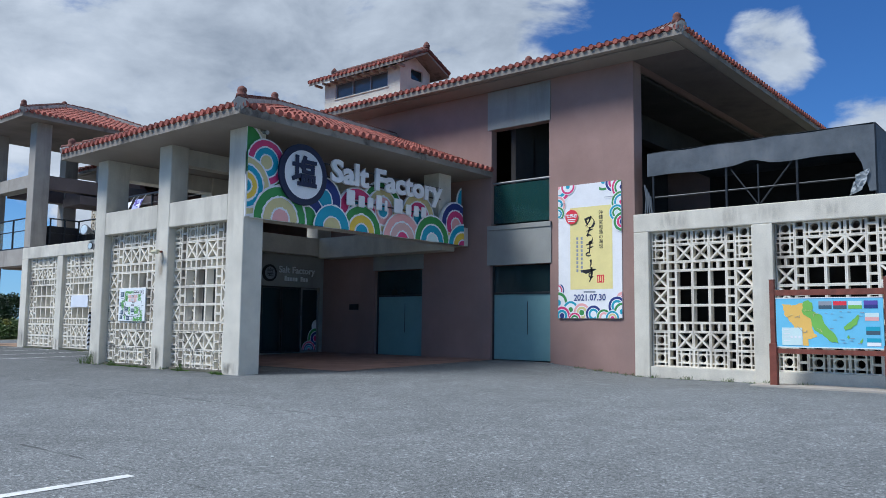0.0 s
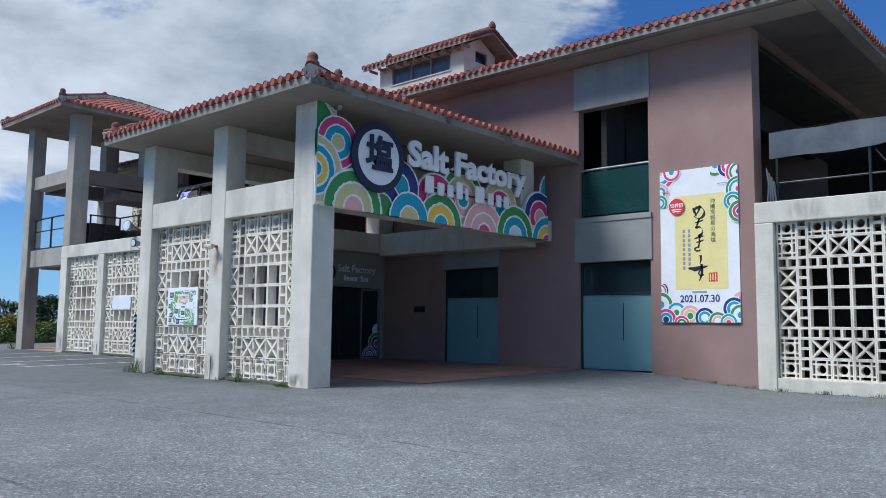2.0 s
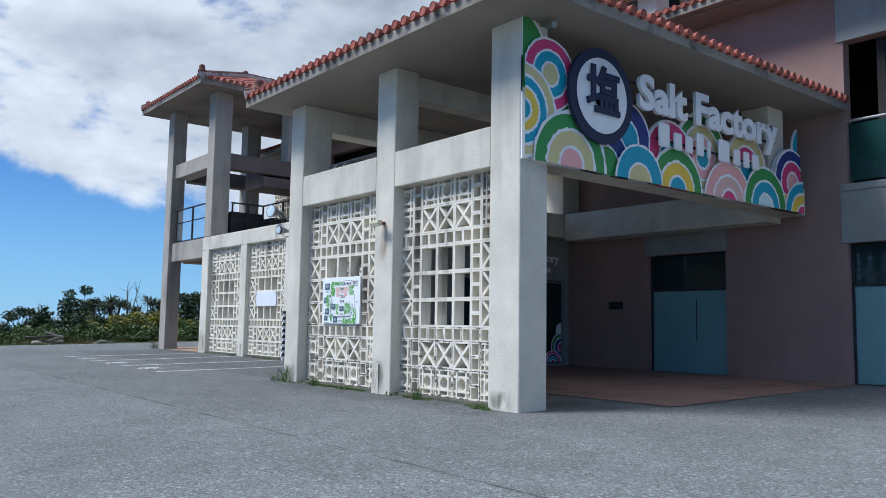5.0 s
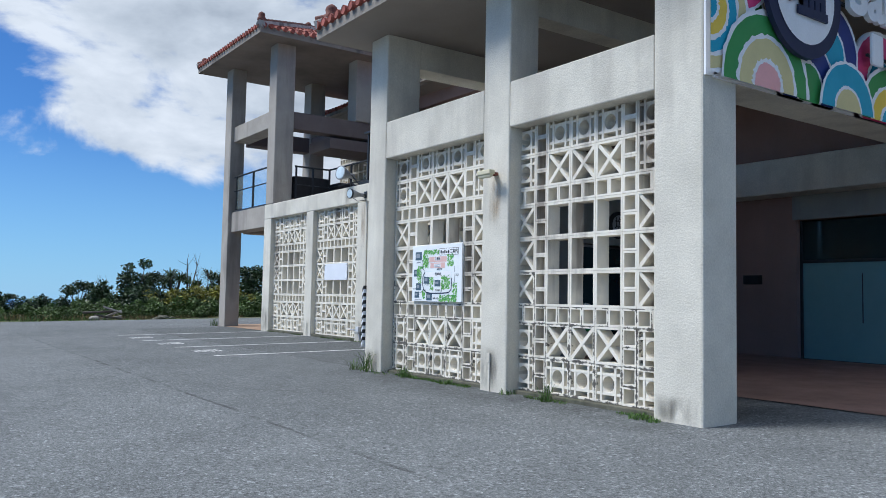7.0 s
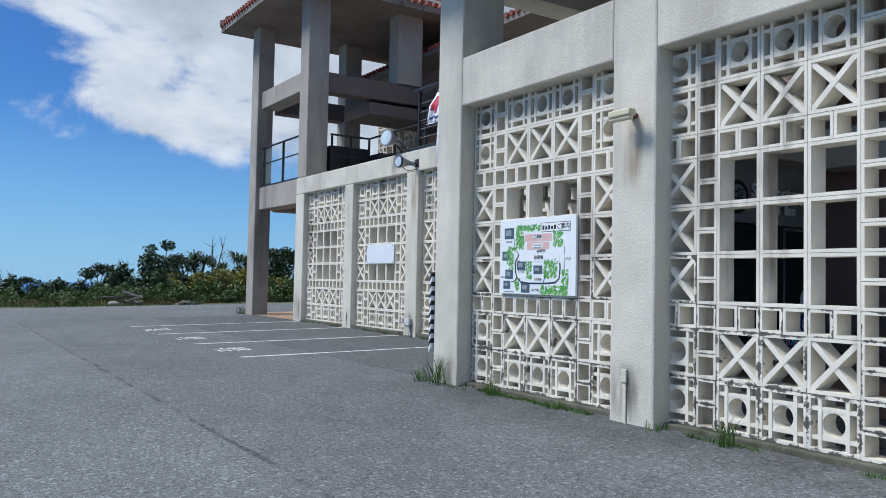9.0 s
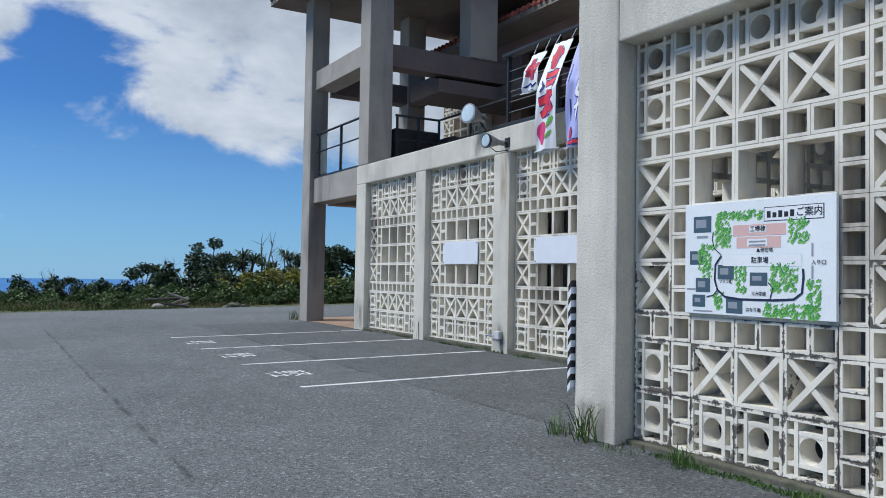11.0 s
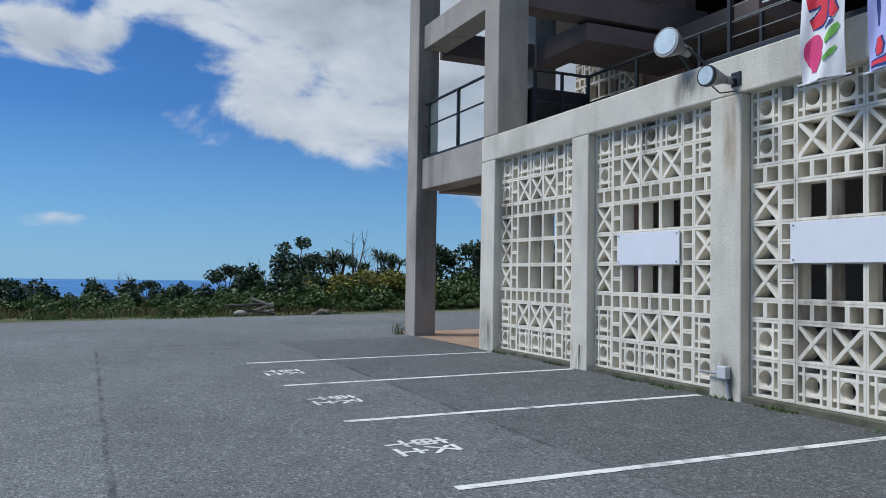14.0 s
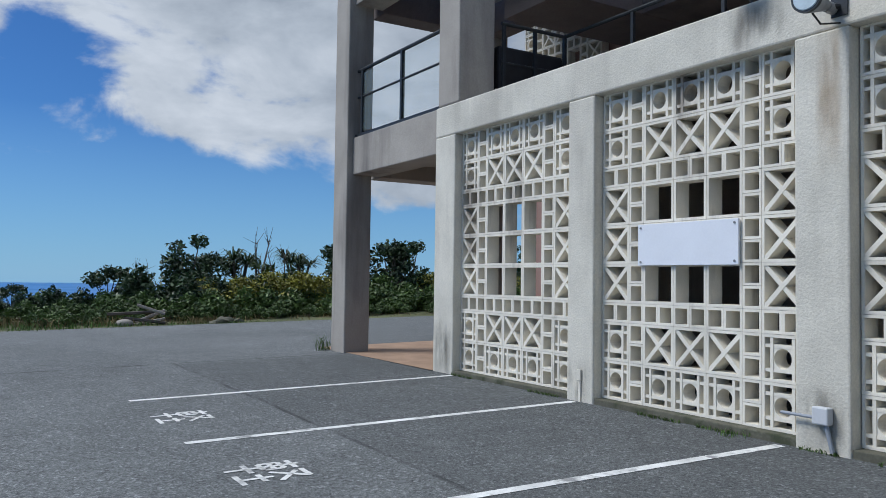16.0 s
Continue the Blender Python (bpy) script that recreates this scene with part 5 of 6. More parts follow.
flap = [(-4.08 + 0.045 * i + rng.uniform(-0.02, 0.02) - 0.02 * j, 18.22 + rng.uniform(-0.03, 0.03), 4.66 - 0.055 * j + 0.02 * i) for j in range(rows_n) for i in range(cols)]
raw("torn_flap", flap, [(j * cols + i, j * cols + i + 1, (j + 1) * cols + i + 1, (j + 1) * cols + i) for j in range(rows_n - 1) for i in range(cols - 1)], NET_PALE, net, "pale torn plastic flap")
bm = bmesh.new()
for i in range(4):
    tube([(-8.86 + 0.05 * i, 18.25, 4.95 - 0.1 * i), (-8.80 + 0.03 * i, 18.24, 4.6), (-8.84 + 0.06 * i, 18.22, 4.22)], [0.02, 0.035, 0.015], 6, bm)
part("torn_flap", bm, NET, net, "bunched grey netting")

# ---------------------------------------------------------------- entrance under the pavilion
EX = -20.48
ent = thing("entrance_door", (EX, 16.3, 0.5), "dark glass sliding entrance doors with wave stickers", "door")
for y0, y1 in ((14.62, 15.62), (15.64, 16.42), (16.44, 17.22), (17.24, 17.98)):
    leaf = part("door_leaf", box(EX - 0.10, EX - 0.08, y0 + 0.05, y1 - 0.05, 0.56, 2.55), DARKGLASS, ent, "dark glass door leaf")
    for a, b, c, d in ((y0, y0 + 0.05, 0.5, 2.6), (y1 - 0.05, y1, 0.5, 2.6), (y0 + 0.05, y1 - 0.05, 2.55, 2.6), (y0 + 0.05, y1 - 0.05, 0.5, 0.56)):
        part("leaf_frame", box(EX - 0.12, EX - 0.06, a, b, c, d, 0.004), STEEL if y0 in (14.62, 17.24) else METAL, leaf)
DM = facing(EX - 0.079, 0, 0, 90)
wave_fans(ent, DM, (17.30, 0.58), (17.92, 1.6), ((17.95, 1.35, 0.22, ("white", "white")), (17.92, 0.95, 0.36, ("green", "navy", "pink")), (17.62, 0.58, 0.30, ("pink", "navy", "teal", "pink"))), step=0.0006, seed=21)
wave_fans(ent, DM, (15.0, 0.58), (15.56, 1.6), ((15.05, 1.10, 0.36, ("teal", "green", "pink")), (15.50, 0.95, 0.3, ("pink", "teal")), (15.25, 0.62, 0.32, ("green", "khaki", "teal"))), step=0.0006, seed=22)
esign = thing("wall_sign", (EX, 16.6, 3.0), "grey raised lettering and round emblem on the entrance wall", "sign")
part("emblem_disc", tube([(EX, 15.85, 3.02), (EX + 0.05, 15.85, 3.02)], 0.27, 40), INK["black"], esign, "black round emblem")
disc(esign, "emblem_face", facing(EX + 0.053, 15.85, 3.02, 90), 0, 0, 0.2, 0.2, 0, "grey", 32)
text_mesh("emblem_character", "塩", 0.3, INK["black"], esign, facing(EX + 0.057, 15.85, 3.02, 90))
text_mesh("raised_letters", "Salt Factory", 0.30, INK["letters"], esign, facing(EX + 0.04, 16.95, 3.15, 90), depth=0.012, fit_width=1.5, bold=0.005)
for i in range(9):
    if i != 5:
        part("raised_shape", box(EX + 0.02, EX + 0.045, 16.45 + i * 0.11, 16.53 + i * 0.11, 2.80, 2.80 + (0.16 if i in (0, 6) else 0.12), 0.004), INK["letters"], esign)
plaque = thing("wall_plaque", (-19.0, W - 0.02, 1.99), "small dark metal plaque on the pink wall", "plaque")
part("plate", box(-19.2, -18.78, W - 0.02, W - 0.004, 1.90, 2.08, 0.004), METAL, plaque)

# ---------------------------------------------------------------- guide board on the screen
guide = thing("guide_board", (-18.9, 10.43, 1.83), "pale guide board with a printed plan fixed to the screen", "sign")
part("panel", box(-19.55, -18.30, 10.402, 10.43, 1.45, 2.27, 0.003), plain("guide_blue", (0.70, 0.78, 0.84)), guide, "pale blue printed panel")
GM = facing(-18.925, 10.402, 1.86, 0)
KX, KY = 1.25 / 820.0, 0.82 / 610.0


def g(px, py):
    """Places on the guide board from its printed plan (820 by 610 units, down from the upper left)."""
    return (px - 410) * KX, (305 - py) * KY


def gbox(name, a, b, c, d, ink, lift=0.003, label=""):
    (u0, v1), (u1, v0) = g(a, b), g(c, d)
    return flat(guide, name, GM, u0, u1, v0, v1, lift * 0.45, ink, label)


def gtext(body, px, py, size, ink="black", width=0.0):
    u, v = g(px, py)
    m = GM @ Matrix.Translation((u, v, 0.0042))
    text_mesh("board_text", body, size, INK[ink], guide, m, fit_width=width, bold=0.0005)


for a, b, c, d in ((55, 70, 165, 160), (32, 262, 118, 338), (70, 412, 160, 490), (50, 505, 130, 572), (205, 340, 300, 418), (390, 380, 485, 448), (255, 520, 350, 598)):
    gbox("board_photo", a, b, c, d, "photo", label="small dark photo print")
    gbox("board_photo", a + 14, b + 18, c - 30, d - 26, "grey", 0.005, "small photo print")
gbox("title_frame", 465, 45, 765, 118, "black")
gbox("title_field", 469, 49, 761, 114, "white", 0.005)
gtext("ご案内", 695, 82, 0.066)
for i in range(5):
    gbox("title_mark", 482 + i * 30, 66 + (i % 2) * 8, 502 + i * 30, 100, "black", 0.007)
for a, b, c, d in ((295, 130, 580, 188), (315, 195, 555, 252)):
    gbox("building_mark", a, b, c, d, "rose", label="brick-pink printed building")
gbox("name_field", 385, 138, 480, 172, "white", 0.005)
gbox("name_field", 375, 205, 485, 245, "white", 0.005)
gtext("工場棟", 432, 155, 0.044)
for k in (215, 234):
    gbox("small_writing", 385, k, 475, k + 9, "grey", 0.007)
gtext("▲現在地", 470, 265, 0.034)
gbox("car_park_field", 232, 285, 660, 350, "pale")
gbox("car_park_field", 235, 288, 657, 347, "white", 0.005)
gtext("駐車場", 445, 318, 0.048)
gtext("入り口", 740, 330, 0.036)
gtext("ソテツ群", 255, 430, 0.030)
gtext("三天御座", 440, 490, 0.030)
gtext("はなり獄", 410, 575, 0.032)
for a, b, c, d in ((705, 235, 714, 300), (705, 345, 714, 410), (75, 178, 145, 192), (15, 470, 68, 480), (55, 590, 175, 598), (275, 608, 440, 614)):
    gbox("small_writing", a, b, c, d, "grey")


def road_line(points, width):
    pts = [Vector(g(*p)) for p in points]
    vs = []
    for i, p in enumerate(pts):
        way = (pts[min(i + 1, len(pts) - 1)] - pts[max(i - 1, 0)]).normalized()
        n = Vector((-way.y, way.x)) * width / 2
        vs += [GM @ Vector((*(p + n), 0.0032)), GM @ Vector((*(p - n), 0.0032))]
    raw("printed_path", vs, [(2 * i, 2 * i + 1, 2 * i + 3, 2 * i + 2) for i in range(len(pts) - 1)], INK["ring"], guide, "dark printed path line")


road_line([(178, 160), (172, 200), (185, 250), (225, 285)], 0.008)
road_line([(228, 290), (192, 340), (188, 420), (205, 475), (250, 512), (340, 522), (520, 520), (620, 512), (660, 480), (668, 400), (665, 360)], 0.016)
road_line([(205, 475), (180, 505), (140, 515)], 0.009)
road_line([(490, 430), (515, 460), (500, 512)], 0.009)
rng = random.Random(5)
leaf_v, leaf_f, dark_v, dark_f = [], [], [], []
for a, b, c, d, n in ((195, 60, 455, 105, 60), (190, 105, 280, 250, 55), (590, 110, 690, 235, 45), (85, 225, 175, 410, 60), (305, 355, 365, 490, 30), (495, 335, 640, 480, 75), (180, 495, 235, 580, 22), (460, 540, 740, 610, 80), (680, 420, 745, 560, 35)):
    for _ in range(int(n * 1.9)):
        u, v = g(rng.uniform(a, c), rng.uniform(b, d))
        r = rng.uniform(0.007, 0.012)
        an = rng.uniform(0, 6.28)
        for vs, fs, s, lift in ((leaf_v, leaf_f, 1.0, 0.0016), (dark_v, dark_f, 0.6, 0.0026)):
            base = len(vs)
            off = 0 if s == 1.0 else r
            vs += [GM @ Vector((u + off + r * s * math.cos(an + k * 1.257), v + off + r * s * math.sin(an + k * 1.257), lift + rng.uniform(0, 0.0008))) for k in range(5)]
            fs.append(list(range(base, base + 5)))
raw("printed_foliage", leaf_v, leaf_f, INK["leaf"], guide, "green printed trees", "stuff")
raw("printed_foliage", dark_v, dark_f, INK["green"], guide, "dark green printed trees", "stuff")

# white sheets on the annex screens
for x0, x1, label in ((-28.50, -27.26, "blank white board fixed across a pierced screen"), (-25.57, -24.33, "blank white board fixed across a pierced screen")):
    wb = thing("white_board", ((x0 + x1) / 2, 13.44, 2.14), label, "board", "white boards")
    part("sheet", box(x0, x1, 13.425, 13.445, 1.925, 2.345, 0.003), BOARD, wb)
    for x in (x0 + 0.04, x1 - 0.04):
        for z in (1.96, 2.31):
            part("screw", tube([(x, 13.418, z), (x, 13.425, z)], 0.012, 8), STEEL, wb)

# ---------------------------------------------------------------- lamps and boxes
YELLOWED = plain("yellowed_plastic", (0.55, 0.50, 0.34))
lamp = thing("bracket_lamp", (-17.4, 10.2, 3.1), "rusty white tube lamp on a short bracket", "lamp")
part("housing", box(-17.50, -17.24, 10.02, 10.11, 3.06, 3.12, 0.012), YELLOWED, lamp, "yellowed rusty housing")
part("tube_cover", tube([(-17.49, 10.06, 3.045), (-17.25, 10.06, 3.045)], 0.026, 10), YELLOWED, lamp, "yellowed tube cover")
part("bracket", box(-17.42, -17.34, 10.10, 10.24, 3.07, 3.11, 0.004), RUST, lamp, "rusty steel bracket")


def floodlight(at, aim, r, label, on_post):
    at, aim = Vector(at), Vector(aim).normalized()
    ob = thing("floodlight", at, label, "lamp", "floodlights")
    part("reflector", tube([at - aim * 0.30, at - aim * 0.24, at - aim * 0.05, at], [r * 0.35, r * 0.5, r * 0.98, r], 24), STEEL, ob, "pale grey metal reflector", smooth=True)
    part("lens", tube([at + aim * 0.001, at + aim * 0.02], [r * 0.96, r * 0.85], 24), LENS, ob, "pale glass lens")
    part("rim", tube([at - aim * 0.02, at + aim * 0.012], r * 1.04, 24), METAL if not on_post else STEEL, ob)
    back = at - aim * 0.32
    part("ballast", tube([at - aim * 0.42, at - aim * 0.30], r * 0.4, 12), STEEL, ob)
    if on_post:
        base = Vector((at.x + 0.12, at.y + 0.45, 4.24))
        for s in (-0.09, 0.09):
            part("leg", tube([back + Vector((s, 0, 0)), base + Vector((s * 1.6, 0.05 * s, 0))], 0.018), METAL, ob)
        part("foot", box(base.x - 0.2, base.x + 0.2, base.y - 0.08, base.y + 0.08, 4.238, 4.26, 0.004), METAL, ob)
    else:
        part("arm", tube([back, (at.x, AF + 0.01, at.z + 0.01)], 0.025), METAL, ob)
        part("wall_plate", box(at.x - 0.07, at.x + 0.07, AF - 0.016, AF - 0.002, at.z - 0.07, at.z + 0.09, 0.004), METAL, ob)
        part("cable", tube([(at.x - 0.02, at.y + 0.1, at.z - 0.1), (at.x - 0.03, at.y + 0.22, at.z - 0.16), (at.x, AF, at.z - 0.12)], 0.008, 6), BLACK, ob)
    return ob


floodlight((-27.12, 13.10, 4.58), (0.22, -0.97, 0.10), 0.175, "large round floodlight standing on the parapet", True)
floodlight((-26.22, 12.90, 3.95), (0.12, -0.99, 0.0), 0.115, "small round floodlight fixed to a pillar", False)

jb = thing("junction_box", (-26.36, AF - 0.05, 0.72), "grey plastic junction box on a pillar with a pipe", "box")
part("box_body", box(-26.43, -26.29, AF - 0.08, AF - 0.003, 0.65, 0.79, 0.012), plain("grey_pvc", (0.48, 0.49, 0.50)), jb)
part("pipe", tube([(-26.72, AF - 0.05, 0.70), (-26.43, AF - 0.05, 0.70)], 0.014), INK["grey"], jb)
part("pipe", tube([(-26.33, AF - 0.04, 0.655), (-26.28, AF - 0.03, 0.44)], 0.018), INK["grey"], jb)
for x, y, z in ((-29.27, AF, 0.72), (-17.46, PF, 0.76)):
    o = thing("outlet_box", (x, y, z), "small white outlet box on a stucco pillar", "box", "outlet boxes")
    part("cover", box(x - 0.03, x + 0.03, y - 0.025, y - 0.002, z - 0.06, z + 0.06, 0.006), STUCCO, o)
    part("conduit", box(x - 0.02, x + 0.02, y - 0.014, y - 0.002, ground_z(x, y) - 0.02, z - 0.06, 0.004), STUCCO, o, "painted-over conduit")

guard = thing("striped_guard_post", (-20.71, 10.25, 0.7), "black and white striped edge guard on a pillar", "guard post")
n = 16
for i in range(n):
    z0, z1 = 0.70 + 0.93 * i / n, 0.70 + 0.93 * (i + 1) / n
    bm = bmesh.new()
    vs = [bm.verts.new(p) for p in ((-20.702, 10.20, z0), (-20.662, 10.20, z0 + 0.05), (-20.662, 10.30, z0 + 0.05), (-20.702, 10.30, z0), (-20.702, 10.20, z1), (-20.662, 10.20, z1 + 0.05), (-20.662, 10.30, z1 + 0.05), (-20.702, 10.30, z1))]
    for q in ((0, 1, 5, 4), (1, 2, 6, 5), (2, 3, 7, 6), (3, 0, 4, 7), (4, 5, 6, 7), (3, 2, 1, 0)):
        bm.faces.new([vs[k] for k in q])
    part("stripe", bm, BLACK if i % 2 else BOARD, guard, "black stripe" if i % 2 else "white stripe")

# ---------------------------------------------------------------- rails on the terrace
rail = thing("terrace_rail", (-23.5, 13.6, 4.24), "dark metal cable railing along the terrace parapet", "railing")
part("ledge", box(-26.9, -20.7, 13.5, 13.72, 4.243, 4.36, 0.01), METAL, rail, "black edge strip")
for x in (-26.60, -25.2, -23.7, -22.2, -20.8):
    part("post", box(x - 0.025, x + 0.025, 13.57, 13.64, 4.36, 5.54, 0.004), METAL, rail)
part("hand_rail", box(-26.72, -20.72, 13.52, 13.69, 5.54, 5.59, 0.006), METAL, rail)
for k in range(5):
    part("cable", tube([(-26.6, 13.6, 4.56 + k * 0.18), (-20.8, 13.6, 4.56 + k * 0.18)], 0.006, 6), STEEL, rail)
inner = thing("terrace_rail", (-30, 15.2, 4.2), "dark metal railing set back on the terrace", "railing")
RX, RY, RT = -31.72, 15.12, 5.42
part("hand_rail", tube([(RX, 13.96, RT), (RX, RY, RT)], 0.028), METAL, inner)
part("hand_rail", tube([(RX, RY, RT), (-26.65, RY, RT)], 0.028), METAL, inner)
for z in (4.36, 4.86):
    part("mid_rail", tube([(RX, 13.96, z), (RX, RY, z)], 0.018), METAL, inner)
    part("mid_rail", tube([(RX, RY, z), (-26.65, RY, z)], 0.018), METAL, inner)
for x, y in ((RX, 14.0), (RX, 14.56), (RX, RY), (-30.3, RY), (-28.8, RY), (-27.6, RY), (-26.65, RY)):
    part("post", box(x - 0.025, x + 0.025, y - 0.025, y + 0.025, 4.18, RT - 0.02, 0.004), METAL, inner)
deckrail = thing("deck_rail", (-33.9, 13.45, 4.24), "steel railing with clear panes on the lookout deck", "railing")
part("hand_rail", tube([(-35.38, 13.45, 5.44), (-32.40, 13.45, 5.44)], 0.03), METAL, deckrail)
part("mid_rail", tube([(-35.38, 13.45, 4.96), (-32.40, 13.45, 4.96)], 0.02), METAL, deckrail)
part("foot_rail", box(-35.38, -32.40, 13.40, 13.52, 4.243, 4.30, 0.004), METAL, deckrail)
for x in (-35.2, -33.74, -32.5):
    part("post", box(x - 0.03, x + 0.03, 13.42, 13.48, 4.30, 5.43, 0.004), METAL, deckrail)
for x0, x1 in ((-35.17, -33.77), (-33.71, -32.53)):
    part("rail_pane", box(x0, x1, 13.447, 13.453, 4.34, 5.38), GLASS, deckrail, "clear pane")

# dark covered tables behind the rail
for x, y, w, h in ((-32.10, 14.62, 0.45, 0.98), (-31.45, 15.75, 0.6, 0.80)):
    t = thing("covered_table", (x, y, 4.18), "folded table under a black cover on the terrace", "table", "covered tables")
    part("cover", box(x - w / 2, x + w / 2, y - 0.6, y + 0.6, 4.24, 4.18 + h, 0.04), BLACK, t, "black fabric cover")
    for sx in (-1, 1):
        for sy in (-1, 1):
            part("leg", tube([(x + sx * (w / 2 - 0.06), y + sy * 0.5, 4.18), (x + sx * (w / 2 - 0.06), y + sy * 0.5, 4.26)], 0.02), METAL, t)
chair = thing("folding_chair", (-30.65, 15.6, 4.18), "black folding chair leaning by the rail", "chair")
for s in (-0.2, 0.2):
    part("leg", tube([(-30.65 + s, 15.5, 4.18), (-30.55 + s, 15.8, 4.95)], 0.014), METAL, chair)
    part("leg", tube([(-30.65 + s, 15.85, 4.18), (-30.65 + s, 15.5, 4.62)], 0.014), METAL, chair)
part("seat", box(-30.86, -30.40, 15.52, 15.88, 4.60, 4.63, 0.01), BLACK, chair)
part("backrest", box(-30.78, -30.34, 15.76, 15.79, 4.72, 4.95, 0.01), BLACK, chair)


# ---------------------------------------------------------------- banners
def banner(x0, x1, z1, z0, field, marks, label, seed, hang=0.0):
    """A cloth banner hung over the rail, waving, with painted marks."""
    x0, x1 = x0 - 0.20, x1 - 0.20
    ob = thing("banner", ((x0 + x1) / 2, 13.4, z1), label, "banner", "banners on the terrace rail")
    nu, nv = 14, 44

    def at(s, t, lift=0.0):
        x = x0 + (x1 - x0) * s - 0.07 * t * (z1 - z0) / 1.7 + hang * t
        fold = 0.030 * math.sin(s * 7 + seed + t * 5) * (0.3 + t) + 0.010 * math.sin(s * 19 + t * 11 + seed)
        return Vector((x, 13.42 - 0.28 * min(1, t * 2.2) * min(1.0, (z1 - z0) / 1.3) + fold - lift, z1 - (z1 - z0) * t))

    verts = [at(i / nu, j / nv) for j in range(nv + 1) for i in range(nu + 1)]
    faces = [(j * (nu + 1) + i, j * (nu + 1) + i + 1, (j + 1) * (nu + 1) + i + 1, (j + 1) * (nu + 1) + i) for j in range(nv) for i in range(nu)]
    back = [v + Vector((0, 0.005, 0)) for v in verts]
    cloth = raw("cloth", verts + back, faces + [tuple(len(verts) + k for k in reversed(f)) for f in faces], INK[field], ob, f"{field} cloth")
    cloth.data.polygons.foreach_set("use_smooth", [True] * len(cloth.data.polygons))
    n = 0
    for ink, strokes in marks:
        for rim in ((0.035, 0.0) if ink in ("red", "white") else (0.0,)):
            for pts, w in strokes:
                fine = []
                for (a, b), (c, d) in zip(pts, pts[1:]):
                    fine += [(a + (c - a) * k / 6, b + (d - b) * k / 6) for k in range(6)]
                fine.append(pts[-1])
                mv = []
                for k, (s, t) in enumerate(fine):
                    a, b = fine[max(0, k - 1)], fine[min(len(fine) - 1, k + 1)]
                    way = Vector((b[0] - a[0], (b[1] - a[1]) * 2.6)).normalized()
                    e = k / (len(fine) - 1)
                    wide = (w + rim) * (0.72 + 0.28 * math.sin(math.pi * e) + 0.12 * math.sin(e * 9 + seed))
                    ox, oy = -way.y * wide, way.x * wide / 2.6
                    for f in (1, 0.33, -0.33, -1):
                        mv.append(at(min(1, max(0, s + ox * f)), min(1, max(0, t + oy * f)), 0.003 + 0.0012 * n))
                mf = [(4 * k + j, 4 * k + j + 1, 4 * k + j + 5, 4 * k + j + 4) for k in range(len(fine) - 1) for j in range(3)]
                dye = ink if not rim else ("navy" if ink == "red" else "purple")
                raw("painted_mark", mv, mf, INK[dye], ob, f"{dye} painted stroke")
            n += 1
    part("hem_rod", tube([at(0, 1) - Vector((0.06, 0, 0)), at(1, 1) + Vector((0.06, 0, 0))], 0.009, 6), BOARD, ob)
    for s in (0.1, 0.9):
        part("tie", tube([at(s, 0), (at(s, 0).x, 13.54, 5.56)], 0.006, 6), BOARD, ob)


def blob(cx, cy, r, w):
    return [(cx + r * math.cos(k * 0.6283), cy + r * 0.42 * math.sin(k * 0.6283)) for k in range(11)], w


banner(-25.50, -25.10, 5.32, 4.68, "white", (("red", [blob(0.5, 0.42, 0.16, 0.14), ([(0.2, 0.3), (0.8, 0.55)], 0.08), ([(0.8, 0.28), (0.25, 0.6)], 0.08), ([(0.5, 0.15), (0.5, 0.7)], 0.08)]), ("navy", [([(0.1, 0.86), (0.4, 0.78), (0.7, 0.9), (0.95, 0.82)], 0.06), ([(0.2, 0.95), (0.8, 0.97)], 0.03)])), "small white banner with a red flower shape", 1)
banner(-24.92, -24.44, 5.36, 3.66, "white", (
    ("red", [([(0.25, 0.16), (0.75, 0.10)], 0.10), ([(0.5, 0.04), (0.45, 0.26)], 0.10), ([(0.3, 0.32), (0.8, 0.30)], 0.08), ([(0.35, 0.40), (0.8, 0.38), (0.75, 0.46)], 0.08), ([(0.15, 0.56), (0.85, 0.50)], 0.11), ([(0.55, 0.46), (0.5, 0.64), (0.2, 0.68)], 0.11), ([(0.55, 0.56), (0.85, 0.66)], 0.10)]),
    ("navy", [([(0.15, 0.36), (0.3, 0.42), (0.2, 0.47)], 0.04), ([(0.55, 0.72), (0.8, 0.69)], 0.03)]), ("pink", [blob(0.32, 0.84, 0.13, 0.13), ([(0.32, 0.75), (0.32, 0.95)], 0.12)]), ("leaf", [([(0.62, 0.80), (0.9, 0.72)], 0.06), ([(0.6, 0.90), (0.85, 0.84)], 0.04)])), "tall white banner with red painted characters", 2)
banner(-24.20, -23.70, 5.40, 3.62, "lilac", (
    ("purple", [([(0.86, 0.02), (0.90, 0.30), (0.84, 0.62), (0.88, 0.95)], 0.13), ([(0.30, 0.02), (0.26, 0.12)], 0.24)]),
    ("white", [([(0.40, 0.12), (0.72, 0.10), (0.76, 0.20), (0.44, 0.24)], 0.055), ([(0.42, 0.34), (0.70, 0.30), (0.62, 0.42)], 0.055), ([(0.60, 0.46), (0.44, 0.56), (0.76, 0.60)], 0.055), ([(0.40, 0.68), (0.72, 0.66)], 0.055), ([(0.56, 0.62), (0.54, 0.80)], 0.055)]),
    ("navy", [([(0.16, 0.60), (0.18, 0.78)], 0.025), ([(0.10, 0.30), (0.12, 0.46)], 0.02)]),
    ("red", [([(0.24, 0.84), (0.28, 0.93)], 0.08), ([(0.05, 0.965), (0.95, 0.965)], 0.035)])), "tall lilac and purple banner with painted characters", 3)

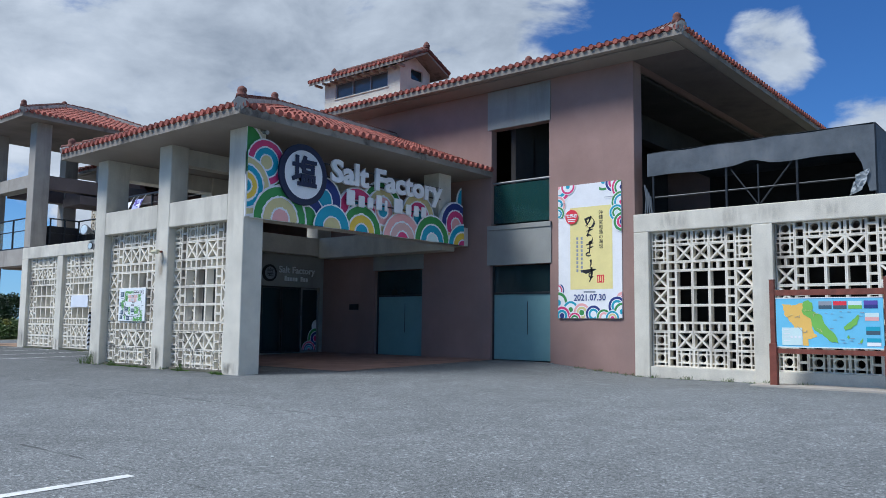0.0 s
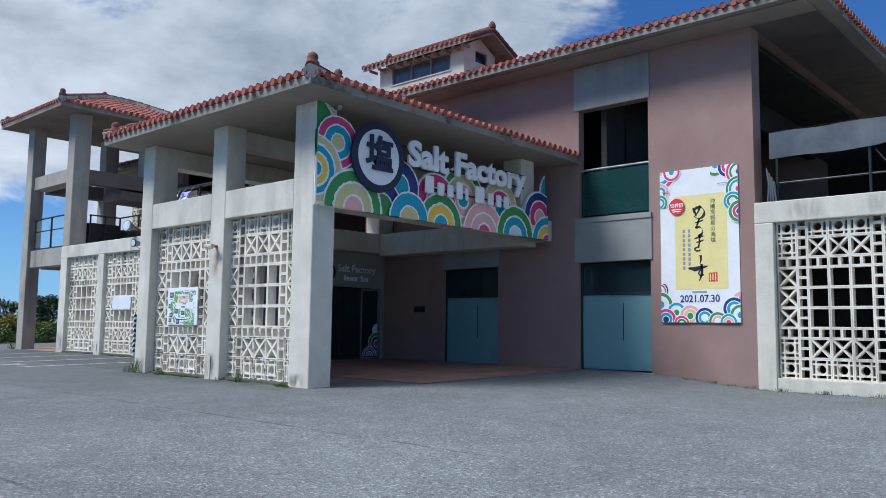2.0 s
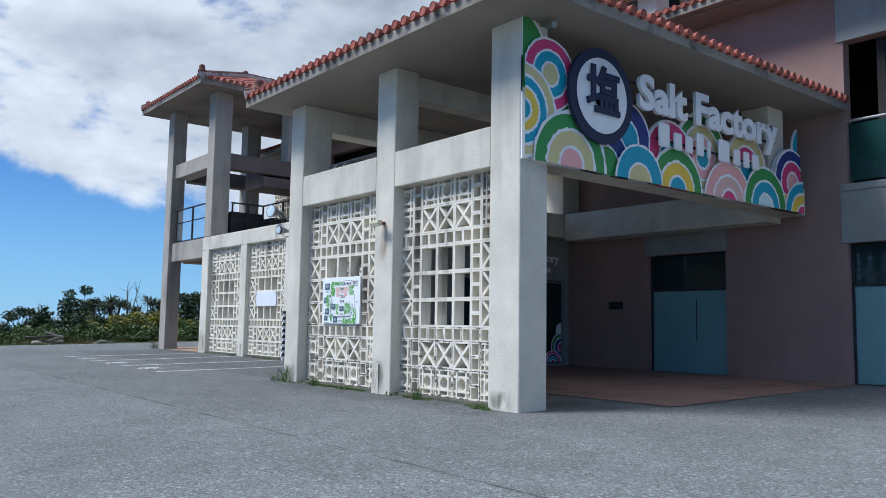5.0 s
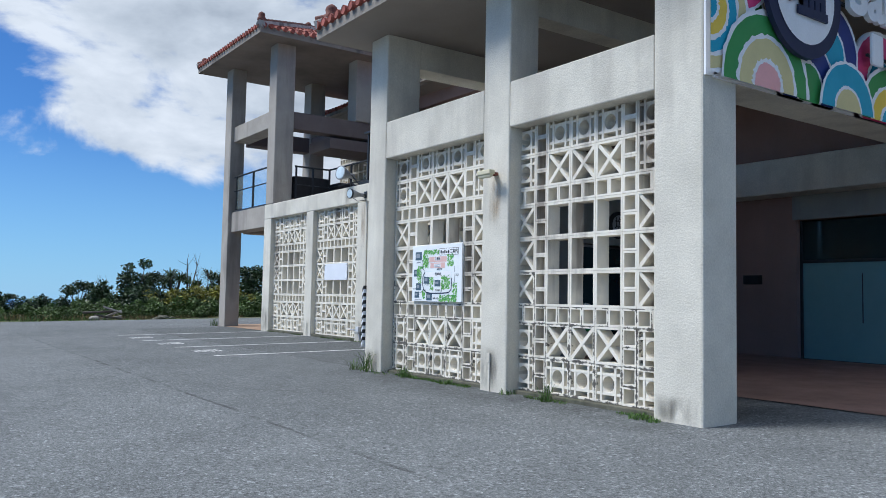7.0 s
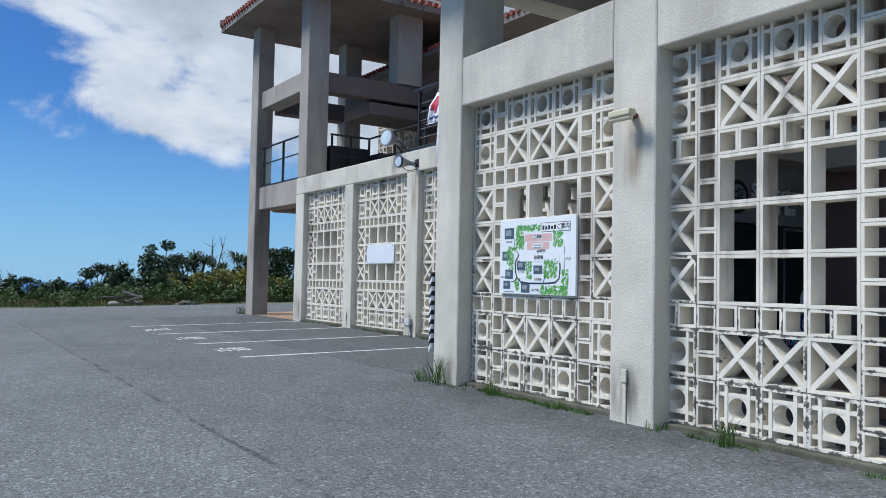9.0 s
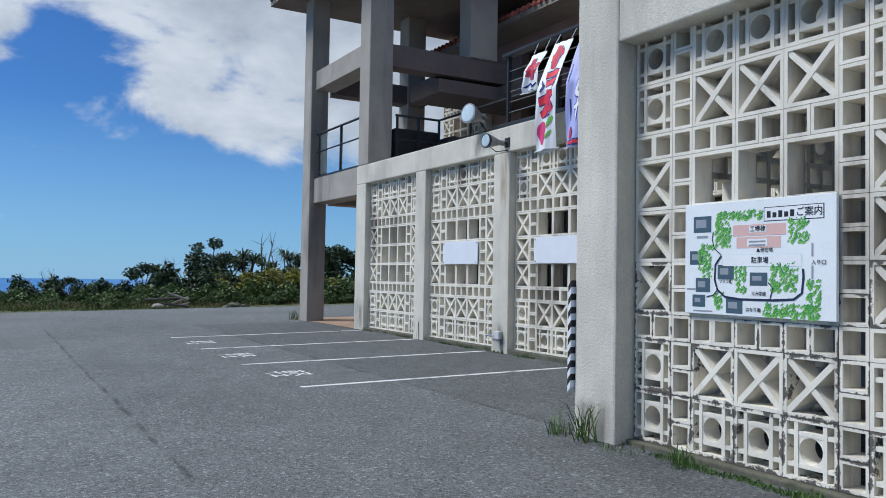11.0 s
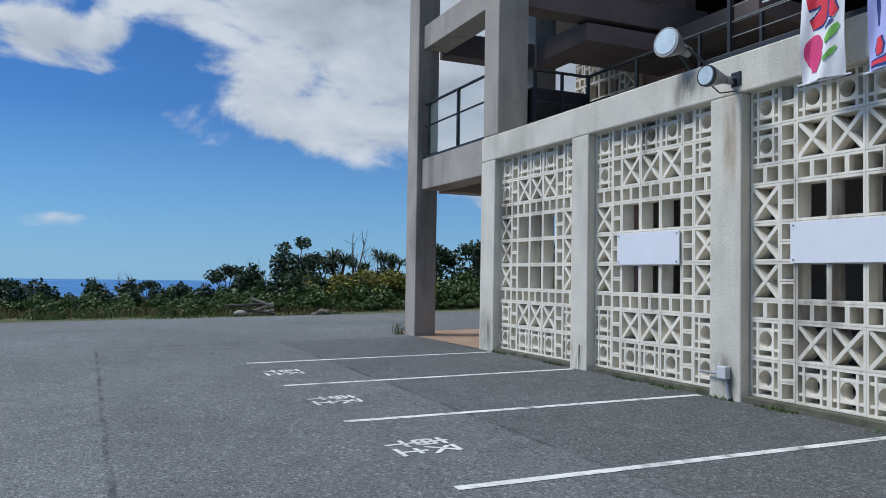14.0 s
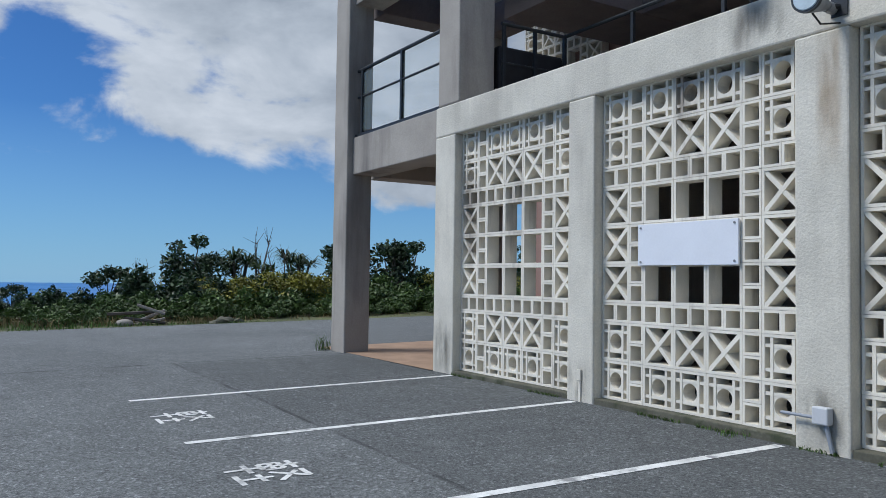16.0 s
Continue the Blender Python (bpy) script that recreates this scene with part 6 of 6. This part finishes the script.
# ---------------------------------------------------------------- plants
LEAF = {
    "dark": material("dark_leaf", (0.030, 0.060, 0.018), 0.55, scale=1.2, fine=9, bump=0.0, grain=0.25, dark=0.6, light=1.3, island=0.45),
    "olive": material("olive_leaf", (0.070, 0.118, 0.024), 0.6, scale=1.2, fine=9, bump=0.0, grain=0.25, dark=0.65, light=1.3, island=0.45),
    "yellow": material("yellow_leaf", (0.21, 0.20, 0.022), 0.6, scale=1.2, fine=9, bump=0.0, grain=0.25, dark=0.6, light=1.3, island=0.5),
    "dry": material("dry_grass", (0.22, 0.17, 0.075), 0.9, scale=1.0, fine=9, bump=0.0, grain=0.25, dark=0.7, light=1.3, island=0.4),
    "grass": material("green_grass", (0.085, 0.155, 0.03), 0.8, scale=1.0, fine=9, bump=0.0, grain=0.2, dark=0.7, light=1.3, island=0.4),
}
BARK = material("bark", (0.12, 0.10, 0.085), 0.95, scale=6, fine=40, bump=0.4)


def crown_lists(rng, clumps, leaves, size):
    """Many small leaves scattered on and in uneven clumps."""
    v, f = [], []
    for cx, cy, cz, r in clumps:
        for _ in range(int(leaves * r * r)):
            d = Vector((rng.gauss(0, 1), rng.gauss(0, 1), rng.gauss(0, 1))).normalized()
            p = Vector((cx, cy, cz)) + Vector((d.x, d.y, d.z * 0.8)) * r * (rng.random() ** 0.35) * rng.uniform(0.8, 1.12)
            if p.z < 0.02:
                continue
            a = Vector((rng.gauss(0, 1), rng.gauss(0, 1), rng.gauss(0, 0.7))).normalized()
            b = a.cross(Vector((rng.gauss(0, 1), rng.gauss(0, 1), rng.gauss(0, 1)))).normalized()
            s = size * rng.uniform(0.6, 1.3)
            n = len(v)
            v += [p - a * s, p + b * s * 0.45, p + a * s, p - b * s * 0.45]
            f.append((n, n + 1, n + 2, n + 3))
    return v, f


def shrub(kind, seed, height, spread, label, bare=False, stem=0.25):
    rng = random.Random(seed)
    ob = thing("shrub" if height < 2.2 else "tree", (0, 0, 0), label, "shrub" if height < 2.2 else "tree", "wild growth at the edge")
    bm = bmesh.new()
    clumps = []
    for i in range(rng.randint(5, 8) if height > 2 else rng.randint(4, 6)):
        an, rad = rng.uniform(0, 6.283), spread * rng.uniform(0.1, 0.75)
        z = height * rng.uniform(0.45, 0.88) if height > 2 else height * rng.uniform(0.3, 0.75)
        tip = Vector((rad * math.cos(an), rad * math.sin(an), z))
        mid = Vector((tip.x * 0.45, tip.y * 0.45, z * 0.5)) + Vector((rng.uniform(-0.1, 0.1), rng.uniform(-0.1, 0.1), 0))
        tube([(tip.x * 0.1, tip.y * 0.1, -0.1), mid, tip], [0.05 * height / 2, 0.03 * height / 2, 0.008], 5, bm)
        if bare:
            for _ in range(7):
                s = mid.lerp(tip, rng.uniform(0.2, 1.0))
                e = s + Vector((rng.uniform(-0.4, 0.4), rng.uniform(-0.4, 0.4), rng.uniform(0.2, 0.7)))
                tube([s, e], [0.014, 0.004], 4, bm)
            if rng.random() < 0.6:
                clumps.append((tip.x, tip.y, z * 0.6, spread * 0.28))
        else:
            clumps.append((tip.x, tip.y, z, spread * rng.uniform(0.28, 0.46)))
    if not bare:
        for _ in range(4):
            clumps.append((rng.uniform(-0.6, 0.6) * spread, rng.uniform(-0.6, 0.6) * spread, height * rng.uniform(0.12, 0.4), spread * rng.uniform(0.35, 0.55)))
    part("trunk", bm, BARK, ob, "thin branching stems")
    v, f = crown_lists(rng, clumps, 900, 0.10 if kind != "yellow" else 0.075)
    raw("crown", v, f, LEAF[kind], ob, {"dark": "dark green leaves", "olive": "olive green leaves", "yellow": "yellow-green flowering leaves"}[kind])
    return ob


def spiky(seed, height, label):
    """A screw-pine: a bare stem with tufts of long strap leaves."""
    rng = random.Random(seed)
    ob = thing("screw_pine", (0, 0, 0), label, "tree", "wild growth at the edge")
    bm, v, f = bmesh.new(), [], []
    for i in range(5):
        an = i * 1.3 + rng.random()
        head = Vector((0.7 * math.cos(an) * rng.uniform(0.3, 1), 0.7 * math.sin(an) * rng.uniform(0.3, 1), height * rng.uniform(0.6, 0.85)))
        tube([(0, 0, -0.1), (head.x * 0.4, head.y * 0.4, head.z * 0.5), head], [0.09, 0.06, 0.05], 6, bm)
        for _ in range(46):
            a = rng.uniform(0, 6.283)
            out = Vector((math.cos(a), math.sin(a), 0))
            L, up = rng.uniform(0.5, 0.9), rng.uniform(-0.1, 1.0)
            side = Vector((-out.y, out.x, 0)) * 0.03
            p1, p2 = head + out * L * 0.5 + Vector((0, 0, up * L * 0.6)), head + out * L + Vector((0, 0, up * L * 0.5 - 0.12))
            n = len(v)
            v += [head - side, head + side, p1 + side, p1 - side, p2]
            f += [(n, n + 1, n + 2, n + 3), (n + 3, n + 2, n + 4)]
    part("trunk", bm, BARK, ob, "thin forked stem")
    raw("crown", v, f, LEAF["dark"], ob, "long dark strap leaves")
    return ob


protos = {
    "low": shrub("olive", 1, 1.25, 1.15, "low olive-green scrub at the edge of the asphalt"), "lowdark": shrub("dark", 2, 1.5, 1.1, "low dark green shrub in the scrub"),
    "yellow": shrub("yellow", 3, 1.6, 1.2, "shrub with yellow-green flower heads"), "tree": shrub("dark", 4, 2.9, 1.1, "dark green wind-bent small tree"),
    "tree2": shrub("dark", 5, 2.4, 1.3, "dense dark green small tree"), "bare": shrub("olive", 6, 3.2, 1.0, "half-bare twiggy small tree", bare=True), "pine": spiky(7, 2.8, "dark screw-pine with strap leaves"),
}
rng = random.Random(77)


def plant(kind, x, y, size=1.0):
    z = terrain(x, y)
    ob = protos[kind]
    if ob.location.length > 0:
        ob = copy_thing(ob, pose(x, y, z, 0, 0, rng.uniform(0, 360)))
    else:
        ob.matrix_basis = pose(x, y, z, 0, 0, rng.uniform(0, 360))
    s = size * rng.uniform(0.9, 1.1)
    ob.scale = (s, s, s)


for y in np.arange(-14, 46, 1.0):
    plant("low", -49.6 - rng.uniform(0, 1.0), y + rng.uniform(-0.4, 0.4), 0.72 if y < 13 else 0.9)
for y in np.arange(-12, 46, 1.25):
    plant(rng.choice(("low", "lowdark", "lowdark")), -51.6 - rng.uniform(0, 1.5), y + rng.uniform(-0.6, 0.6), 0.85 if y < 13 else 1.25)
for y in np.arange(-14, 46, 0.8):
    plant("low", -48.4 - rng.uniform(0, 0.7), y + rng.uniform(-0.4, 0.4), 0.42)
    plant(rng.choice(("low", "lowdark")), -50.7 - rng.uniform(0, 0.9), y + rng.uniform(-0.4, 0.4), 0.70 if y < 13 else 1.0)
for y in (15.2, 16.3, 17.3, 18.2, 19.4, 24.5, 26.5, 29, 31.5):
    plant("yellow", -50.2 - rng.uniform(0, 1.0), y, 1.0)
for x, y, k, s in ((-53.5, 4.2, "tree2", 0.55), (-54, 12.2, "tree2", 0.75), (-52.8, 14.9, "tree", 1.0), (-54.5, 16.2, "tree2", 1.0), (-53.4, 16.9, "pine", 0.92), (-55, 18.2, "bare", 1.05), (-53.2, 18.6, "bare", 0.95), (-54, 19.6, "pine", 0.95),
                   (-55.2, 13.6, "bare", 0.65), (-52.6, 20.6, "tree", 1.05), (-54, 21.8, "tree2", 1.25), (-53, 23.4, "tree2", 1.2), (-54.5, 25.2, "tree", 1.1), (-53.5, 27.5, "bare", 1.0), (-54, 29.3, "tree2", 1.2), (-53.6, 31.6, "tree", 1.1),
                   (-54, 34, "tree2", 1.2), (-54, 36.5, "tree", 1.15), (-54.5, 39, "tree2", 1.25), (-54, 42, "tree", 1.1), (-52, 2.0, "bare", 0.6), (-53, -0.6, "tree2", 0.7), (-53.5, -3.5, "tree", 0.7), (-56, 9.2, "tree2", 0.5), (-53.4, 8.3, "bare", 0.5)):
    plant(k, x, y, s)


def grass_patch(name, spots, blades, length, kind, label, seed, width=0.006, category="grass"):
    """Upright blades in tufts, as one mesh."""
    rng = random.Random(seed)
    v, f = [], []
    for x, y, z, r in spots:
        for _ in range(blades):
            a, d = rng.uniform(0, 6.283), r * math.sqrt(rng.random())
            p = Vector((x + d * math.cos(a), y + d * math.sin(a), z))
            lean = Vector((rng.gauss(0, 0.4), rng.gauss(0, 0.4) - 0.1, 0))
            h = length * rng.uniform(0.4, 1.1)
            side = Vector((rng.gauss(0, 1), rng.gauss(0, 1), 0)).normalized() * width
            q, t = p + lean * h * 0.35 + Vector((0, 0, h * 0.65)), p + lean * h + Vector((0, 0, h * 0.9))
            n = len(v)
            v += [p - side, p + side, q + side * 0.8, q - side * 0.8, t]
            f += [(n, n + 1, n + 2, n + 3), (n + 3, n + 2, n + 4)]
    ob = raw(name, v, f, LEAF[kind])
    return tagged(ob, label, category, "", "stuff")


rng = random.Random(9)
verge = [(-46.6 - abs(rng.gauss(0, 1.1)), rng.uniform(-14, 46), 0.20, 0.4) for _ in range(900)]
grass_patch("verge_grass", verge[:450], 12, 0.22, "grass", "short green grass along the asphalt edge", 1, 0.012)
grass_patch("verge_grass", [(x - 0.9, y, z, r) for x, y, z, r in verge[450:]], 12, 0.34, "dry", "dry straw-coloured grass along the asphalt edge", 2, 0.012)


def weed(x, y, r, h, n, seed, kind="grass"):
    grass_patch("weeds", [(x, y, ground_z(x, y) - 0.01, r)], n, h, kind, "green weeds growing from the wall's foot", seed, 0.0045, "weeds")


weed(-20.40, 10.16, 0.13, 0.42, 45, 11), weed(-20.7, 10.12, 0.10, 0.22, 40, 12), weed(-19.35, 10.18, 0.10, 0.20, 50, 13), weed(-18.4, 10.22, 0.12, 0.10, 50, 14)
weed(-16.35, 10.20, 0.07, 0.26, 40, 15), weed(-14.95, 10.16, 0.10, 0.09, 120, 16), weed(-14.75, 10.14, 0.08, 0.07, 80, 17), weed(-17.1, 10.24, 0.10, 0.10, 30, 18), weed(-36.05, 13.15, 0.14, 0.34, 60, 19)
weed(-25.6, 13.30, 0.12, 0.07, 40, 20), weed(-27.2, 13.30, 0.15, 0.07, 50, 21), weed(-24.4, 13.31, 0.2, 0.06, 50, 22), weed(-20.0, 10.2, 0.2, 0.07, 60, 23)
for i in range(14):
    weed(-10.6 + i * 0.42 + 0.1 * math.sin(i * 7), 18.0 - (0.06 if i > 3 else 0), 0.16, 0.09 + 0.03 * math.sin(i * 3), 45, 40 + i, "olive")

rng = random.Random(64)
strip = [(x, 10.27 + rng.uniform(-0.05, 0.05), ground_z(x, 10.27) - 0.005, 0.05) for x in [-20.1 + 0.03 * i for i in range(82)] if math.sin(x * 5.1) + math.sin(x * 2.3 + 1) > -0.5]
strip += [(x, 10.28 + rng.uniform(-0.04, 0.04), ground_z(x, 10.27) - 0.005, 0.05) for x in [-17.2 + 0.05 * i for i in range(46)] if math.sin(x * 4.1) > 0.1]
grass_patch("weeds", strip, 22, 0.036, "grass", "low green moss and weeds along the screen's foot", 65, 0.004, "weeds")
strip = [(x, 13.31, ground_z(x, 13.3) - 0.005, 0.03) for x in [-31.9 + 0.05 * i for i in range(164)] if math.sin(x * 3.1) + math.sin(x * 7.3) > 0.2]
grass_patch("weeds", strip, 12, 0.05, "olive", "low weeds along the annex kerb", 66, 0.004, "weeds")

# driftwood pile and stones at the edge
pile = thing("wood_pile", (-47.8, 12.2, 0.2), "heap of grey weathered boards and a white sack", "wood pile")
for i, (dx, dy, a, l) in enumerate(((0, 0, 20, 1.5), (0.2, 0.1, -12, 1.2), (-0.1, 0.3, 35, 1.0), (0.1, -0.3, 5, 1.3), (0.25, 0.25, -30, 0.9))):
    c = Vector((-47.8 + dx, 12.2 + dy, 0.28 + 0.11 * i))
    w = Vector((0.15, math.cos(radians(a)), 0.6 * math.sin(radians(a)))) * l / 2
    part("board", tube([c - w, c + w], 0.05, 5), BARK if i % 2 else STUCCO_OLD, pile, "grey weathered board")
bm = bmesh.new()
bmesh.ops.create_icosphere(bm, subdivisions=2, radius=0.2, matrix=Matrix.Translation((-47.5, 11.7, 0.32)) @ Matrix.Diagonal((1, 1.3, 0.65, 1)))
part("sack", bm, STUCCO_OLD, pile, "dirty white sack", smooth=True)
for i, (x, y, r) in enumerate(((-47.3, 14.6, 0.24), (-47.4, 15.05, 0.17), (-47.2, 14.25, 0.15))):
    st = thing("rock", (x, y, 0.2), "dark weathered rock on the verge", "rock", "rocks on the verge")
    bm = bmesh.new()
    bmesh.ops.create_icosphere(bm, subdivisions=2, radius=r, matrix=Matrix.Translation((x, y, 0.2 + r * 0.5)) @ Matrix.Diagonal((1, 1.3, 0.8, 1)))
    for vert in bm.verts:
        vert.co += noise.noise_vector(vert.co * 6) * r * 0.35
    part("stone", bm, MOSSY, st)


# ---------------------------------------------------------------- stains with a shape of their own
def stain_material(name, rgb, strength):
    m = bpy.data.materials.new(name)
    m.use_nodes = True
    nt = m.node_tree
    N, L = nt.nodes.new, nt.links.new
    p = nt.nodes["Principled BSDF"]
    p.inputs["Base Color"].default_value = (*rgb, 1)
    p.inputs["Roughness"].default_value = 0.95
    co, mp, n = N("ShaderNodeTexCoord"), N("ShaderNodeMapping"), N("ShaderNodeTexNoise")
    mp.inputs["Scale"].default_value = (1, 1, 0.22)
    L(co.outputs["Object"], mp.inputs["Vector"]), L(mp.outputs[0], n.inputs["Vector"])
    n.inputs["Scale"].default_value, n.inputs["Detail"].default_value = 9, 6
    sep = N("ShaderNodeSeparateXYZ")
    L(co.outputs["Generated"], sep.inputs[0])

    def op(kind, a, b):
        k = N("ShaderNodeMath")
        k.operation, k.use_clamp = kind, True
        for i, v in enumerate((a, b)):
            if isinstance(v, (int, float)):
                k.inputs[i].default_value = v
            else:
                L(v, k.inputs[i])
        return k.outputs[0]

    side = op("MULTIPLY", op("MULTIPLY", sep.outputs[0], op("SUBTRACT", 1.0, sep.outputs[0])), 4.0)
    fade = op("MULTIPLY", op("MULTIPLY", sep.outputs[2], op("SUBTRACT", 1.0, sep.outputs[2])), 4.0)
    mask = op("MULTIPLY", op("SUBTRACT", n.outputs["Fac"], 0.36), 3.2)
    L(op("MULTIPLY", op("MULTIPLY", mask, op("MULTIPLY", side, fade)), strength), p.inputs["Alpha"])
    return m


RUST_STAIN = stain_material("rust_run", (0.33, 0.19, 0.07), 0.55)
RAIN = stain_material("rain_run", (0.09, 0.085, 0.075), 0.3)
MOULD = stain_material("black_mould", (0.06, 0.055, 0.047), 0.65)


def stain(x0, x1, y, z0, z1, mat, label):
    ob = raw("stain", [(x0, y, z0), (x1, y, z0), (x1, y, z1), (x0, y, z1)], [(0, 1, 2, 3)], mat)
    tagged(ob, label, "stain", "", "structure")


stain(-17.52, -17.26, PF - 0.004, 2.35, 3.10, RUST_STAIN, "brown rust run below the bracket lamp")
stain(-26.44, -26.20, AF - 0.004, 2.6, 3.95, RUST_STAIN, "brown rust run below the floodlight")
stain(-27.3, -26.7, AF - 0.004, 3.82, 4.22, MOULD, "dark damp patch on the parapet")
for x0, x1, z0, z1 in ((-32.45, -31.94, 0.36, 1.2), (-29.49, -29.08, 0.40, 0.9), (-26.62, -26.16, 0.40, 0.95), (-23.69, -23.17, 0.38, 0.8)):
    stain(x0, x1, AF - 0.004, z0, z1, MOULD, "black mould on the foot of a pillar")
for x0, x1, z0, z1 in ((-20.65, -20.15, 0.34, 0.7), (-17.65, -17.25, 0.34, 0.9), (-14.83, -14.3, 0.32, 0.6)):
    stain(x0, x1, PF - 0.004, z0, z1, MOULD, "black mould on the foot of a pillar")
for x, w in ((-8.5, 0.9), (-6.9, 0.5), (-6.3, 0.9), (-4.9, 0.7)):
    stain(x, x + w, RF - 0.004, 3.76, 4.20, RAIN, "dark rain stain below the parapet's edge")

# ---------------------------------------------------------------- laid pieces
lay_screens()
